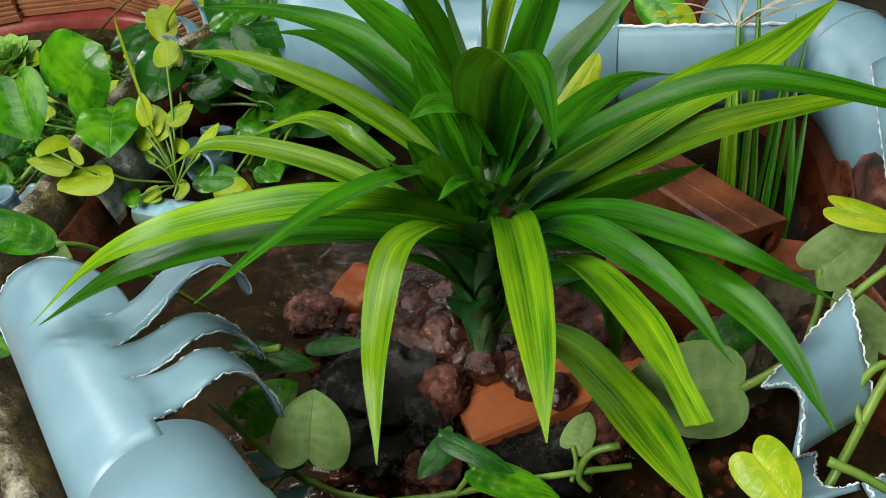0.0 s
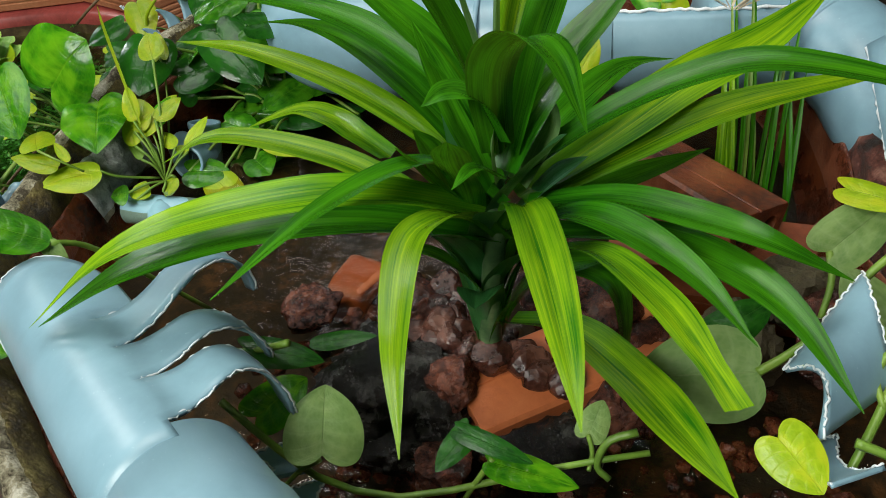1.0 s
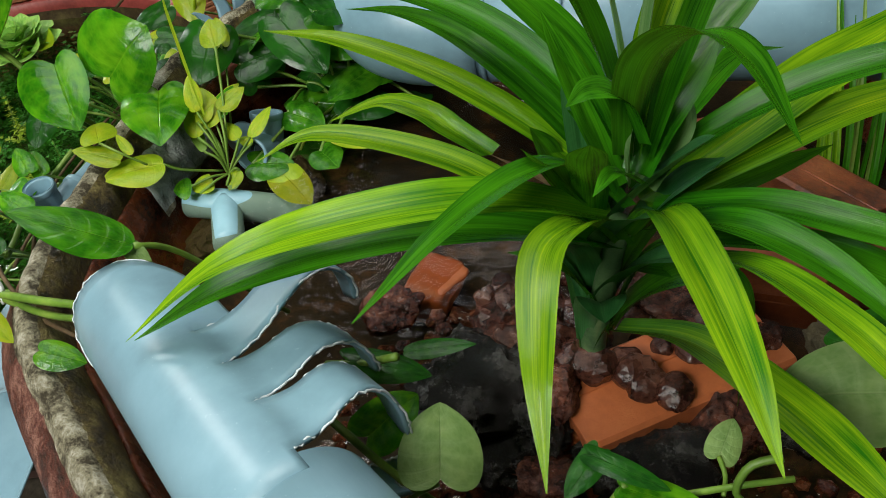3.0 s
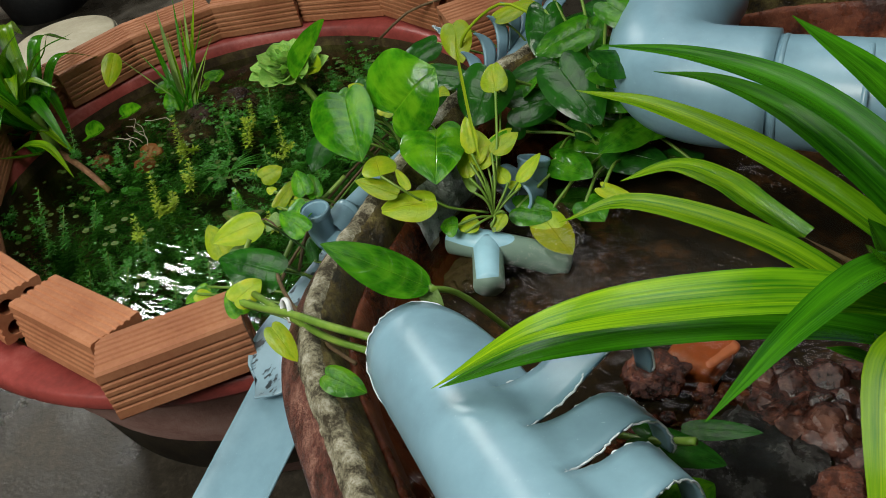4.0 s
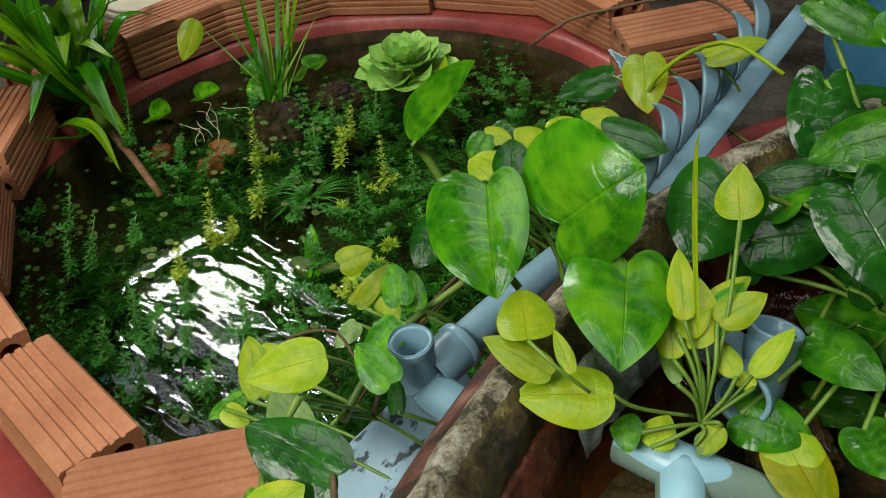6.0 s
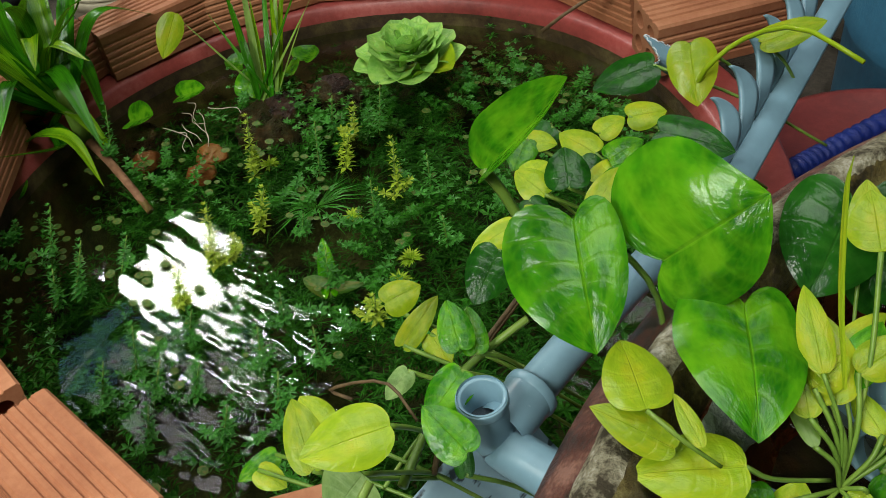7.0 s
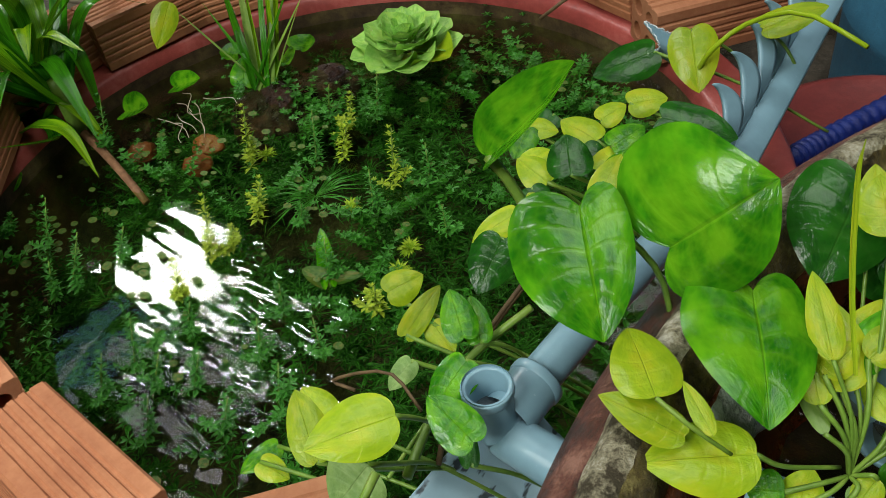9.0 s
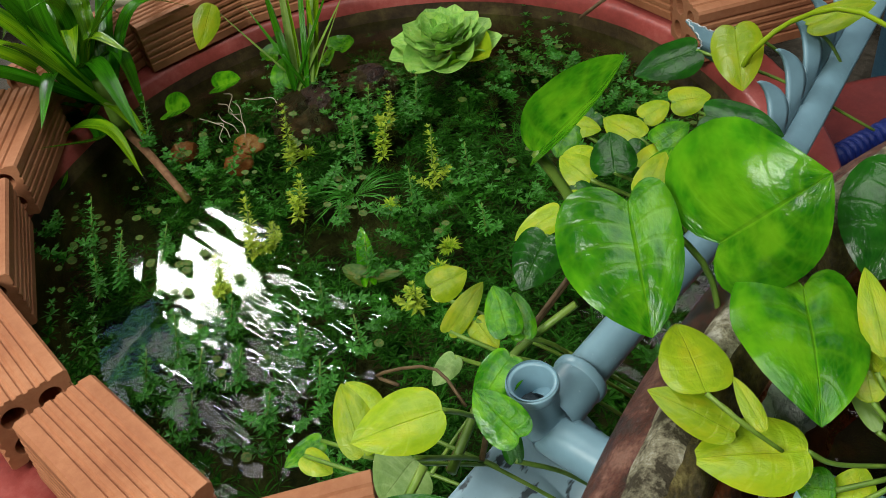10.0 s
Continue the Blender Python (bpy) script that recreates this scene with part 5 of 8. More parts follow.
stalk(low_vine, ((-0.400, 0.998, 0.656), (-0.387, 1.023, 0.626), (-0.374, 1.048, 0.576)), 0.002)
blade(low_vine, (-0.483, 1.020, 0.610), (-0.485, 1.072, 0.624), (0.287, -0.247, 0.926), 0.022, HEART_LIME, lobe=0.12)
stalk(low_vine, ((-0.483, 1.020, 0.610), (-0.410, 1.045, 0.580), (-0.337, 1.070, 0.530)), 0.002)
blade(low_vine, (-0.412, 1.030, 0.637), (-0.436, 1.053, 0.655), (0.321, -0.359, 0.876), 0.023, HEART, lobe=0.12)
stalk(low_vine, ((-0.412, 1.030, 0.637), (-0.403, 1.055, 0.607), (-0.395, 1.080, 0.557)), 0.002)
blade(low_vine, (-0.432, 1.095, 0.680), (-0.429, 1.053, 0.660), (0.305, -0.386, 0.871), 0.039, HEART_DARK, lobe=0.12)
stalk(low_vine, ((-0.432, 1.095, 0.680), (-0.421, 1.120, 0.650), (-0.410, 1.145, 0.600)), 0.002)
blade(low_vine, (-0.435, 1.201, 0.664), (-0.455, 1.227, 0.684), (0.280, -0.451, 0.847), 0.040, HEART_DARK, lobe=0.12)
stalk(low_vine, ((-0.435, 1.201, 0.664), (-0.422, 1.226, 0.634), (-0.410, 1.251, 0.584)), 0.002)
blade(low_vine, (-0.499, 1.479, 0.606), (-0.547, 1.429, 0.594), (0.188, -0.394, 0.900), 0.049, HEART_DARK, lobe=0.12)
stalk(low_vine, ((-0.499, 1.479, 0.606), (-0.407, 1.504, 0.576), (-0.315, 1.529, 0.526)), 0.002)
blade(low_vine, (-0.456, 1.474, 0.647), (-0.425, 1.435, 0.604), (0.261, -0.617, 0.742), 0.052, HEART_LIME, lobe=0.12)
stalk(low_vine, ((-0.456, 1.474, 0.647), (-0.422, 1.499, 0.617), (-0.389, 1.524, 0.567)), 0.002)
blade(low_vine, (-0.480, 1.389, 0.601), (-0.449, 1.414, 0.605), (0.189, -0.368, 0.910), 0.035, HEART_LIME, lobe=0.12)
stalk(low_vine, ((-0.480, 1.389, 0.601), (-0.411, 1.414, 0.571), (-0.343, 1.439, 0.521)), 0.002)
blade(low_vine, (-0.373, 0.956, 0.599), (-0.397, 0.981, 0.613), (0.267, -0.265, 0.927), 0.016, HEART_DARK, lobe=0.12)
stalk(low_vine, ((-0.373, 0.956, 0.599), (-0.349, 0.981, 0.570), (-0.325, 1.006, 0.520)), 0.002)
blade(low_vine, (-0.551, 0.910, 0.536), (-0.562, 0.874, 0.535), (0.262, -0.118, 0.958), 0.022, HEART, lobe=0.12)
stalk(low_vine, ((-0.551, 0.910, 0.536), (-0.457, 0.935, 0.538), (-0.362, 0.960, 0.520)), 0.002)
blade(low_vine, (-0.548, 0.889, 0.543), (-0.521, 0.893, 0.536), (0.264, -0.107, 0.959), 0.023, HEART_LIME, lobe=0.12)
stalk(low_vine, ((-0.548, 0.889, 0.543), (-0.452, 0.914, 0.542), (-0.356, 0.939, 0.520)), 0.002)
blade(low_vine, (-0.456, 1.196, 0.651), (-0.490, 1.201, 0.663), (0.254, -0.377, 0.891), 0.031, HEART_LIME, lobe=0.12)
stalk(low_vine, ((-0.456, 1.196, 0.651), (-0.422, 1.221, 0.621), (-0.389, 1.246, 0.571)), 0.002)
blade(low_vine, (-0.416, 1.144, 0.662), (-0.449, 1.156, 0.675), (0.237, -0.359, 0.903), 0.027, HEART_LIME, lobe=0.12)
stalk(low_vine, ((-0.416, 1.144, 0.662), (-0.408, 1.169, 0.632), (-0.400, 1.194, 0.582)), 0.002)
blade(low_vine, (-0.471, 1.167, 0.631), (-0.491, 1.126, 0.623), (0.219, -0.292, 0.931), 0.027, HEART_LIME, lobe=0.12)
stalk(low_vine, ((-0.471, 1.167, 0.631), (-0.416, 1.192, 0.601), (-0.360, 1.217, 0.551)), 0.002)
blade(low_vine, (-0.473, 1.043, 0.607), (-0.445, 1.034, 0.598), (0.230, -0.219, 0.948), 0.023, HEART_LIME, lobe=0.12)
stalk(low_vine, ((-0.473, 1.043, 0.607), (-0.415, 1.068, 0.577), (-0.356, 1.093, 0.527)), 0.002)
blade(low_vine, (-0.512, 1.048, 0.608), (-0.526, 1.050, 0.612), (0.251, -0.218, 0.943), 0.014, HEART_LIME, lobe=0.12)
stalk(low_vine, ((-0.512, 1.048, 0.608), (-0.411, 1.073, 0.578), (-0.310, 1.098, 0.528)), 0.002)
blade(low_vine, (-0.427, 1.257, 0.658), (-0.411, 1.288, 0.667), (0.188, -0.347, 0.919), 0.029, HEART, lobe=0.12)
stalk(low_vine, ((-0.427, 1.257, 0.658), (-0.418, 1.282, 0.628), (-0.409, 1.307, 0.578)), 0.002)
blade(low_vine, (-0.400, 1.187, 0.665), (-0.402, 1.228, 0.682), (0.201, -0.356, 0.913), 0.027, HEART_LIME, lobe=0.12)
stalk(low_vine, ((-0.400, 1.187, 0.665), (-0.387, 1.212, 0.635), (-0.374, 1.237, 0.585)), 0.002)
blade(low_vine, (-0.413, 1.325, 0.648), (-0.345, 1.341, 0.641), (0.203, -0.445, 0.872), 0.046, HEART_DARK, lobe=0.12)
stalk(low_vine, ((-0.413, 1.325, 0.648), (-0.405, 1.350, 0.618), (-0.396, 1.375, 0.568)), 0.002)
blade(low_vine, (-0.393, 1.508, 0.645), (-0.346, 1.557, 0.661), (0.138, -0.425, 0.894), 0.034, HEART_LIME, lobe=0.12)
stalk(low_vine, ((-0.393, 1.508, 0.645), (-0.377, 1.533, 0.615), (-0.361, 1.558, 0.565)), 0.002)
blade(low_vine, (-0.455, 0.995, 0.623), (-0.457, 0.968, 0.616), (0.302, -0.259, 0.917), 0.019, HEART_BACK, lobe=0.12)
stalk(low_vine, ((-0.455, 0.995, 0.623), (-0.423, 1.020, 0.593), (-0.390, 1.045, 0.543)), 0.002)
blade(low_vine, (-0.519, 1.261, 0.645), (-0.492, 1.273, 0.642), (0.247, -0.349, 0.904), 0.024, HEART_LIME, lobe=0.12, seed=0)
stalk(low_vine, ((-0.519, 1.261, 0.645), (-0.450, 1.281, 0.598), (-0.380, 1.301, 0.530)), 0.0016)
blade(low_vine, (-0.518, 1.260, 0.645), (-0.515, 1.229, 0.632), (0.246, -0.348, 0.904), 0.030, HEART, lobe=0.12, seed=1)
stalk(low_vine, ((-0.518, 1.260, 0.645), (-0.449, 1.280, 0.598), (-0.380, 1.300, 0.530)), 0.0016)
blade(low_vine, (-0.464, 1.183, 0.651), (-0.440, 1.170, 0.641), (0.229, -0.324, 0.918), 0.026, HEART_DARK, lobe=0.12, seed=2)
stalk(low_vine, ((-0.464, 1.183, 0.651), (-0.422, 1.203, 0.601), (-0.380, 1.223, 0.530)), 0.0016)
blade(low_vine, (-0.349, 1.257, 0.654), (-0.359, 1.279, 0.665), (0.148, -0.374, 0.916), 0.024, HEART_LIME, lobe=0.12, seed=3)
stalk(low_vine, ((-0.349, 1.257, 0.654), (-0.364, 1.277, 0.602), (-0.380, 1.297, 0.530)), 0.0016)
blade(low_vine, (-0.425, 1.235, 0.646), (-0.417, 1.269, 0.657), (0.197, -0.352, 0.915), 0.032, HEART_LIME, lobe=0.12, seed=4)
stalk(low_vine, ((-0.425, 1.235, 0.646), (-0.402, 1.255, 0.598), (-0.380, 1.275, 0.530)), 0.0016)
blade(low_vine, (-0.388, 1.300, 0.636), (-0.386, 1.276, 0.626), (0.164, -0.379, 0.911), 0.024, HEART, lobe=0.12, seed=5)
stalk(low_vine, ((-0.388, 1.300, 0.636), (-0.384, 1.320, 0.593), (-0.380, 1.340, 0.530)), 0.0016)
blade(low_vine, (-0.459, 1.263, 0.644), (-0.436, 1.240, 0.630), (0.213, -0.358, 0.909), 0.032, HEART_DARK, lobe=0.12, seed=6)
stalk(low_vine, ((-0.459, 1.263, 0.644), (-0.419, 1.283, 0.597), (-0.380, 1.303, 0.530)), 0.0016)
blade(low_vine, (-0.367, 1.241, 0.648), (-0.398, 1.247, 0.656), (0.160, -0.362, 0.918), 0.027, HEART_LIME, lobe=0.12, seed=7)
stalk(low_vine, ((-0.367, 1.241, 0.648), (-0.373, 1.261, 0.599), (-0.380, 1.281, 0.530)), 0.0016)
blade(low_vine, (-0.451, 1.273, 0.645), (-0.491, 1.275, 0.655), (0.207, -0.364, 0.908), 0.033, HEART_LIME, lobe=0.12, seed=8)
stalk(low_vine, ((-0.451, 1.273, 0.645), (-0.415, 1.293, 0.598), (-0.380, 1.313, 0.530)), 0.0016)
blade(low_vine, (-0.399, 1.216, 0.657), (-0.406, 1.247, 0.670), (0.186, -0.351, 0.918), 0.030, HEART, lobe=0.12, seed=9)
stalk(low_vine, ((-0.399, 1.216, 0.657), (-0.390, 1.236, 0.604), (-0.380, 1.256, 0.530)), 0.0016)
blade(low_vine, (-0.402, 1.303, 0.637), (-0.401, 1.326, 0.647), (0.173, -0.379, 0.909), 0.022, HEART_DARK, lobe=0.12, seed=10)
stalk(low_vine, ((-0.402, 1.303, 0.637), (-0.391, 1.323, 0.594), (-0.380, 1.343, 0.530)), 0.0016)
blade(low_vine, (-0.467, 1.307, 0.639), (-0.454, 1.333, 0.647), (0.210, -0.373, 0.904), 0.026, HEART_LIME, lobe=0.12, seed=11)
stalk(low_vine, ((-0.467, 1.307, 0.639), (-0.423, 1.327, 0.595), (-0.380, 1.347, 0.530)), 0.0016)
blade(low_vine, (-0.357, 1.250, 0.651), (-0.343, 1.225, 0.638), (0.153, -0.369, 0.917), 0.029, HEART_LIME, lobe=0.12, seed=12)
stalk(low_vine, ((-0.357, 1.250, 0.651), (-0.368, 1.270, 0.601), (-0.380, 1.290, 0.530)), 0.0016)
blade(low_vine, (-0.413, 1.233, 0.649), (-0.403, 1.264, 0.659), (0.191, -0.354, 0.916), 0.029, HEART, lobe=0.12, seed=13)
stalk(low_vine, ((-0.413, 1.233, 0.649), (-0.396, 1.253, 0.600), (-0.380, 1.273, 0.530)), 0.0016)
blade(low_vine, (-0.509, 1.289, 0.644), (-0.518, 1.260, 0.635), (0.237, -0.361, 0.902), 0.027, HEART_DARK, lobe=0.12, seed=14)
stalk(low_vine, ((-0.509, 1.289, 0.644), (-0.445, 1.309, 0.597), (-0.380, 1.329, 0.530)), 0.0016)
blade(low_vine, (-0.485, 1.206, 0.654), (-0.473, 1.229, 0.659), (0.239, -0.332, 0.912), 0.022, HEART_LIME, lobe=0.12, seed=15)
stalk(low_vine, ((-0.485, 1.206, 0.654), (-0.432, 1.226, 0.602), (-0.380, 1.246, 0.530)), 0.0016)
blade(low_vine, (-0.310, 0.852, 0.689), (-0.380, 0.834, 0.711), (0.353, -0.277, 0.894), 0.053, HEART_DARK, lobe=0.12)
blade(low_vine, (-0.327, 0.795, 0.694), (-0.317, 0.831, 0.700), (0.371, -0.243, 0.896), 0.033, HEART_LIME, lobe=0.12)
blade(low_vine, (-0.323, 0.793, 0.678), (-0.349, 0.809, 0.695), (0.399, -0.262, 0.879), 0.026, HEART, lobe=0.12)
blade(low_vine, (-0.205, 0.741, 0.755), (-0.173, 0.730, 0.734), (0.442, -0.317, 0.839), 0.022, HEART_LIME, lobe=0.12)
blade(low_vine, (-0.119, 0.712, 0.758), (-0.082, 0.717, 0.748), (0.287, -0.234, 0.929), 0.026, HEART, lobe=0.12)
blade(low_vine, (-0.352, 0.942, 0.665), (-0.391, 0.947, 0.683), (0.352, -0.312, 0.883), 0.032, HEART, lobe=0.12)
blade(low_vine, (-0.492, 1.020, 0.657), (-0.477, 1.048, 0.661), (0.395, -0.324, 0.860), 0.029, HEART_LIME, lobe=0.12)
blade(low_vine, (-0.419, 1.020, 0.647), (-0.446, 1.042, 0.667), (0.364, -0.333, 0.870), 0.028, HEART, lobe=0.12)
stalk(low_vine, ((-0.351, 0.806, 0.680), (-0.282, 0.791, 0.705), (-0.217, 0.773, 0.738), (-0.144, 0.756, 0.764), (-0.080, 0.746, 0.783)), 0.0045)
stalk(low_vine, ((-0.312, 0.812, 0.695), (-0.218, 0.773, 0.734), (-0.151, 0.754, 0.749), (-0.082, 0.737, 0.776)), 0.004)
stalk(low_vine, ((-0.373, 0.878, 0.700), (-0.363, 0.827, 0.681), (-0.299, 0.799, 0.695), (-0.217, 0.772, 0.732)), 0.003)
stalk(low_vine, ((-0.339, 0.871, 0.681), (-0.271, 0.819, 0.701), (-0.176, 0.764, 0.730), (-0.116, 0.745, 0.738)), 0.0025, STEM_BROWN)
stalk(low_vine, ((-0.407, 0.923, 0.598), (-0.419, 0.963, 0.601), (-0.425, 0.994, 0.609), (-0.418, 1.038, 0.619), (-0.394, 1.074, 0.643)), 0.004)
stalk(low_vine, ((-0.484, 0.957, 0.609), (-0.505, 0.955, 0.610), (-0.456, 0.971, 0.635), (-0.415, 0.959, 0.631)), 0.0016, STEM_BROWN)
stalk(low_vine, ((-0.440, 0.930, 0.557), (-0.448, 0.982, 0.552), (-0.452, 1.086, 0.561), (-0.456, 1.224, 0.570)), 0.0018)
stalk(low_vine, ((-0.428, 0.938, 0.563), (-0.442, 0.994, 0.565), (-0.447, 1.098, 0.574), (-0.454, 1.235, 0.576)), 0.0025, STEM_BROWN)
stalk(low_vine, ((-0.406, 0.954, 0.573), (-0.431, 1.018, 0.590), (-0.438, 1.121, 0.599), (-0.448, 1.258, 0.589)), 0.0025, STEM_BROWN)
stalk(low_vine, ((-0.438, 1.455, 0.610), (-0.424, 1.453, 0.642), (-0.398, 1.472, 0.669), (-0.343, 1.458, 0.702), (-0.276, 1.434, 0.697)), 0.003, HEART_LIME)

# ---- vine along the near side of the clay tub ----
near_vine = thing("pothos_vine", (0.35, 0.70, 0.70), "pothos vine with pale leaves trailing over wet stones", "plant")
stalk(near_vine, ((0.172, 0.665, 0.822), (0.208, 0.657, 0.790), (0.242, 0.654, 0.765), (0.289, 0.661, 0.751), (0.346, 0.680, 0.759), (0.396, 0.704, 0.760), (0.448, 0.720, 0.768)), 0.003)
blade(near_vine, (0.189, 0.672, 0.799), (0.211, 0.710, 0.803), (0.226, -0.222, 0.949), 0.036, HEART)
blade(near_vine, (0.240, 0.660, 0.787), (0.230, 0.702, 0.809), (0.335, -0.381, 0.862), 0.054, HEART_BACK, lobe=0.2)
stalk(near_vine, ((0.239, 0.658, 0.785), (0.225, 0.651, 0.777), (0.213, 0.642, 0.765)), 0.002)
blade(near_vine, (0.347, 0.685, 0.778), (0.408, 0.686, 0.767), (0.168, -0.365, 0.916), 0.024, HEART, lobe=0.1)
blade(near_vine, (0.331, 0.698, 0.791), (0.317, 0.666, 0.786), (0.090, -0.183, 0.979), 0.019, HEART_DARK)
blade(near_vine, (0.329, 0.693, 0.794), (0.378, 0.686, 0.786), (0.123, -0.243, 0.962), 0.015, HEART_DARK)
stalk(near_vine, ((0.350, 0.687, 0.779), (0.339, 0.678, 0.760), (0.331, 0.673, 0.744)), 0.0022)
stalk(near_vine, ((0.439, 0.724, 0.783), (0.421, 0.717, 0.777), (0.415, 0.707, 0.762), (0.424, 0.703, 0.754)), 0.003)
blade(near_vine, (0.510, 0.784, 0.789), (0.427, 0.770, 0.781), (-0.022, -0.391, 0.920), 0.069, HEART_BACK, lobe=0.1, cup=0.08)
stalk(near_vine, ((0.510, 0.784, 0.789), (0.526, 0.796, 0.794), (0.549, 0.817, 0.804), (0.566, 0.846, 0.812)), 0.0035)
blade(near_vine, (0.404, 0.739, 0.747), (0.411, 0.764, 0.758), (0.097, -0.416, 0.904), 0.023, HEART_BACK)
stalk(near_vine, ((0.404, 0.739, 0.747), (0.409, 0.726, 0.746), (0.409, 0.711, 0.747)), 0.002)
blade(near_vine, (0.553, 0.886, 0.812), (0.594, 0.922, 0.839), (-0.071, -0.548, 0.833), 0.042, HEART_BACK, fold=0.2)
blade(near_vine, (0.557, 0.911, 0.851), (0.605, 0.901, 0.850), (-0.030, -0.228, 0.973), 0.025, HEART_LIME)
blade(near_vine, (0.605, 0.874, 0.748), (0.572, 0.918, 0.770), (-0.122, -0.516, 0.848), 0.041, HEART_BACK)
blade(near_vine, (0.517, 0.694, 0.845), (0.543, 0.670, 0.835), (-0.041, -0.440, 0.897), 0.034, HEART_LIME)
blade(near_vine, (0.481, 0.847, 0.747), (0.523, 0.887, 0.757), (0.004, -0.254, 0.967), 0.035, HEART_DARK)
blade(near_vine, (0.160, 0.795, 0.725), (0.216, 0.808, 0.738), (0.107, -0.164, 0.981), 0.018, HEART_DARK, lobe=0.04)
blade(near_vine, (0.156, 0.725, 0.800), (0.212, 0.734, 0.793), (0.156, -0.163, 0.974), 0.026, HEART_DARK)
stalk(near_vine, ((0.606, 0.881, 0.843), (0.588, 0.865, 0.835), (0.571, 0.850, 0.820), (0.562, 0.840, 0.793), (0.546, 0.818, 0.777)), 0.0032)
stalk(near_vine, ((0.553, 0.886, 0.812), (0.556, 0.867, 0.800), (0.551, 0.844, 0.786)), 0.003)
stalk(near_vine, ((0.602, 0.798, 0.851), (0.587, 0.766, 0.840), (0.572, 0.728, 0.824), (0.560, 0.702, 0.803)), 0.0036)
stalk(near_vine, ((0.555, 0.692, 0.855), (0.572, 0.689, 0.852), (0.600, 0.684, 0.842)), 0.003)
stalk(near_vine, ((0.602, 0.778, 0.846), (0.583, 0.772, 0.848), (0.572, 0.756, 0.837), (0.577, 0.737, 0.830)), 0.003)
stalk(near_vine, ((0.193, 0.726, 0.815), (0.164, 0.727, 0.799), (0.133, 0.730, 0.786)), 0.003)
blade(near_vine, (0.394, 1.291, 0.785), (0.415, 1.256, 0.738), (0.080, -0.778, 0.624), 0.050, HEART_LIME)
blade(near_vine, (0.392, 1.289, 0.784), (0.353, 1.323, 0.809), (0.058, -0.552, 0.832), 0.051, HEART)
blade(near_vine, (0.337, 1.043, 0.830), (0.355, 1.083, 0.861), (0.147, -0.650, 0.746), 0.029, HEART_LIME)

# ---- plastic pipe pieces ----
def solid(ob, thick):
    m = ob.modifiers.new("thickness", "SOLIDIFY")
    m.thickness, m.offset = thick, -1
    return ob


def sheet(fn, nu, nv):
    bm = bmesh.new()
    grid_faces(bm, [[bm.verts.new(fn(i / nu, j / nv)) for j in range(nv + 1)] for i in range(nu + 1)])
    return bm


def edge_burr(points, seed, r=0.0008):
    """The frayed line that a saw leaves along an edge."""
    n = 40
    line = spline(points, n)
    rnd = random.Random(seed)
    line = [p + Vector((rnd.uniform(-1, 1), rnd.uniform(-1, 1), rnd.uniform(-1, 1))) * 0.0011 for p in line]
    return tube(line, r, 5, n)


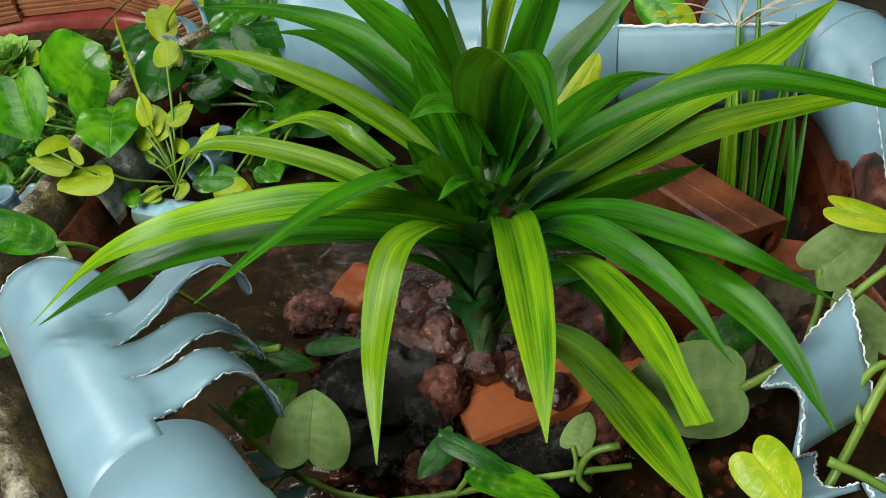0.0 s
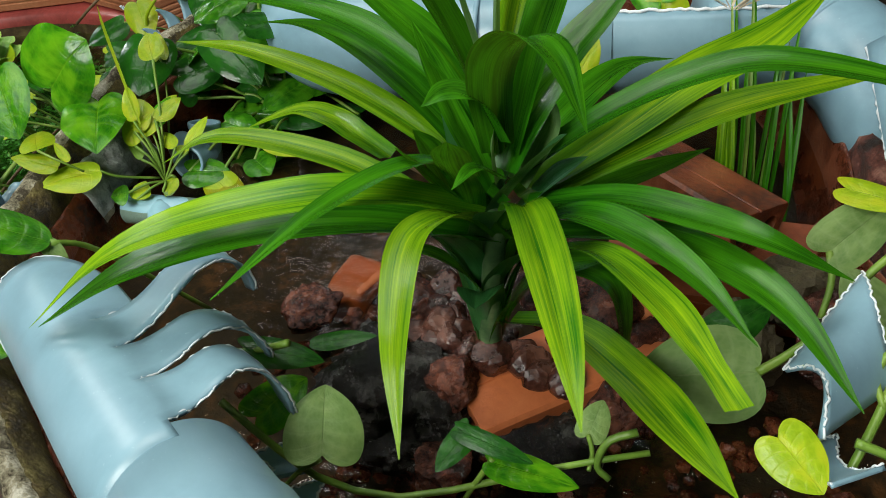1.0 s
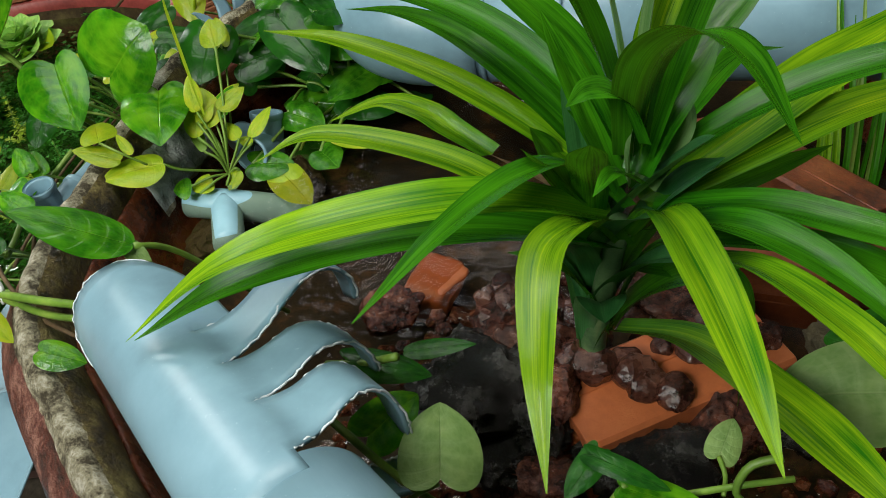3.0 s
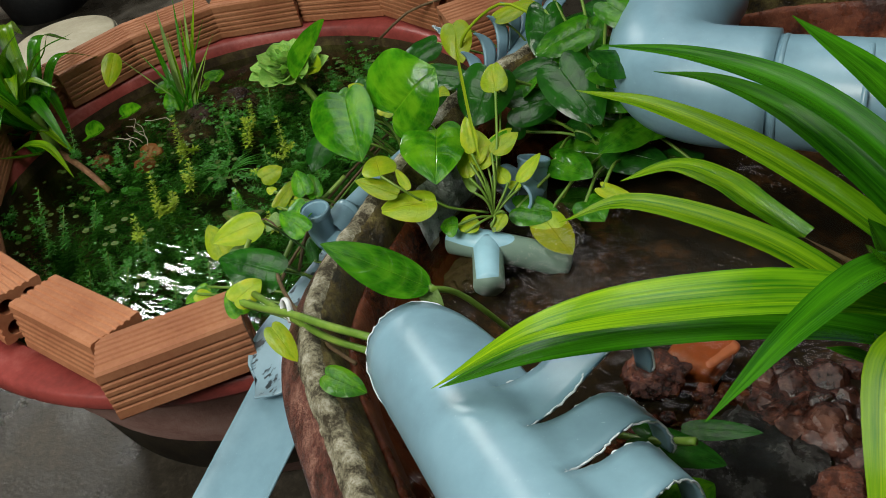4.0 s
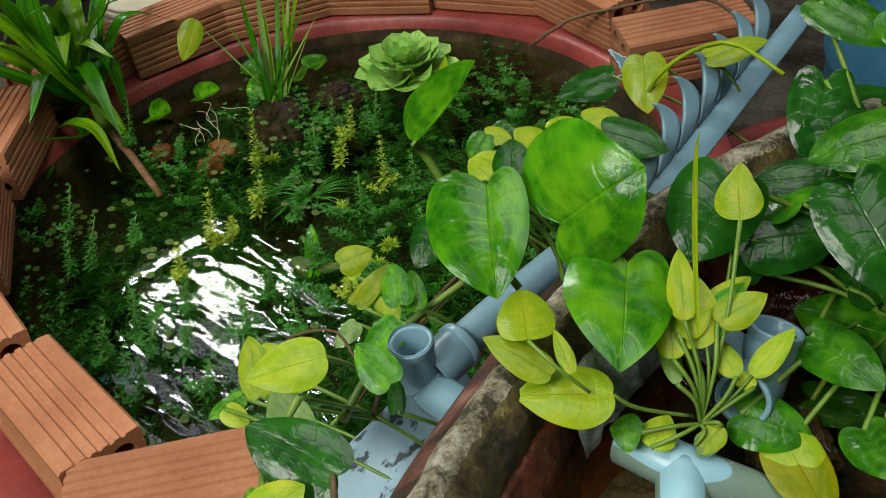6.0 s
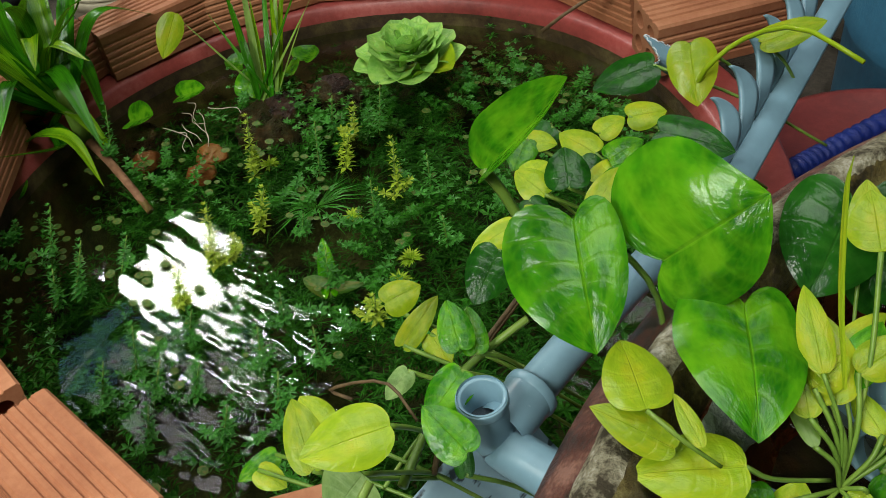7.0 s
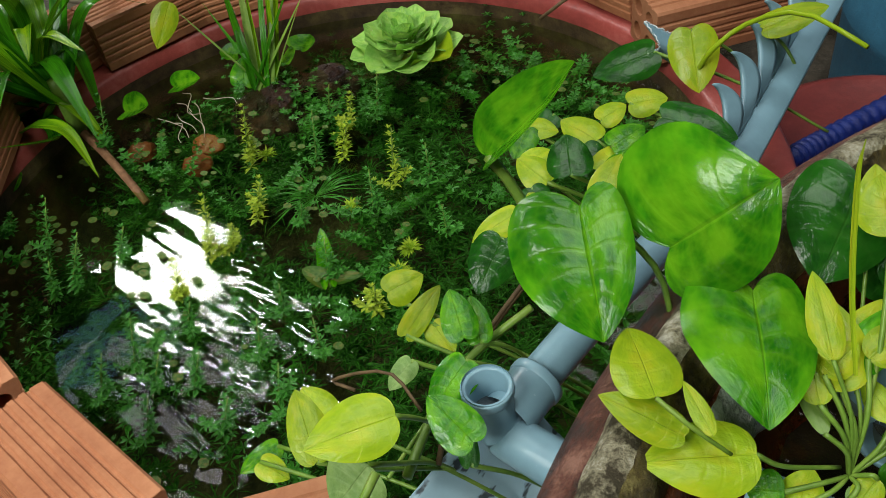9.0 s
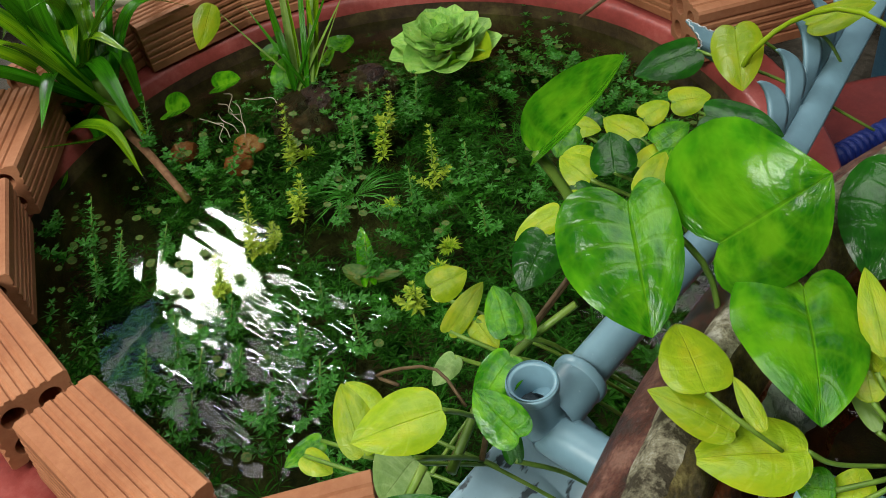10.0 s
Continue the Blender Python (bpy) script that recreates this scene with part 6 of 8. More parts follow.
def claw_pipe():
    """A pipe whose end is cut open and sawn into bent fingers."""
    R, off = 0.048, -0.016
    o, a, yv, zv = Vector((0.109, 0.664, 0.865)), Vector((0.797, -0.565, 0.212)), Vector((0.577, 0.816, 0.0)), Vector((-0.173, 0.122, 0.976))
    root = math.asin(-off / R)
    at = lambda x, y, z: o + a * x + yv * y + zv * z
    arc = lambda x, th: at(x, off + R * math.sin(th), R * (math.cos(th) - math.cos(root)))
    ob = thing("cut_pipe", at(0.1, 0, -2 * R), "pale blue plastic pipe with its end sawn into curled fingers", "pipe")
    t0, t1, mid = radians(-125), radians(70), radians(-28)
    end = lambda th: -0.185 + 0.085 * abs((th - mid) / radians(98)) ** 3
    spans = ((-0.046, 0.0), (0.0008, 0.0475), (0.0483, 0.099))
    cuts = [x0 + (x1 - x0) * i / 6 for x0, x1 in spans for i in range(7)]
    bm = bmesh.new()
    rows = []
    for i in range(25):
        th = t0 + (root - t0) * i / 24
        rows.append([bm.verts.new(arc(x, th)) for x in [end(th) + (-0.048 - end(th)) * j / 9 for j in range(10)] + cuts + [0.101, 0.118]])
    grid_faces(bm, rows)
    rows2 = [rows[-1][:10]]
    for i in range(1, 9):
        th = root + (t1 - root) * i / 8
        rows2.append([bm.verts.new(arc(x, th) + zv * 0.012 * (i / 8) ** 2) for x in [end(th) + (-0.048 - end(th)) * j / 9 for j in range(10)]])
    grid_faces(bm, rows2)
    profs = (((0, 0), (0.014, -0.004), (0.035, -0.001), (0.060, 0.007), (0.080, 0.009), (0.097, -0.002), (0.107, -0.020), (0.108, -0.042)),
             ((0, 0), (0.014, -0.006), (0.030, -0.007), (0.048, -0.007), (0.064, -0.014), (0.078, -0.030), (0.086, -0.050), (0.088, -0.068)),
             ((0, 0), (0.012, -0.006), (0.026, -0.008), (0.042, -0.008), (0.056, -0.015), (0.068, -0.033), (0.074, -0.058), (0.075, -0.083)))
    lines = [spline([(0.0, y, z) for y, z in prof], 30) for prof in profs]

    def finger(k, u, v):
        x0, x1 = spans[k]
        p, w = lines[k][min(30, round(u * 30))], x1 - x0
        lo, hi = x0 + 0.32 * w * u ** 0.8 * min(1.0, u * 4), x1 - 0.04 * w * u
        lo += 0.22 * w * max(0.0, (u - 0.6) / 0.4)
        return at(lo + (hi - lo) * v - 0.034 * u, p.y, p.z + 0.006 * (v - 0.5) * u)

    for k in range(3):
        last = rows[-1][10 + 7 * k:17 + 7 * k]
        grid_faces(bm, [last] + [[bm.verts.new(finger(k, i / 30, j / 6)) for j in range(7)] for i in range(1, 31)])
    solid(part("shell", bm, PVC, ob), 0.003)
    part("tube", lathe([(R - 0.003, 0.15), (R - 0.003, 0.0), (R - 0.0005, 0.0), (R + 0.0005, 0.06), (R + 0.0025, 0.066), (R + 0.0025, 0.30), (R - 0.001, 0.30), (R - 0.001, 0.15)], 64, along(at(0.103, off, -R * math.cos(root)), at(0.4, off, -R * math.cos(root)))), PVC, ob, "whole pipe with a socket joint")
    for k in range(3):
        for v in (0.0, 1.0):
            part("sawn_edge", edge_burr([finger(k, i / 12, v) - zv * 0.0015 for i in range(13)], k + 9 * v), PVC_EDGE, ob, "white frayed saw edge")
    part("sawn_edge", edge_burr([arc(end(t0 + (t1 - t0) * i / 16), t0 + (t1 - t0) * i / 16) for i in range(17)], 40, 0.0007), PVC_EDGE, ob, "white frayed saw edge")


def comb_pipe():
    """The far pipe whose side is cut into upright curved fingers."""
    ob = thing("cut_pipe", (-0.375, 1.45, 0.50), "blue-grey plastic pipe with a comb of curved cut fingers", "pipe")
    R = 0.036
    at = lambda y, th, r=R: Vector((-0.371 - 0.10 * (y - 1.45) + r * math.cos(th), y, 0.556 - 0.02 * (y - 1.45) + r * math.sin(th)))
    solid(part("shell", sheet(lambda u, v: at(1.28 + 0.50 * u, radians(90 - 48 * v)), 16, 12), PVC, ob), 0.003)
    for k in range(7):
        y0 = 1.613 - 0.054 * k + 0.003 * math.sin(k * 3.1)
        tall = (0.064, 0.064, 0.061, 0.064, 0.062, 0.058, 0.045)[k]

        def finger(u, v, y0=y0, tall=tall):
            w = 0.036 * (1 - u) ** 0.8 + 0.002
            p = at(y0 + 0.058 * math.sin(1.75 * u) - 0.010 * u * u + w * v, radians(88))
            return p + Vector((-0.004 * u - 0.024 * u * u + 0.010 * (v - 0.5) * math.sin(math.pi * u), 0, tall * u))

        fob = solid(part("finger", sheet(finger, 18, 5), PVC, ob), 0.004)
        for v in (0.0, 1.0):
            part("sawn_edge", edge_burr([finger(i / 10, v) for i in range(11)], 60 + k + 9 * v, 0.0033), PVC_EDGE, fob, "white sawn edge")


def fitting(points, r, mouths, label, socket=0.0):
    ob = thing("pipe_fitting", points[0][0], label, "pipe fitting")
    for k, line in enumerate(points):
        bm = tube(line, r, 24, 14, caps=not mouths)
        part("branch", bm, PVC if mouths else PVC_WET, ob)
    for p, d in mouths:
        d = Vector(d).normalized()
        p = Vector(p)
        part("collar", lathe([(r - 0.003, -0.03), (r - 0.003, 0.0), (r - 0.002, 0.0012), (r + 0.001, 0.0012), (r + 0.0012, 0.0), (r + 0.0012, -0.005), (r, -0.007)], 28, along(p, p + d)), PVC, ob, "open collar")
        # A dark disc closes the pipe mouth; its shade is put into the colour.
        part("bore", lathe([(0.0, -0.028), (r - 0.003, -0.028)], 20, along(p, p + d)), BORE_SHADE, ob, "dark inside")
    return ob


BORE_SHADE = rough_mat("painted_bore_shade", (0.02, 0.035, 0.045), (0.04, 0.065, 0.08), (0.07, 0.10, 0.12), 40, 120, 0.4)
claw_pipe()
comb_pipe()
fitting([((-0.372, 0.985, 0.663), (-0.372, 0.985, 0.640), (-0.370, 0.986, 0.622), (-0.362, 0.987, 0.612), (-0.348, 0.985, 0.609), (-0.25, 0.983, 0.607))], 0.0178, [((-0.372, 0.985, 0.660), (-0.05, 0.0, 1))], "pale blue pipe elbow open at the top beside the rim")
fitting([((-0.364, 1.007, 0.621), (-0.363, 1.035, 0.621), (-0.360, 1.105, 0.620), (-0.352, 1.26, 0.61))], 0.0160, [((-0.352, 1.26, 0.61), (0.1, 1, 0.0))], "thin pale blue pipe along the rim")
fitting([((-0.365, 0.993, 0.619), (-0.363, 1.030, 0.621))], 0.0205, [((-0.363, 1.031, 0.621), (0.03, 1, 0.0))], "pale blue pipe socket beside the elbow")
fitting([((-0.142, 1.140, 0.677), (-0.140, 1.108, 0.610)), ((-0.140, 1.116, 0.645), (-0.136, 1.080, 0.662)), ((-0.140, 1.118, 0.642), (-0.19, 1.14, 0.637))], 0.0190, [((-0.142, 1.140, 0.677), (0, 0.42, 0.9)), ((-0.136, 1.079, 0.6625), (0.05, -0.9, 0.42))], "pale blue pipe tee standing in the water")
fitting([((-0.196, 1.020, 0.632), (-0.150, 1.022, 0.634), (-0.106, 1.040, 0.618), (-0.07, 1.060, 0.596)), ((-0.150, 1.022, 0.634), (-0.118, 0.966, 0.630))], 0.0180, [], "pale blue pipe tee at the water surface")


def gutter():
    ob = thing("plastic_gutter", (-0.40, 0.85, 0.49), "wet blue plastic gutter between the tubs", "gutter")

    def upper(u, v):
        c = Vector((-0.345, 1.04, 0.560)).lerp(Vector((-0.386, 0.805, 0.506)), u)
        k = 0.058 if u < 0.7 else 0.058 * math.sqrt(max(0.03, 1 - ((u - 0.7) / 0.3) ** 2))
        side = 2 * v - 1
        return c + Vector((k * side, -0.012 * side, (0.035 - 0.030 * u) * (side * side - 0.6)))

    def lower(u, v):
        c = Vector((-0.355, 0.830, 0.497)).lerp(Vector((-0.352, 0.600, 0.415)), u)
        th = radians(-172 + 164 * v)
        return c + Vector((0.054 * math.cos(th), -0.012 * math.cos(th), 0.012 * (math.sin(th) + 0.6)))

    solid(part("trough", sheet(upper, 16, 20), PVC_SPOT, ob, "wet upper trough with dark specks"), 0.003)
    solid(part("spout", sheet(lower, 14, 14), PVC, ob, "smooth lower spout"), 0.003)
    part("sawn_edge", edge_burr([lower(0, i / 8) + Vector((0, 0, 0.001)) for i in range(9)], 5, 0.0012), PVC_EDGE, ob)


def spot_mat():
    m = pvc_mat("pvc_specked", (0.26, 0.40, 0.48), 0.5)
    nt = m.node_tree
    b = nt.nodes["Principled BSDF"]
    old = b.inputs["Base Color"].links[0].from_socket
    n = noise_tex(nt, 75, 3, 0.6, stretch=(1, 0.5, 1))
    r = ramp(nt, [(0.56, (0, 0, 0)), (0.62, (1, 1, 1))])
    nt.links.new(n.outputs[0], r.inputs[0])
    nt.links.new(mix_rgb(nt, old, (0.03, 0.045, 0.055), r.outputs[0]), b.inputs["Base Color"])
    b.inputs["Roughness"].default_value = 0.15
    return m


PVC_SPOT = spot_mat()
gutter()


def main_pipe():
    """The thick pipe that lies across the back of the clay tub."""
    ob = thing("large_pipe", (0.3, 1.25, 0.69), "large pale blue drain pipe lying across the clay tub", "pipe")
    R = 0.060
    part("tube", hollow_pipe((0.10, 1.228, 0.755), (0.345, 1.255, 0.755), R), PVC, ob)
    for x in (0.118, 0.20):
        part("band", lathe([(R, -0.003), (R + 0.0015, -0.002), (R + 0.0015, 0.002), (R, 0.003)], 48, along((x, 1.229, 0.755), (x + 0.3, 1.262, 0.755))), PVC, ob, "joint ring")
    part("bend", tube(((0.11, 1.229, 0.755), (0.03, 1.222, 0.757), (-0.012, 1.245, 0.762), (-0.03, 1.31, 0.77), (-0.03, 1.40, 0.775)), R + 0.006, 40, 22), PVC, ob, "swept elbow")
    cut = lambda u, v: Vector((0.335 + 0.20 * u, 1.258 + 0.03 * u, 0.755)) + (R + 0.001) * Vector((0, math.cos(radians(-236 + 226 * v)), math.sin(radians(-236 + 226 * v))))
    solid(part("half_shell", sheet(cut, 12, 20), PVC, ob, "half of the pipe cut away"), 0.003)
    part("sawn_edge", edge_burr([cut(i / 8, 0.0) for i in range(9)], 77, 0.002), PVC_EDGE, ob, "white sawn edge")
    part("elbow", tube(((0.442, 1.295, 0.738), (0.518, 1.322, 0.730), (0.573, 1.314, 0.728), (0.612, 1.266, 0.722), (0.642, 1.203, 0.704), (0.673, 1.151, 0.683)), R + 0.002, 40, 26), PVC, ob, "wide elbow")
    part("band", lathe([(R + 0.001, -0.003), (R + 0.005, -0.002), (R + 0.005, 0.002), (R + 0.001, 0.003)], 48, along((0.576, 1.313, 0.726), (0.591, 1.296, 0.724))), PVC, ob, "joint ring")
    solid(part("finger", sheet(lambda u, v: Vector((0.600, 1.228, 0.778)).lerp(Vector((0.617, 1.086, 0.747)), u) + Vector((0.10 * v, 0.03 * v, 0.02 * math.sin(3 * v))), 10, 8), PVC, ob), 0.003)
    part("sawn_edge", edge_burr([Vector((0.600, 1.228, 0.778)).lerp(Vector((0.617, 1.086, 0.747)), i / 8) for i in range(9)], 79, 0.002), PVC_EDGE, ob, "white sawn edge")


main_pipe()


def offcut(a, b, c, d, bulge, label):
    """A bent piece of pipe wall between four corners."""
    a, b, c, d = (Vector(p) for p in (a, b, c, d))
    nrm = (b - a).cross(d - a).normalized()

    def fn(u, v):
        p = a.lerp(b, u).lerp(d.lerp(c, u), v)
        return p + nrm * bulge * 4 * v * (1 - v) + (c - d).normalized() * 0.012 * math.sin(math.pi * v) * (0.5 - u) * 2

    ob = tagged(solid(part("pipe_offcut", sheet(fn, 12, 14), PVC), 0.003), label, "pipe piece", "sawn pipe offcuts")
    for k, (u0, u1, v0, v1) in enumerate(((0, 0, 0, 1), (1, 1, 0, 1), (0, 1, 0, 0))):
        part("sawn_edge", edge_burr([fn(u0 + (u1 - u0) * i / 8, v0 + (v1 - v0) * i / 8) for i in range(9)], 90 + k, 0.0008), PVC_EDGE, ob, "white frayed saw edge")


P_A, P_B, P_C, P_D = (0.519, 0.742, 0.847), (0.567, 0.839, 0.841), (0.585, 0.758, 0.826), (0.540, 0.698, 0.845)
offcut(P_A, P_B, P_C, P_D, -0.018, "curved pale blue pipe offcut with frayed edges")
offcut((0.528, 0.702, 0.824), (0.556, 0.732, 0.806), (0.576, 0.702, 0.825), (0.544, 0.673, 0.841), 0.008, "flat pale blue pipe offcut among stones")
offcut((0.579, 0.704, 0.826), (0.611, 0.737, 0.801), (0.616, 0.687, 0.822), (0.581, 0.670, 0.851), 0.008, "pale blue pipe offcut beside a vine")
offcut((0.167, 0.674, 0.744), (0.193, 0.703, 0.731), (0.209, 0.679, 0.730), (0.187, 0.656, 0.747), 0.006, "pale blue pipe scrap under the leaves")
offcut((0.196, 0.651, 0.737), (0.222, 0.679, 0.724), (0.244, 0.655, 0.735), (0.215, 0.637, 0.745), 0.006, "pale blue pipe scrap under the leaves")

offcut((-0.533, 1.523, 0.611), (-0.488, 1.558, 0.574), (-0.490, 1.548, 0.539), (-0.523, 1.523, 0.574), -0.010, "curved blue-grey pipe offcut between the leaves")

# ---- bricks and stones in the clay tub ----
WET = "wet orange clay brick lying among lava stones"
u1 = lay_brick((0.460, 0.889), (0.314, 0.771), 0.675, 0, WET, False, BRICK_WET)
u1["group"] = "bricks in the clay tub"
for a, b, z, tilt, flip, mt in (((0.388, 1.166), (0.539, 1.053), 0.715, -18, False, BRICK_SOAK), (((0.409, 0.985)), ((0.538, 0.984)), 0.682, 0, True, BRICK_DARK)):
    ub = lay_brick(a, b, z, tilt, WET, flip, mt)
    ub["group"] = "bricks in the clay tub"
stone((0.122, 0.950, 0.624), 0.042, 77, BRICK_WET, "brick_chip", "broken orange brick just under the water", (1.2, 1, 0.4), rough=0.1)

STONES = (((0.208, 0.815, 0.668), 0.056, 0, 1), ((0.259, 0.792, 0.660), 0.030, 0, 2), ((0.275, 0.811, 0.682), 0.026, 1, 3), ((0.362, 0.927, 0.668), 0.052, 1, 4), ((0.221, 0.884, 0.675), 0.034, 1, 5), ((0.100, 0.900, 0.640), 0.030, 1, 6), ((0.208, 0.769, 0.650), 0.030, 1, 7), ((0.244, 0.760, 0.650), 0.034, 0, 8), ((0.341, 0.779, 0.645), 0.036, 0, 9), ((0.376, 0.797, 0.645), 0.034, 0, 10), ((0.408, 0.830, 0.645), 0.034, 1, 11), ((0.420, 0.903, 0.655), 0.036, 1, 12), ((0.462, 0.858, 0.650), 0.034, 0, 13), ((0.279, 0.749, 0.645), 0.032, 1, 14), ((0.507, 0.915, 0.665), 0.040, 2, 15), ((0.554, 0.968, 0.680), 0.040, 2, 16), ((0.579, 0.920, 0.680), 0.035, 1, 17), ((-0.165, 1.00, 0.60), 0.03, 2, 31), ((-0.10, 1.10, 0.60), 0.04, 2, 32))
PEBBLES = (((0.227, 0.893, 0.690), 0.019, 1, 40), ((0.243, 0.916, 0.690), 0.018, 1, 41), ((0.262, 0.896, 0.690), 0.017, 1, 42), ((0.252, 0.866, 0.690), 0.019, 1, 43), ((0.269, 0.868, 0.685), 0.018, 1, 44), ((0.263, 0.849, 0.690), 0.016, 1, 45), ((0.283, 0.847, 0.688), 0.017, 1, 46), ((0.289, 0.878, 0.688), 0.015, 1, 47), ((0.280, 0.898, 0.690), 0.014, 1, 48), ((0.240, 0.884, 0.692), 0.014, 1, 49), ((0.304, 0.841, 0.688), 0.020, 1, 50), ((0.326, 0.851, 0.688), 0.014, 0, 51), ((0.335, 0.842, 0.686), 0.017, 0, 52), ((0.346, 0.833, 0.684), 0.017, 0, 53), ((0.366, 0.832, 0.684), 0.016, 0, 54), ((0.374, 0.829, 0.683), 0.012, 1, 55), ((0.263, 0.876, 0.694), 0.012, 1, 56), ((0.277, 0.883, 0.690), 0.013, 1, 57), ((0.248, 0.850, 0.680), 0.018, 1, 58), ((0.233, 0.856, 0.685), 0.016, 1, 59), ((0.238, 0.845, 0.684), 0.009, 1, 60), ((0.287, 0.894, 0.684), 0.011, 1, 61), ((0.274, 0.888, 0.684), 0.009, 1, 62), ((0.208, 0.918, 0.684), 0.012, 1, 63), ((0.234, 0.915, 0.684), 0.012, 1, 64), ((0.227, 0.887, 0.684), 0.009, 1, 65), ((0.264, 0.880, 0.684), 0.011, 1, 66), ((0.222, 0.899, 0.684), 0.009, 1, 67), ((0.223, 0.914, 0.684), 0.009, 1, 68), ((0.303, 0.853, 0.684), 0.009, 1, 69), ((0.197, 0.902, 0.684), 0.011, 1, 70), ((0.261, 0.936, 0.684), 0.011, 1, 71), ((0.206, 0.872, 0.684), 0.011, 1, 72), ((0.287, 0.917, 0.684), 0.012, 1, 73), ((0.295, 0.854, 0.684), 0.008, 1, 74), ((0.262, 0.841, 0.684), 0.010, 1, 75), ((0.279, 0.886, 0.684), 0.012, 1, 76), ((0.234, 0.929, 0.684), 0.008, 1, 77), ((0.343, 0.919, 0.690), 0.012, 1, 78), ((0.380, 0.878, 0.690), 0.010, 1, 79), ((0.380, 0.879, 0.690), 0.012, 1, 80), ((0.393, 0.881, 0.690), 0.008, 1, 81), ((0.351, 0.942, 0.690), 0.010, 1, 82), ((0.374, 0.945, 0.690), 0.009, 1, 83), ((0.356, 0.923, 0.690), 0.011, 1, 84), ((0.363, 0.889, 0.690), 0.010, 1, 85), ((0.379, 0.868, 0.690), 0.012, 1, 86), ((0.355, 0.870, 0.690), 0.009, 1, 87), ((0.345, 0.908, 0.690), 0.010, 1, 88), ((0.388, 0.919, 0.690), 0.008, 1, 89), ((0.378, 0.941, 0.690), 0.010, 1, 90), ((0.385, 0.905, 0.690), 0.010, 1, 91))
for row in (STONES, PEBBLES):
    for at, size, kind, seed in row:
        name, lab, mt = (("stone", "wet black pitted stone in the clay tub", BLACKROCK), ("stone", "wet dark red lava stone in the clay tub", LAVA), ("stone", "mossy brown stone in the clay tub", MOSSROCK))[kind]
        if size <= 0.022:
            lab, mt = "small wet brown broken stone in the clay tub", PEBBLE
        stone(at, size * 1.12, seed, mt, name, lab, group="stones in the clay tub", detail=4 if size > 0.022 else 3, smooth=False, rough=(0.9, 0.45, 0.6)[kind] if size > 0.022 else 0.18)


def scree():
    """Loose small lava gravel between the stones."""
    bm = bmesh.new()
    rnd = random.Random(4)
    for k in range(420):
        g = bmesh.ops.create_icosphere(bm, subdivisions=1, radius=rnd.uniform(0.004, 0.011))
        ang, d = rnd.uniform(0, 6.28), rnd.random() ** 0.6
        at = Vector((0.34 + 0.27 * d * math.cos(ang), 0.80 + 0.15 * d * math.sin(ang), 0.632 + rnd.uniform(0, 0.012)))
        for v in g["verts"]:
            v.co = Vector((v.co.x, v.co.y * rnd.uniform(0.7, 1.2), v.co.z * rnd.uniform(0.6, 1))) + at
    tagged(part("lava_gravel", bm, LAVA, smooth=False), "loose wet red lava gravel", "gravel", kind="stuff")


scree()

# ---- pond plants ----
LETTUCE = leaf_mat("water_lettuce_leaf", (0.17, 0.42, 0.06), (0.32, 0.62, 0.10), (0.50, 0.70, 0.26), (0.46, 0.55, 0.06), "heart", 0.15, 0.5)
WEED = leaf_mat("weed_leaf", (0.02, 0.15, 0.02), (0.09, 0.35, 0.04), (0.08, 0.26, 0.04), None, "heart", 0.0, 0.3)
WEED_LIME = leaf_mat("yellow_weed_leaf", (0.20, 0.36, 0.015), (0.46, 0.58, 0.03), (0.4, 0.5, 0.08), None, "heart", 0.0, 0.4)
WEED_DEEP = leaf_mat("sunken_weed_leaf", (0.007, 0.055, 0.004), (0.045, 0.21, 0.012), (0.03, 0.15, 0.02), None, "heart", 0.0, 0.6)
FLOAT = leaf_mat("floating_leaf", (0.035, 0.10, 0.012), (0.09, 0.17, 0.025), (0.12, 0.2, 0.04), (0.16, 0.10, 0.02), "heart", 0.4, 0.5)


def leaflet(bm, uvl, p, d, up, size, w):
    """A small pointed leaf of four triangles."""
    s = d.cross(up).normalized() * size * w
    pts = [p, p + d * size * 0.5 + s + up * size * 0.06, p + d * size - up * size * 0.1, p + d * size * 0.5 - s + up * size * 0.06]
    v = [bm.verts.new(q) for q in pts]
    f = bm.faces.new(v)
    for lp, c in zip(f.loops, ((0.5, 0), (1, 0.5), (0.5, 1), (0, 0.5))):
        lp[uvl].uv = c


def whorls(bm, uvl, foot, tip, n, size, rnd, leaves=6, w=0.2, lift=0.5):
    foot, tip = Vector(foot), Vector(tip)
    axis = (tip - foot).normalized()
    for i in range(n):
        s = (i + 1) / n
        p = foot.lerp(tip, s) + Vector((math.sin(4 * s), math.cos(3 * s), 0)) * 0.003
        a0 = rnd.uniform(0, 6.28)
        k = size * (1.0 - 0.45 * s ** 3) * rnd.uniform(0.8, 1.15)
        rise = lift * (0.4 + 1.4 * s ** 4)
        for j in range(leaves):
            a = a0 + 6.2832 * j / leaves + rnd.uniform(-0.2, 0.2)
            d = (Vector((math.cos(a), math.sin(a), 0)) + axis * rise).normalized()
            leaflet(bm, uvl, p, d, axis, k, w)


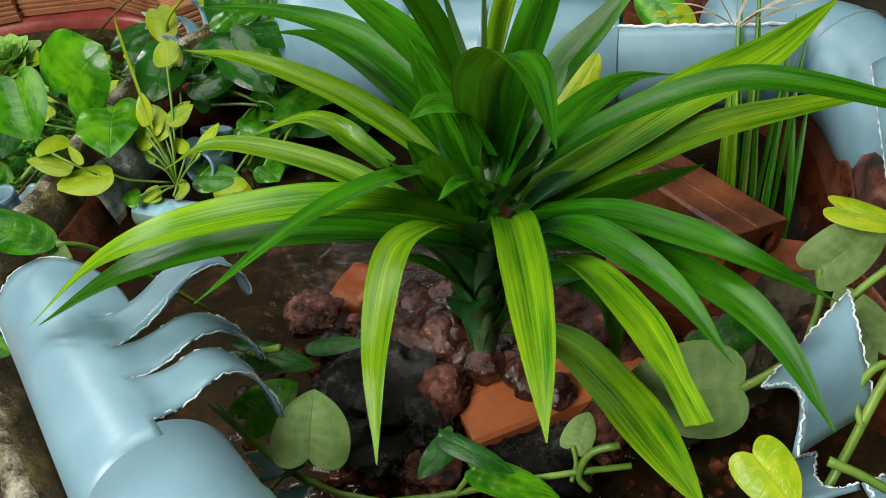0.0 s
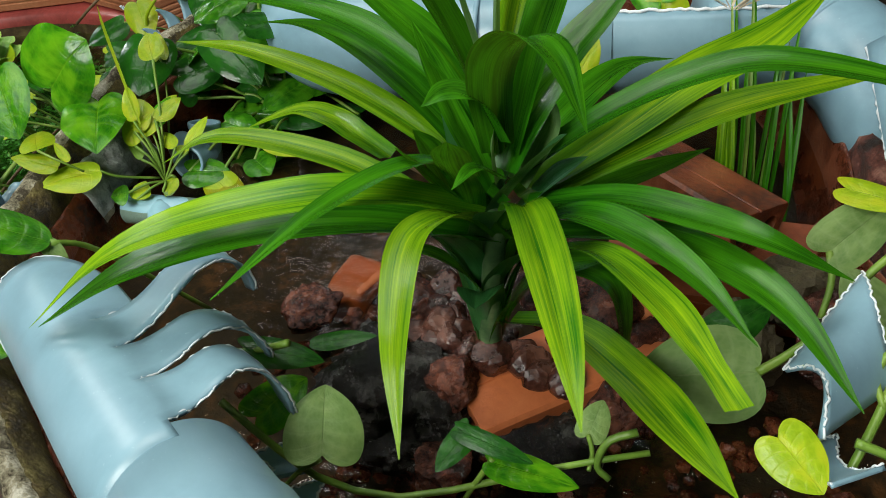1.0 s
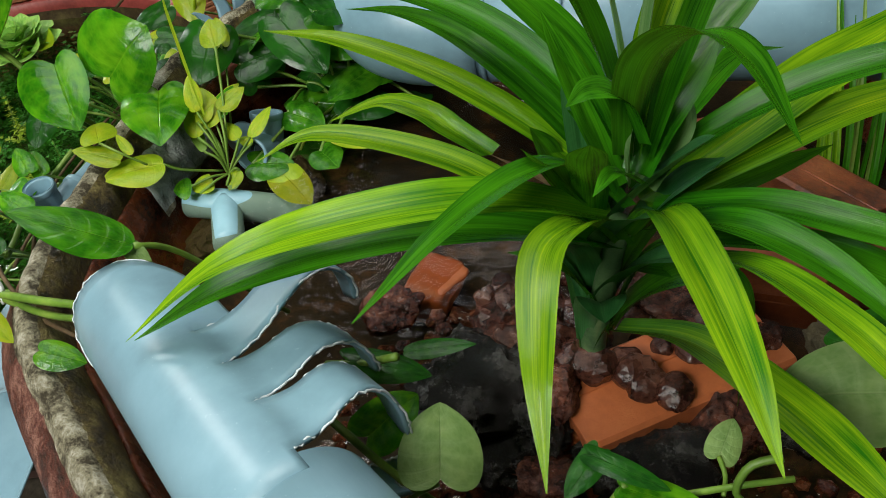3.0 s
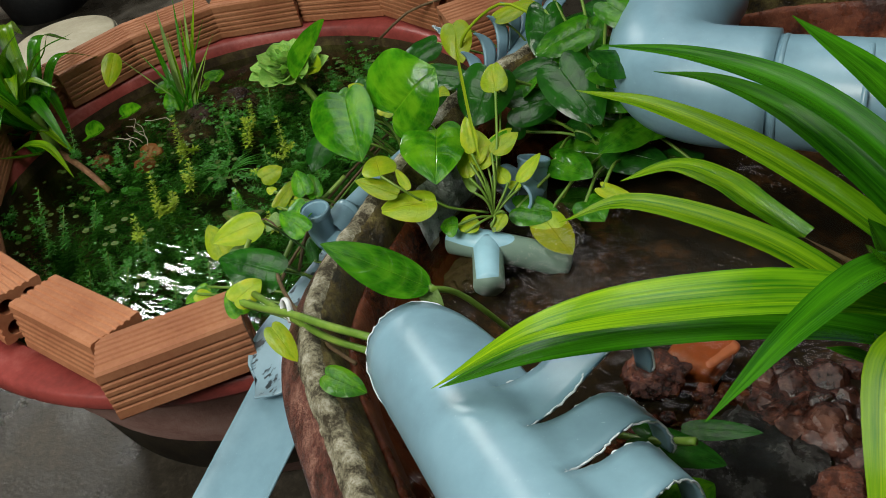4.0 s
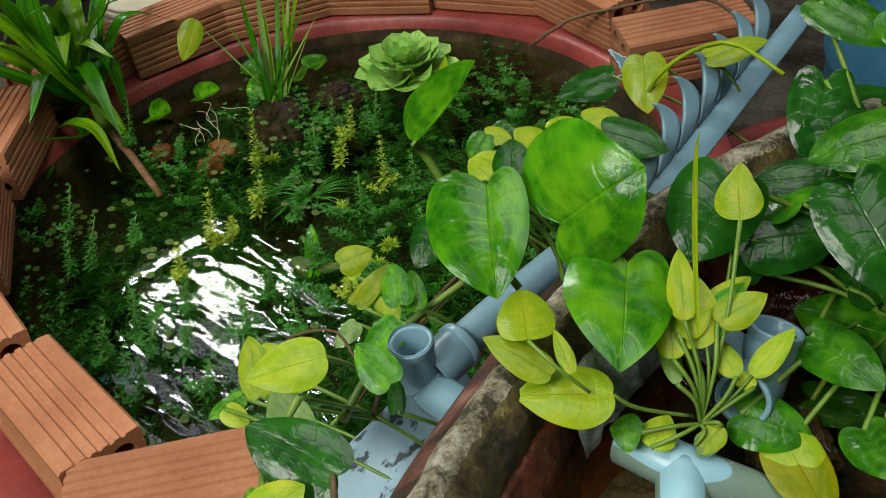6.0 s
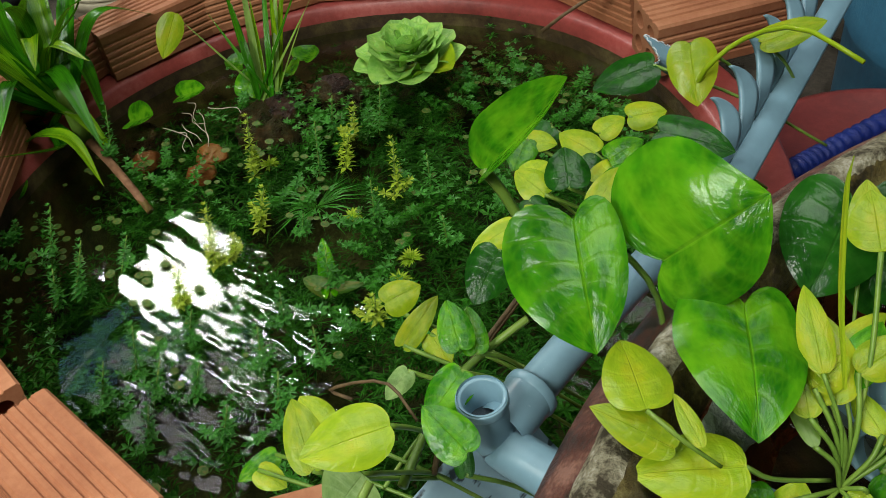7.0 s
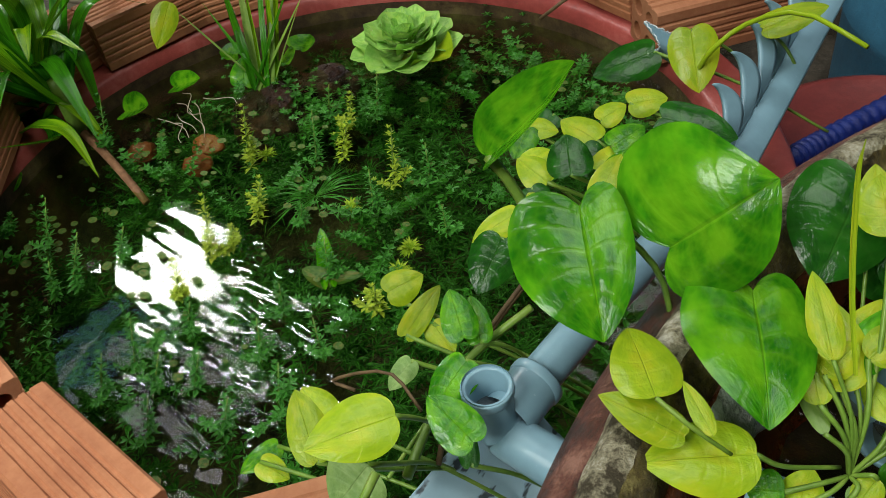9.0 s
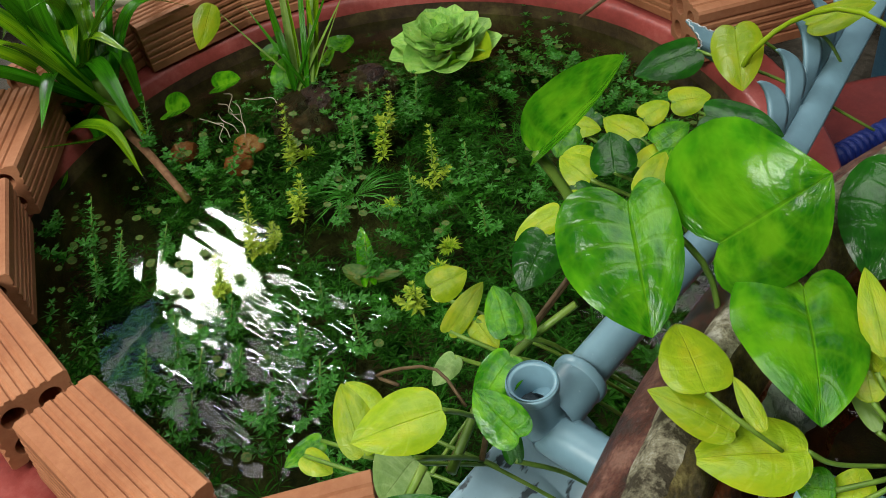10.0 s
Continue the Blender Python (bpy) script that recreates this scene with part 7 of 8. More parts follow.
def weed_plant(foot, tip, n, size, material, seed, label):
    ob = thing("water_weed", foot, label, "water plant", "stems of water weed")
    bm = bmesh.new()
    uvl = bm.loops.layers.uv.new("UVMap")
    rnd = random.Random(seed)
    foot, tip = Vector(foot), Vector(tip)
    whorls(bm, uvl, foot, tip, n + 2, size * 0.66, rnd, 6, 0.23)
    for k in range(2):
        low = foot.lerp(tip, rnd.uniform(0.0, 0.3))
        side = low + Vector((rnd.uniform(-0.022, 0.022), rnd.uniform(-0.022, 0.022), rnd.uniform(0.012, 0.03)))
        whorls(bm, uvl, low, side, 3, size * 0.58, rnd, 6, 0.23)
    part("foliage", bm, material, ob, smooth=False)
    part("stem", tube((foot, tip), 0.0011, 5, 3, 0.0008), STEM, ob)


def weed_bed():
    """Sunken weed that fills the pond, too dense to count."""
    rnd = random.Random(11)
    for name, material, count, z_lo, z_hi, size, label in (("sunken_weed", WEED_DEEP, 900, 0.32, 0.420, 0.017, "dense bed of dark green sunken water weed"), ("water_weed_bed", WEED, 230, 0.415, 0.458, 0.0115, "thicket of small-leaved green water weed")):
        bm = bmesh.new()
        uvl = bm.loops.layers.uv.new("UVMap")
        made = 0
        while made < count:
            x, y = rnd.uniform(-1.27, -0.36), rnd.uniform(0.78, 1.70)
            r = math.hypot(x - LOW.x, y - LOW.y)
            dense = noise.noise((x * 6, y * 6, 2.0)) if size > 0.016 else noise.noise((x * 9, y * 9, 7.0))
            if r > 0.45 or (size < 0.016 and math.hypot((x + 0.95) * 0.8, (y - 1.06) * 1.0) < 0.11) or (y - 1.24 > 0.2 and x < -1.0 and size < 0.016) or dense < (-0.25 if size > 0.016 else 0.12) or (size < 0.016 and y > 1.5 and rnd.random() < 0.35):
                continue
            made += 1
            top = z_lo + (z_hi - z_lo) * rnd.random() ** 0.5
            lean = Vector((rnd.uniform(-0.06, 0.06), rnd.uniform(-0.06, 0.06), 0))
            whorls(bm, uvl, (x, y, top - 0.05), Vector((x, y, top)) + lean, 5, size * rnd.uniform(0.8, 1.4), rnd, 6, 0.15 if size > 0.016 else 0.24, 0.35)
        tagged(part(name, bm, material, smooth=False), label, "water plant", kind="stuff")
    # fine feathery weed
    bm = bmesh.new()
    uvl = bm.loops.layers.uv.new("UVMap")
    for k in range(420):
        a, d = rnd.uniform(0, 6.28), 0.42 * rnd.random() ** 0.5
        p = Vector((LOW.x + 0.08 + d * math.cos(a), LOW.y + d * math.sin(a), rnd.uniform(0.36, 0.415)))
        for j in range(14):
            b = rnd.uniform(0, 6.28)
            leaflet(bm, uvl, p, Vector((math.cos(b), math.sin(b), rnd.uniform(0, 0.7))).normalized(), Vector((0, 0, 1)), rnd.uniform(0.015, 0.035), 0.022)
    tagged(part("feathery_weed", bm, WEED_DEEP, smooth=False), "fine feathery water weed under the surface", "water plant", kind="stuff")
    # small round floating leaves
    bm = bmesh.new()
    uvl = bm.loops.layers.uv.new("UVMap")
    for cx, cy, n, spread in ((-1.14, 1.13, 60, 0.07), (-1.10, 1.02, 50, 0.06), (-0.96, 1.33, 30, 0.05), (-0.80, 1.22, 26, 0.05), (-0.90, 1.02, 22, 0.05), (-1.02, 1.22, 20, 0.04), (-0.70, 1.38, 26, 0.06), (-0.74, 1.02, 18, 0.05), (-0.62, 1.60, 26, 0.05), (-0.78, 1.62, 22, 0.05), (-0.50, 1.50, 22, 0.05), (-0.95, 1.58, 20, 0.05)):
        for k in range(n // 2):
            p = Vector((cx + rnd.gauss(0, spread), cy + rnd.gauss(0, spread), WATER_Z_LOW + 0.002 + rnd.uniform(0, 0.002)))
            if math.hypot(p.x - LOW.x, p.y - LOW.y) > 0.45:
                continue
            r, a0 = rnd.uniform(0.004, 0.008), rnd.uniform(0, 6.28)
            vs = [bm.verts.new(p + Vector((r * math.cos(a0 + i * 0.785), r * 0.8 * math.sin(a0 + i * 0.785), rnd.uniform(0, 0.001)))) for i in range(8)]
            f = bm.faces.new(vs)
            for i, lp in enumerate(f.loops):
                lp[uvl].uv = (0.5 + 0.5 * math.cos(i * 0.785), 0.5 + 0.5 * math.sin(i * 0.785))
    tagged(part("floating_leaves", bm, FLOAT, smooth=False), "small round floating leaves on the pond", "water plant", kind="stuff")


weed_bed()

weed_plant((-0.973, 1.235, 0.425), (-1.004, 1.283, 0.498), 8, 0.022, WEED_LIME, 1, "yellow-green whorled stem of water weed above the pond")
weed_plant((-0.889, 1.165, 0.425), (-0.897, 1.203, 0.474), 5, 0.022, WEED_LIME, 2, "yellow-green whorled stem of water weed above the pond")
weed_plant((-0.887, 1.085, 0.425), (-0.916, 1.130, 0.494), 7, 0.022, WEED_LIME, 3, "yellow-green whorled stem of water weed above the pond")
weed_plant((-0.883, 1.110, 0.425), (-0.883, 1.132, 0.455), 4, 0.022, WEED_LIME, 4, "yellow-green whorled stem of water weed above the pond")
weed_plant((-0.918, 1.376, 0.425), (-0.923, 1.407, 0.466), 4, 0.022, WEED_LIME, 5, "yellow-green whorled stem of water weed above the pond")
weed_plant((-0.873, 1.314, 0.425), (-0.878, 1.344, 0.465), 4, 0.022, WEED_LIME, 6, "yellow-green whorled stem of water weed above the pond")
weed_plant((-0.769, 1.303, 0.425), (-0.795, 1.347, 0.491), 7, 0.022, WEED_LIME, 7, "yellow-green whorled stem of water weed above the pond")
weed_plant((-0.894, 1.290, 0.425), (-0.921, 1.329, 0.489), 7, 0.02, WEED, 8, "green whorled stem of water weed above the pond")
weed_plant((-0.941, 1.365, 0.425), (-0.957, 1.399, 0.476), 5, 0.02, WEED, 9, "green whorled stem of water weed above the pond")
weed_plant((-0.885, 1.407, 0.425), (-0.904, 1.445, 0.482), 6, 0.02, WEED, 10, "green whorled stem of water weed above the pond")
weed_plant((-1.186, 1.153, 0.425), (-1.221, 1.201, 0.501), 8, 0.02, WEED, 11, "green whorled stem of water weed above the pond")
weed_plant((-1.182, 0.978, 0.425), (-1.178, 0.999, 0.452), 4, 0.02, WEED, 12, "green whorled stem of water weed above the pond")
weed_plant((-1.080, 0.975, 0.425), (-1.104, 1.024, 0.494), 7, 0.02, WEED, 13, "green whorled stem of water weed above the pond")
weed_plant((-1.007, 0.960, 0.425), (-1.020, 1.009, 0.485), 7, 0.02, WEED, 14, "green whorled stem of water weed above the pond")
weed_plant((-1.010, 0.937, 0.425), (-1.026, 0.964, 0.472), 5, 0.02, WEED, 15, "green whorled stem of water weed above the pond")
weed_plant((-0.995, 1.023, 0.425), (-0.999, 1.055, 0.466), 4, 0.02, WEED, 16, "green whorled stem of water weed above the pond")
weed_plant((-0.820, 0.989, 0.425), (-0.826, 1.015, 0.463), 4, 0.02, WEED, 17, "green whorled stem of water weed above the pond")
weed_plant((-0.840, 0.929, 0.425), (-0.857, 0.958, 0.473), 5, 0.02, WEED, 18, "green whorled stem of water weed above the pond")
weed_plant((-0.752, 0.939, 0.425), (-0.757, 0.969, 0.465), 4, 0.02, WEED, 19, "green whorled stem of water weed above the pond")
weed_plant((-0.651, 1.128, 0.425), (-0.659, 1.143, 0.457), 4, 0.022, WEED_LIME, 20, "yellow-green whorled stem of water weed above the pond")
weed_plant((-0.835, 1.195, 0.425), (-0.838, 1.208, 0.451), 4, 0.02, WEED, 21, "green whorled stem of water weed above the pond")
weed_plant((-0.791, 0.914, 0.425), (-0.796, 0.946, 0.466), 4, 0.02, WEED, 22, "green whorled stem of water weed above the pond")
weed_plant((-0.829, 0.873, 0.425), (-0.842, 0.908, 0.475), 5, 0.02, WEED, 23, "green whorled stem of water weed above the pond")
weed_plant((-0.720, 1.012, 0.425), (-0.735, 1.035, 0.468), 4, 0.02, WEED, 24, "green whorled stem of water weed above the pond")
weed_plant((-0.682, 0.917, 0.425), (-0.687, 0.946, 0.464), 4, 0.02, WEED, 25, "green whorled stem of water weed above the pond")
weed_plant((-0.745, 1.073, 0.425), (-0.757, 1.089, 0.460), 4, 0.02, WEED, 26, "green whorled stem of water weed above the pond")
weed_plant((-0.735, 1.140, 0.425), (-0.752, 1.164, 0.470), 4, 0.02, WEED, 27, "green whorled stem of water weed above the pond")
weed_plant((-0.764, 1.257, 0.425), (-0.783, 1.283, 0.473), 5, 0.02, WEED, 28, "green whorled stem of water weed above the pond")
weed_plant((-0.657, 1.270, 0.425), (-0.671, 1.285, 0.462), 4, 0.02, WEED, 29, "green whorled stem of water weed above the pond")
weed_plant((-0.733, 1.335, 0.425), (-0.753, 1.360, 0.473), 5, 0.02, WEED, 30, "green whorled stem of water weed above the pond")
weed_plant((-0.661, 0.979, 0.425), (-0.671, 1.004, 0.466), 4, 0.02, WEED, 31, "green whorled stem of water weed above the pond")
weed_plant((-0.871, 1.019, 0.425), (-0.885, 1.047, 0.470), 4, 0.022, WEED_LIME, 32, "yellow-green whorled stem of water weed above the pond")
weed_plant((-0.749, 0.873, 0.425), (-0.758, 0.900, 0.466), 4, 0.02, WEED, 33, "green whorled stem of water weed above the pond")
weed_plant((-0.660, 1.048, 0.425), (-0.680, 1.067, 0.469), 4, 0.02, WEED, 34, "green whorled stem of water weed above the pond")


def tuft(at, r, material, label, seed, n=60, flat=1.0, w=0.10):
    """A ball or star of fine leaves just under the surface."""
    bm = bmesh.new()
    uvl = bm.loops.layers.uv.new("UVMap")
    rnd = random.Random(seed)
    for k in range(n):
        a, up = rnd.uniform(0, 6.28), rnd.uniform(0.0, 1.0) * flat
        leaflet(bm, uvl, Vector(at), Vector((math.cos(a), math.sin(a), up)).normalized(), Vector((0, 0, 1)), r * rnd.uniform(0.7, 1.1), w)
    tagged(part("weed_tuft", bm, material, smooth=False), label, "water plant", "tufts of water weed")


tuft((-0.859, 1.247, 0.424), 0.075, WEED, "star of thin grass-like water weed leaves", 1, 46, 0.12, 0.018)
for k, at in enumerate(((-0.798, 1.252, 0.425), (-0.685, 1.232, 0.425), (-0.981, 1.277, 0.425), (-0.672, 1.196, 0.425))):
    tuft(at, 0.017, WEED_LIME, "round yellow-green feathery tuft of water weed", 5 + k)
tuft((-0.671, 1.145, 0.432), 0.015, WEED_LIME, "small yellow-green rosette of water weed", 11, 14, 0.6, 0.2)
for k, (foot, leaves) in enumerate((((-0.735, 1.140, 0.428), (((-0.790, 1.190, 0.452), 0.022, "L"), ((-0.772, 1.132, 0.436), 0.024, "D"), ((-0.700, 1.165, 0.436), 0.014, "D"))),)):
    sword = thing("water_plant", foot, "small pond plant with oval upright leaves", "water plant")
    for tip, width, tone in leaves:
        blade(sword, foot, tip, (0.5, -0.5, 0.7), width, HEART if tone == "L" else FLOAT)


def water_lettuce(at):
    ob = thing("water_lettuce", at, "pale green ruffled water lettuce floating on the pond", "plant")
    at, rnd = Vector(at), random.Random(8)
    for ring, (n, size, tilt) in enumerate(((9, 0.082, 0.10), (8, 0.066, 0.5), (6, 0.05, 1.0), (4, 0.035, 2.0))):
        for k in range(n):
            a = 6.2832 * (k + 0.5 * ring + rnd.uniform(-0.15, 0.15)) / n
            d = Vector((math.cos(a), math.sin(a), tilt)).normalized()
            nrm = Vector((-math.cos(a) * tilt, -math.sin(a) * tilt, 1))
            base = at + Vector((0, 0, 0.004 + 0.006 * ring)) + d * 0.006
            part("leaf", heart(base, base + d * size, nrm, size * 0.95, cup=-0.12, droop=-0.1, lobe=0.0, fold=0.02, wave=0.12, point=-1.2, seed=k * 1.7 + ring), LETTUCE if rnd.random() < 0.9 or ring else HEART_LIME, ob)


water_lettuce((-0.926, 1.536, 0.455))


# ---- reeds at the back of the pond ----
reeds = thing("reed_clump", (-1.098, 1.394, 0.430), "clump of upright green reeds in the pond", "plant")
strap(reeds, ((-1.112, 1.383, 0.433), (-1.133, 1.399, 0.505), (-1.158, 1.417, 0.611)), 0.01, PANDAN, keel=0.3)
strap(reeds, ((-1.106, 1.386, 0.430), (-1.134, 1.419, 0.505), (-1.164, 1.459, 0.616)), 0.012, STEM, keel=0.3)
strap(reeds, ((-1.100, 1.389, 0.428), (-1.126, 1.419, 0.484), (-1.150, 1.450, 0.569)), 0.008, PANDAN_YELLOW, keel=0.3)
strap(reeds, ((-1.094, 1.393, 0.426), (-1.113, 1.433, 0.514), (-1.179, 1.519, 0.612)), 0.009, PANDAN, keel=0.3)
strap(reeds, ((-1.090, 1.400, 0.428), (-1.109, 1.445, 0.504), (-1.175, 1.539, 0.595)), 0.008, STEM, keel=0.3)
strap(reeds, ((-1.084, 1.403, 0.426), (-1.104, 1.445, 0.486), (-1.089, 1.473, 0.596)), 0.007, PANDAN_YELLOW, keel=0.3)
strap(reeds, ((-1.110, 1.381, 0.430), (-1.097, 1.428, 0.497), (-1.085, 1.500, 0.583)), 0.008, PANDAN, keel=0.3)
strap(reeds, ((-1.105, 1.384, 0.428), (-1.091, 1.432, 0.481), (-1.076, 1.502, 0.548)), 0.006, STEM, keel=0.3)
strap(reeds, ((-1.101, 1.392, 0.431), (-1.118, 1.456, 0.504), (-1.146, 1.553, 0.611)), 0.009, PANDAN_YELLOW, keel=0.3)
strap(reeds, ((-1.095, 1.395, 0.428), (-1.121, 1.387, 0.487), (-1.216, 1.413, 0.537)), 0.006, PANDAN, keel=0.3)
strap(reeds, ((-1.089, 1.398, 0.426), (-1.082, 1.433, 0.475), (-1.047, 1.463, 0.556)), 0.006, STEM, keel=0.3)
strap(reeds, ((-1.083, 1.401, 0.424), (-1.110, 1.440, 0.487), (-1.120, 1.472, 0.591)), 0.01, PANDAN_YELLOW, keel=0.3)
strap(reeds, ((-1.112, 1.383, 0.433), (-1.122, 1.393, 0.492), (-1.163, 1.424, 0.561)), 0.012, PANDAN, keel=0.3)
strap(reeds, ((-1.107, 1.393, 0.436), (-1.157, 1.377, 0.493), (-1.231, 1.366, 0.558)), 0.004, STEM)
blade(reeds, (-1.222, 1.363, 0.564), (-1.218, 1.313, 0.514), (0.747, -0.441, 0.498), 0.040, HEART_LIME, lobe=0.03)
blade(reeds, (-1.127, 1.376, 0.441), (-1.139, 1.406, 0.471), (0.629, -0.415, 0.657), 0.040, HEART)
SOIL = rough_mat("wet_brown_soil", (0.008, 0.004, 0.003), (0.035, 0.015, 0.009), (0.11, 0.045, 0.025), 40, 190, 0.5, 0.008, 1.0, wet=0.25, spread=0.12)
stone((-1.085, 1.394, 0.388), 0.07, 41, SOIL, "stone", "brown soil-covered stone in the pond", (1.2, 1, 0.7), group="stones in the pond")
stone((-1.032, 1.469, 0.400), 0.05, 50, SOIL, "stone", "red-brown stone in the pond", group="stones in the pond")
stone((-1.104, 1.453, 0.400), 0.03, 51, LAVA, "stone", "red-brown stone in the pond", group="stones in the pond")
stone((-1.098, 1.262, 0.408), 0.024, 52, BRICK_DARK, "stone", "red-brown stone in the pond", group="stones in the pond")
stone((-1.082, 1.225, 0.408), 0.022, 53, BRICK_DARK, "stone", "red-brown stone in the pond", group="stones in the pond")
stone((-1.186, 1.202, 0.408), 0.024, 54, BRICK_DARK, "stone", "red-brown stone in the pond", group="stones in the pond")
stone((-1.236, 1.239, 0.400), 0.03, 55, SOIL, "stone", "red-brown stone in the pond", group="stones in the pond")

# ---- small strap-leaved plant at the pond edge ----
edge_plant = thing("pandan_plant", (-1.256, 1.164, 0.450), "small pandan plant with arching leaves at the pond edge", "plant")
part("trunk", tube(((-1.256, 1.164, 0.450), (-1.256, 1.164, 0.540)), 0.012, 8, 4, 0.009), STEM, edge_plant)
strap(edge_plant, ((-1.312, 1.155, 0.494), (-1.368, 1.098, 0.593), (-1.462, 0.999, 0.658)), 0.034, PANDAN_YELLOW, hold=0.4)
strap(edge_plant, ((-1.309, 1.148, 0.485), (-1.331, 1.057, 0.555), (-1.397, 0.926, 0.582)), 0.031, PANDAN_YELLOW, hold=0.4)
strap(edge_plant, ((-1.311, 1.142, 0.481), (-1.316, 0.991, 0.515), (-1.343, 0.853, 0.516)), 0.034, PANDAN, hold=0.4)
strap(edge_plant, ((-1.303, 1.139, 0.472), (-1.352, 0.979, 0.473), (-1.294, 0.788, 0.462)), 0.039, PANDAN_YELLOW, hold=0.4)
strap(edge_plant, ((-1.321, 1.161, 0.508), (-1.328, 1.160, 0.643), (-1.360, 1.212, 0.752)), 0.042, PANDAN, hold=0.4)
strap(edge_plant, ((-1.325, 1.167, 0.516), (-1.334, 1.131, 0.655), (-1.375, 1.120, 0.733)), 0.036, PANDAN, hold=0.4)
strap(edge_plant, ((-1.321, 1.170, 0.516), (-1.317, 1.192, 0.629), (-1.214, 1.209, 0.711)), 0.025, PANDAN, hold=0.4)
strap(edge_plant, ((-1.313, 1.168, 0.506), (-1.254, 1.221, 0.628), (-1.115, 1.235, 0.691)), 0.02, PANDAN, hold=0.4)
strap(edge_plant, ((-1.308, 1.163, 0.497), (-1.269, 1.214, 0.555), (-1.208, 1.186, 0.473)), 0.034, PANDAN, hold=0.4)
strap(edge_plant, ((-1.295, 1.146, 0.470), (-1.256, 1.167, 0.501), (-1.190, 1.170, 0.443)), 0.034, PANDAN_YELLOW, hold=0.4)
strap(edge_plant, ((-1.310, 1.152, 0.489), (-1.284, 1.122, 0.569), (-1.203, 1.043, 0.554)), 0.028, PANDAN, hold=0.4)
strap(edge_plant, ((-1.316, 1.151, 0.495), (-1.318, 1.101, 0.614), (-1.293, 1.020, 0.666)), 0.036, PANDAN, hold=0.4)
strap(edge_plant, ((-1.317, 1.164, 0.507), (-1.383, 1.147, 0.650), (-1.428, 1.066, 0.686)), 0.028, PANDAN, hold=0.4)
strap(edge_plant, ((-1.315, 1.166, 0.506), (-1.257, 1.183, 0.598), (-1.168, 1.185, 0.598)), 0.022, PANDAN_YELLOW, hold=0.4)
strap(edge_plant, ((-1.308, 1.135, 0.473), (-1.297, 1.020, 0.523), (-1.289, 0.898, 0.505)), 0.036, PANDAN, hold=0.4)
strap(edge_plant, ((-1.304, 1.143, 0.476), (-1.224, 1.120, 0.479), (-1.173, 1.016, 0.551)), 0.031, PANDAN, hold=0.4)
strap(edge_plant, ((-1.321, 1.170, 0.516), (-1.281, 1.172, 0.611), (-1.246, 1.143, 0.585)), 0.028, PANDAN_YELLOW, hold=0.4)
strap(edge_plant, ((-1.257, 1.170, 0.500), (-1.265, 1.264, 0.600), (-1.273, 1.363, 0.550)), 0.026, PANDAN, hold=0.45)
strap(edge_plant, ((-1.259, 1.170, 0.500), (-1.312, 1.270, 0.630), (-1.369, 1.376, 0.571)), 0.029, PANDAN, hold=0.45)
strap(edge_plant, ((-1.263, 1.169, 0.500), (-1.365, 1.252, 0.660), (-1.474, 1.340, 0.592)), 0.032, PANDAN_YELLOW, hold=0.45)
strap(edge_plant, ((-1.265, 1.167, 0.500), (-1.410, 1.208, 0.600), (-1.564, 1.252, 0.550)), 0.026, PANDAN, hold=0.45)
strap(edge_plant, ((-1.262, 1.163, 0.500), (-1.355, 1.152, 0.630), (-1.455, 1.140, 0.571)), 0.029, PANDAN, hold=0.45)
strap(edge_plant, ((-1.262, 1.160, 0.500), (-1.360, 1.104, 0.660), (-1.464, 1.044, 0.592)), 0.032, PANDAN_YELLOW, hold=0.45)
strap(edge_plant, ((-1.261, 1.157, 0.500), (-1.340, 1.052, 0.600), (-1.425, 0.940, 0.550)), 0.026, PANDAN, hold=0.45)
strap(edge_plant, ((-1.258, 1.155, 0.500), (-1.295, 1.009, 0.630), (-1.333, 0.854, 0.571)), 0.029, PANDAN, hold=0.45)
strap(edge_plant, ((-1.255, 1.158, 0.500), (-1.240, 1.065, 0.660), (-1.225, 0.966, 0.592)), 0.032, PANDAN_YELLOW, hold=0.45)
strap(edge_plant, ((-1.313, 1.164, 0.536), (-1.254, 1.169, 0.568), (-1.205, 1.158, 0.554), (-1.144, 1.137, 0.492)), 0.026, PANDAN, hold=0.5)
strap(edge_plant, ((-1.286, 1.097, 0.480), (-1.232, 1.108, 0.506), (-1.189, 1.122, 0.499), (-1.135, 1.110, 0.450)), 0.024, PANDAN_YELLOW, hold=0.5)
strap(edge_plant, ((-1.328, 1.177, 0.543), (-1.301, 1.180, 0.612), (-1.280, 1.165, 0.659), (-1.274, 1.123, 0.666)), 0.026, PANDAN, hold=0.5)
strap(edge_plant, ((-1.328, 1.177, 0.543), (-1.265, 1.200, 0.601), (-1.229, 1.227, 0.638), (-1.217, 1.246, 0.672)), 0.02, PANDAN, hold=0.5)
stalk(edge_plant, ((-1.310, 1.175, 0.452), (-1.210, 1.158, 0.446), (-1.130, 1.140, 0.438), (-1.068, 1.126, 0.420)), 0.0075, STEM_WOOD)
roots = thing("root_bundle", (-1.15, 1.30, 0.43), "thin pale roots trailing in the pond", "roots")
root_rnd = random.Random(3)
for k in range(8):
    a = Vector((-1.185 + root_rnd.uniform(-0.03, 0.03), 1.285 + root_rnd.uniform(-0.03, 0.05), 0.430))
    b = a + Vector((root_rnd.uniform(0.04, 0.09), root_rnd.uniform(-0.045, 0.03), 0.0))
    stalk(roots, (a, a.lerp(b, 0.35) + Vector((0, root_rnd.uniform(-0.012, 0.012), 0.002)), a.lerp(b, 0.7) + Vector((0, root_rnd.uniform(-0.012, 0.012), 0.001)), b), 0.0007, STRAW)
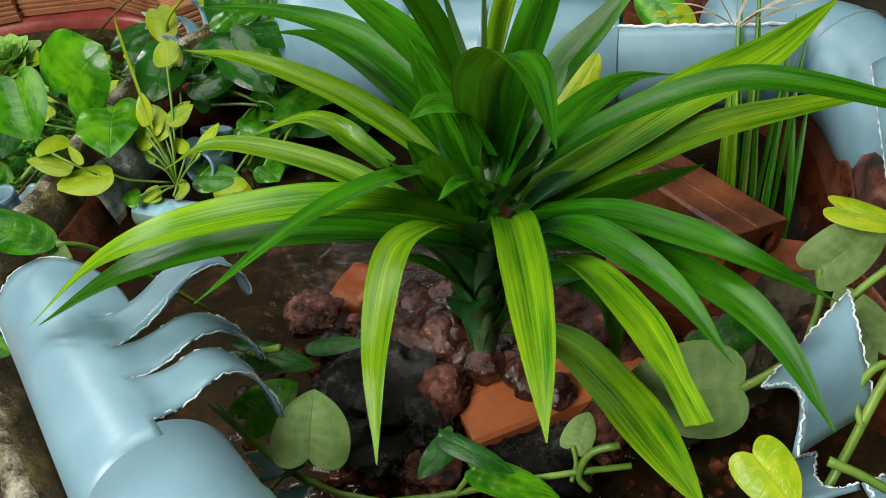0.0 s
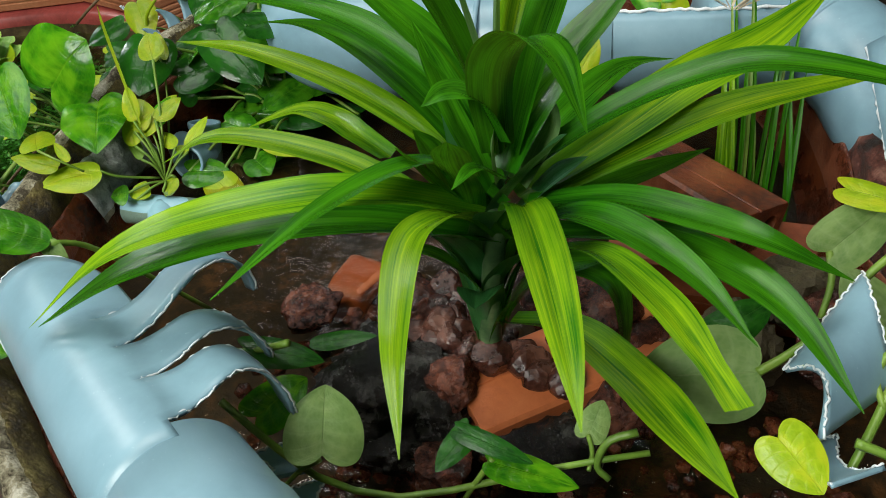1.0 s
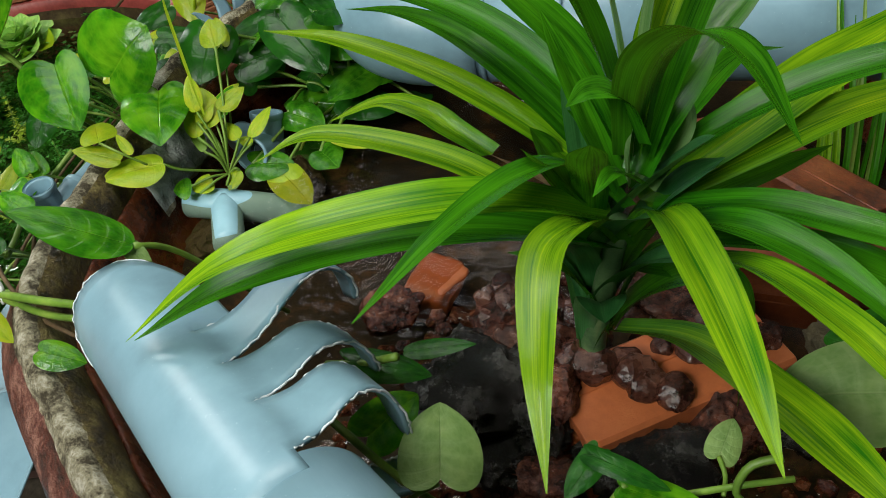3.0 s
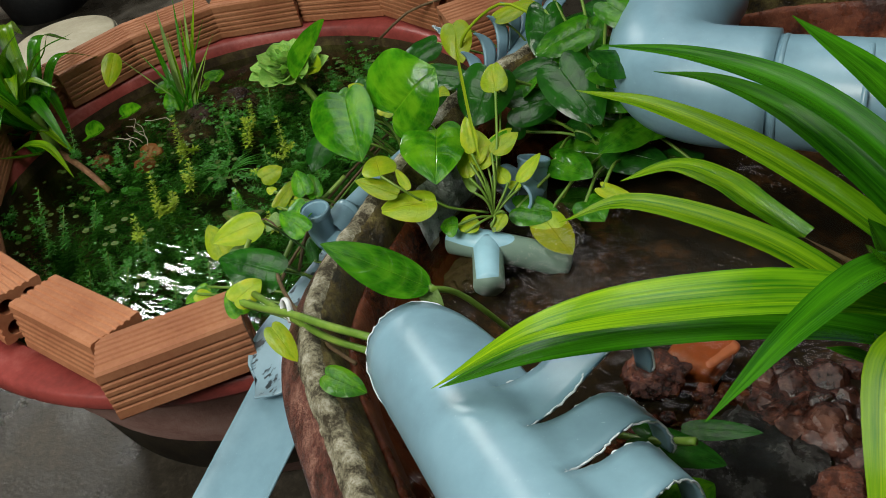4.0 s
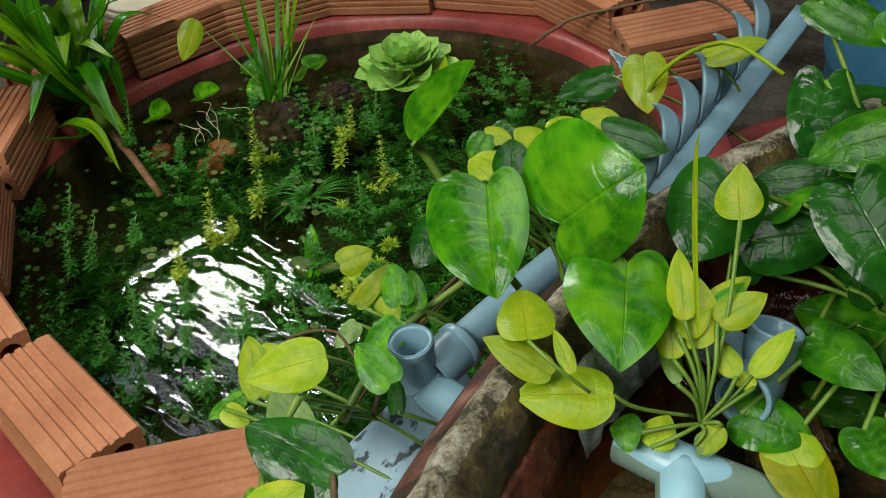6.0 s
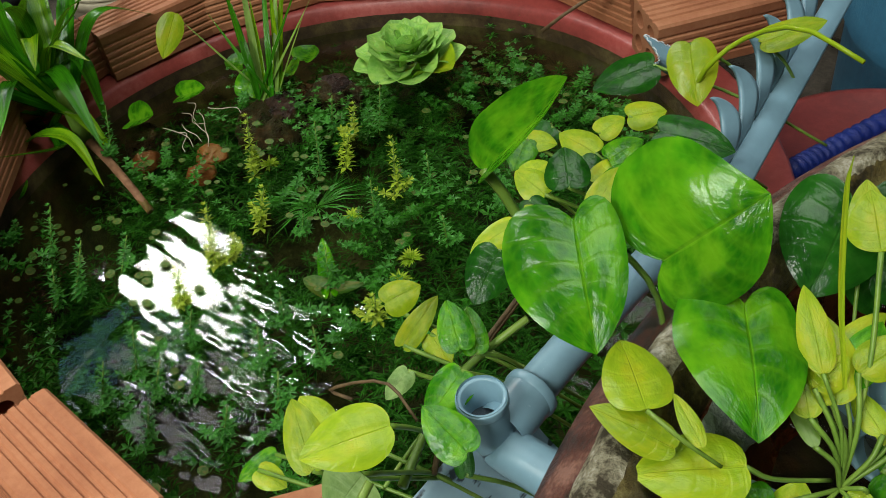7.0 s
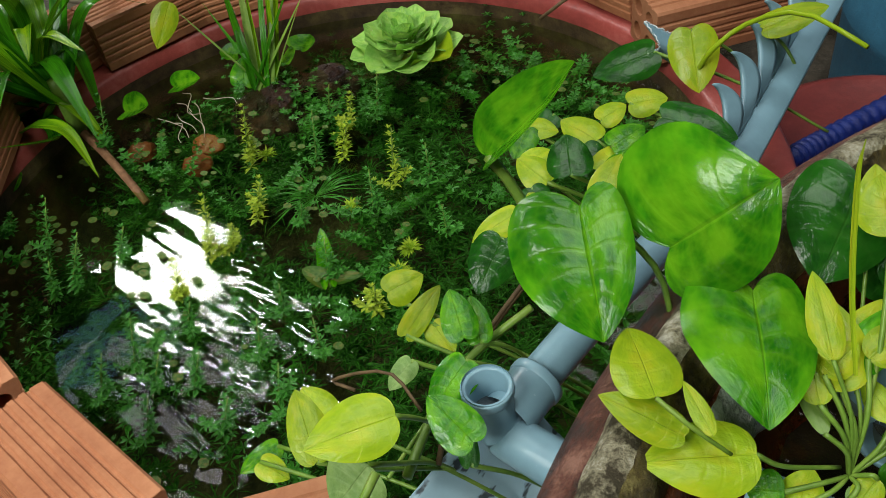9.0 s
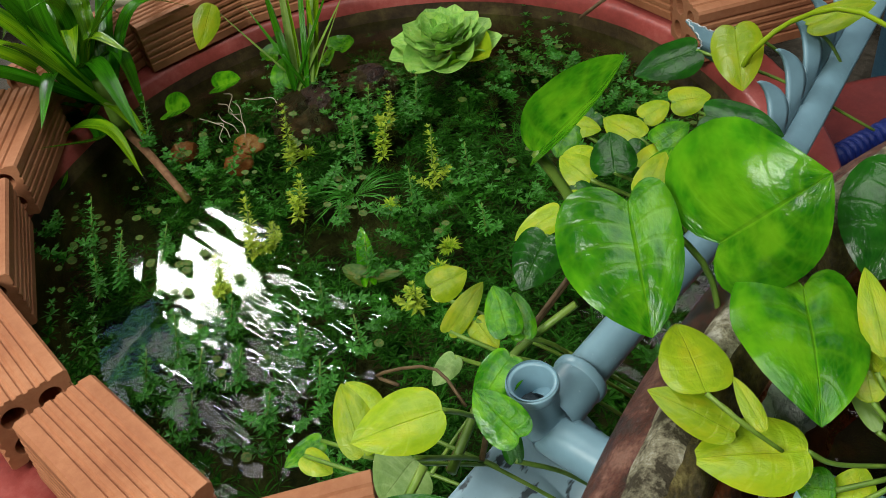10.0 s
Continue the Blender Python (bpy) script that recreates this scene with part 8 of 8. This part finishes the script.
tagged(part("floating_leaf", heart((-1.252, 1.240, 0.437), (-1.215, 1.262, 0.443), (0.1, -0.2, 1), 0.053, cup=-0.1, droop=-0.1), HEART), "round green floating leaf on the pond", "leaf", "floating leaves")
tagged(part("floating_leaf", heart((-1.232, 1.322, 0.437), (-1.195, 1.350, 0.443), (0.1, -0.2, 1), 0.045, cup=-0.1, droop=-0.1), HEART), "round green floating leaf on the pond", "leaf", "floating leaves")
tagged(part("floating_leaf", heart((-1.252, 1.030, 0.437), (-1.280, 1.055, 0.443), (0.1, -0.2, 1), 0.056, cup=-0.1, droop=-0.1), HEART), "round green floating leaf on the pond", "leaf", "floating leaves")
tagged(part("floating_leaf", heart((-1.123, 1.453, 0.437), (-1.089, 1.443, 0.443), (0.1, -0.2, 1), 0.050, cup=-0.1, droop=-0.1), HEART), "round green floating leaf on the pond", "leaf", "floating leaves")
tagged(part("floating_leaf", heart((-1.116, 1.491, 0.437), (-1.121, 1.523, 0.443), (0.1, -0.2, 1), 0.047, cup=-0.1, droop=-0.1), HEART), "round green floating leaf on the pond", "leaf", "floating leaves")
tagged(part("floating_leaf", heart((-1.204, 1.434, 0.437), (-1.228, 1.419, 0.443), (0.1, -0.2, 1), 0.040, cup=-0.1, droop=-0.1), HEART), "round green floating leaf on the pond", "leaf", "floating leaves")

# ---- grass-like stems in the clay tub ----
sedge = thing("sedge_clump", (0.509, 1.075, 0.666), "upright sedge stems with dry straw tips in the clay tub", "plant")
sedge_rnd = random.Random(8)
for k in range(15):
    x = 0.468 + 0.082 * sedge_rnd.random()
    y = 1.076 + 0.036 * sedge_rnd.random()
    lean, tall = sedge_rnd.uniform(-0.03, 0.018), sedge_rnd.uniform(0.10, 0.23)
    strap(sedge, ((x, y, 0.645), (x + 0.3 * lean, y + 0.04, 0.645 + 0.5 * tall), (x + lean, y + 0.10 + 0.25 * tall, 0.645 + tall)), sedge_rnd.uniform(0.004, 0.0075), (STEM, PANDAN, PANDAN, PANDAN_YELLOW)[k % 4], keel=0.5, hold=0.6)
strap(sedge, ((0.462, 1.193, 0.835), (0.431, 1.185, 0.855), (0.403, 1.168, 0.866)), 0.004, STRAW, keel=0.3)
strap(sedge, ((0.465, 1.192, 0.833), (0.447, 1.197, 0.860), (0.431, 1.193, 0.878)), 0.004, STRAW, keel=0.3)
strap(sedge, ((0.468, 1.193, 0.832), (0.506, 1.215, 0.852), (0.545, 1.227, 0.862)), 0.004, STRAW, keel=0.3)
strap(sedge, ((0.471, 1.193, 0.831), (0.498, 1.208, 0.849), (0.526, 1.213, 0.856)), 0.004, STRAW, keel=0.3)
strap(sedge, ((0.467, 1.195, 0.834), (0.476, 1.210, 0.860), (0.487, 1.216, 0.876)), 0.004, STRAW, keel=0.3)
strap(sedge, ((0.473, 1.195, 0.832), (0.527, 1.219, 0.847), (0.582, 1.234, 0.852)), 0.004, STRAW, keel=0.3)
strap(sedge, ((0.462, 1.192, 0.834), (0.440, 1.183, 0.850), (0.420, 1.166, 0.856)), 0.004, STRAW, keel=0.3)
strap(sedge, ((0.470, 1.195, 0.833), (0.488, 1.201, 0.846), (0.507, 1.199, 0.850)), 0.004, STRAW, keel=0.3)

# ---- things between and beyond the tubs ----
def ring_tie():
    bm = bmesh.new()
    m = Matrix.Translation((-0.222, 0.777, 0.739)) @ Euler((radians(70), radians(20), radians(-35))).to_matrix().to_4x4()
    lathe([(0.0095 + 0.0016 * math.cos(a), 0.0028 * math.sin(a)) for a in (2 * math.pi * k / 10 for k in range(11))], 28, m, bm)
    bmesh.ops.create_cube(bm, size=0.006, matrix=m @ Matrix.Translation((0.012, 0, 0)))
    tagged(part("cable_tie", bm, WHITE), "white plastic cable tie round vine stems", "cable tie")


WHITE = rough_mat("white_plastic", (0.6, 0.64, 0.66), (0.72, 0.75, 0.76), (0.8, 0.82, 0.83), 40, 100, 0.35)
BLUE = rough_mat("blue_plastic", (0.016, 0.075, 0.14), (0.032, 0.135, 0.22), (0.06, 0.19, 0.29), 6, 60, 0.45)
HOSE = rough_mat("blue_hose", (0.004, 0.012, 0.10), (0.008, 0.022, 0.17), (0.014, 0.04, 0.24), 30, 150, 0.4)
CREAM = rough_mat("cream_stoneware", (0.26, 0.23, 0.16), (0.34, 0.31, 0.22), (0.42, 0.39, 0.3), 8, 60, 0.6)
DARK_PLASTIC = rough_mat("dirty_dark_plastic", (0.02, 0.022, 0.025), (0.045, 0.048, 0.05), (0.1, 0.1, 0.095), 6, 50, 0.6)
ring_tie()


def hose():
    ob = thing("hose", (-0.39, 1.547, 0.40), "ribbed dark blue hose between the tubs", "hose")
    line = [Vector(p) for p in ((-0.46, 1.36, 0.41), (-0.377, 1.547, 0.430), (-0.330, 1.66, 0.430), (-0.25, 1.83, 0.432), (-0.12, 2.05, 0.432), (0.05, 2.3, 0.44))]
    bm = bmesh.new()
    path, rows, n = spline(line, 220), [], 220
    for i, p in enumerate(path):
        t = (path[min(i + 1, n)] - path[max(i - 1, 0)]).normalized()
        s = t.cross(Vector((0, 0, 1))).normalized()
        u = s.cross(t)
        r = 0.015 + 0.0012 * math.sin(i * 1.57)
        rows.append([bm.verts.new(p + r * (math.cos(a) * s + math.sin(a) * u)) for a in (2 * math.pi * k / 14 for k in range(14))])
    grid_faces(bm, rows, True)
    part("tube", bm, HOSE, ob)


hose()


def vessel(name, at, profile, material, label, category, rim=None):
    ob = thing(name, at, label, category)
    part("body", lathe(profile, 56, Matrix.Translation(at)), material, ob)
    r, z = profile[-1]
    part("rim", lathe([(r - 0.012, z - 0.02), (r - 0.008, z + 0.008), (r + 0.006, z + 0.008), (r + 0.008, z - 0.012), (r, z - 0.014)], 56, Matrix.Translation(at)), rim or material, ob)
    part("inside", lathe([(r - 0.01, z), (r - 0.03, z * 0.4), (0, z * 0.4)], 40, Matrix.Translation(at)), MUD, ob, "dark inside")
    return ob


upturned = thing("round_tub", (-0.27, 1.74, 0.0), "upturned red painted tub between the pipes", "tub")
part("wall", lathe([(0.0, 0.0), (0.21, 0.0), (0.222, 0.02), (0.225, 0.30), (0.22, 0.335), (0.207, 0.342)], 56, Matrix.Translation((-0.27, 1.74, 0.0))), RED, upturned)
part("base", lathe([(0.207, 0.342), (0.195, 0.343), (0.19, 0.337), (0.0, 0.336)], 56, Matrix.Translation((-0.27, 1.74, 0.0))), RED, upturned)
vessel("plastic_drum", (-0.22, 2.27, 0.0), [(0.0, 0.0), (0.26, 0.0), (0.28, 0.05), (0.28, 0.30), (0.29, 0.32), (0.28, 0.34), (0.28, 0.8)], BLUE, "tall dirty blue plastic drum", "drum")
vessel("bucket", (-2.95, 1.78, 0.0), [(0.0, 0.0), (0.13, 0.0), (0.145, 0.04), (0.17, 0.34)], DARK_PLASTIC, "dirty dark plastic bucket on the yard floor", "bucket")
vessel("bucket", (-3.05, 2.35, 0.0), [(0.0, 0.0), (0.16, 0.0), (0.2, 0.2), (0.21, 0.42)], DARK_PLASTIC, "dark plastic pot on the yard floor", "pot")
vessel("round_basin", (-2.14, 1.80, 0.0), [(0.0, 0.0), (0.11, 0.0), (0.14, 0.1), (0.165, 0.235)], CREAM, "cream stoneware basin on the yard floor", "basin")
tagged(part("basin_lid", lathe([(0.0, 0.262), (0.10, 0.258), (0.16, 0.25), (0.168, 0.246), (0.165, 0.243), (0.0, 0.243)], 48, Matrix.Translation((-2.14, 1.80, 0.002))), CREAM), "round cream lid on the basin", "lid")
slab("step", -4.2, 0.9, 0.0, -3.42, 2.6, 0.06, RED, "low red painted cement step", "step")

twig = thing("twig", (-0.8, 1.72, 0.56), "thin dark vine twig lying over the bricks", "twig")
stalk(twig, ((-0.754, 1.639, 0.499), (-0.704, 1.679, 0.539), (-0.645, 1.708, 0.557), (-0.570, 1.744, 0.576), (-0.499, 1.738, 0.587), (-0.441, 1.710, 0.580)), 0.003, STEM_BROWN)
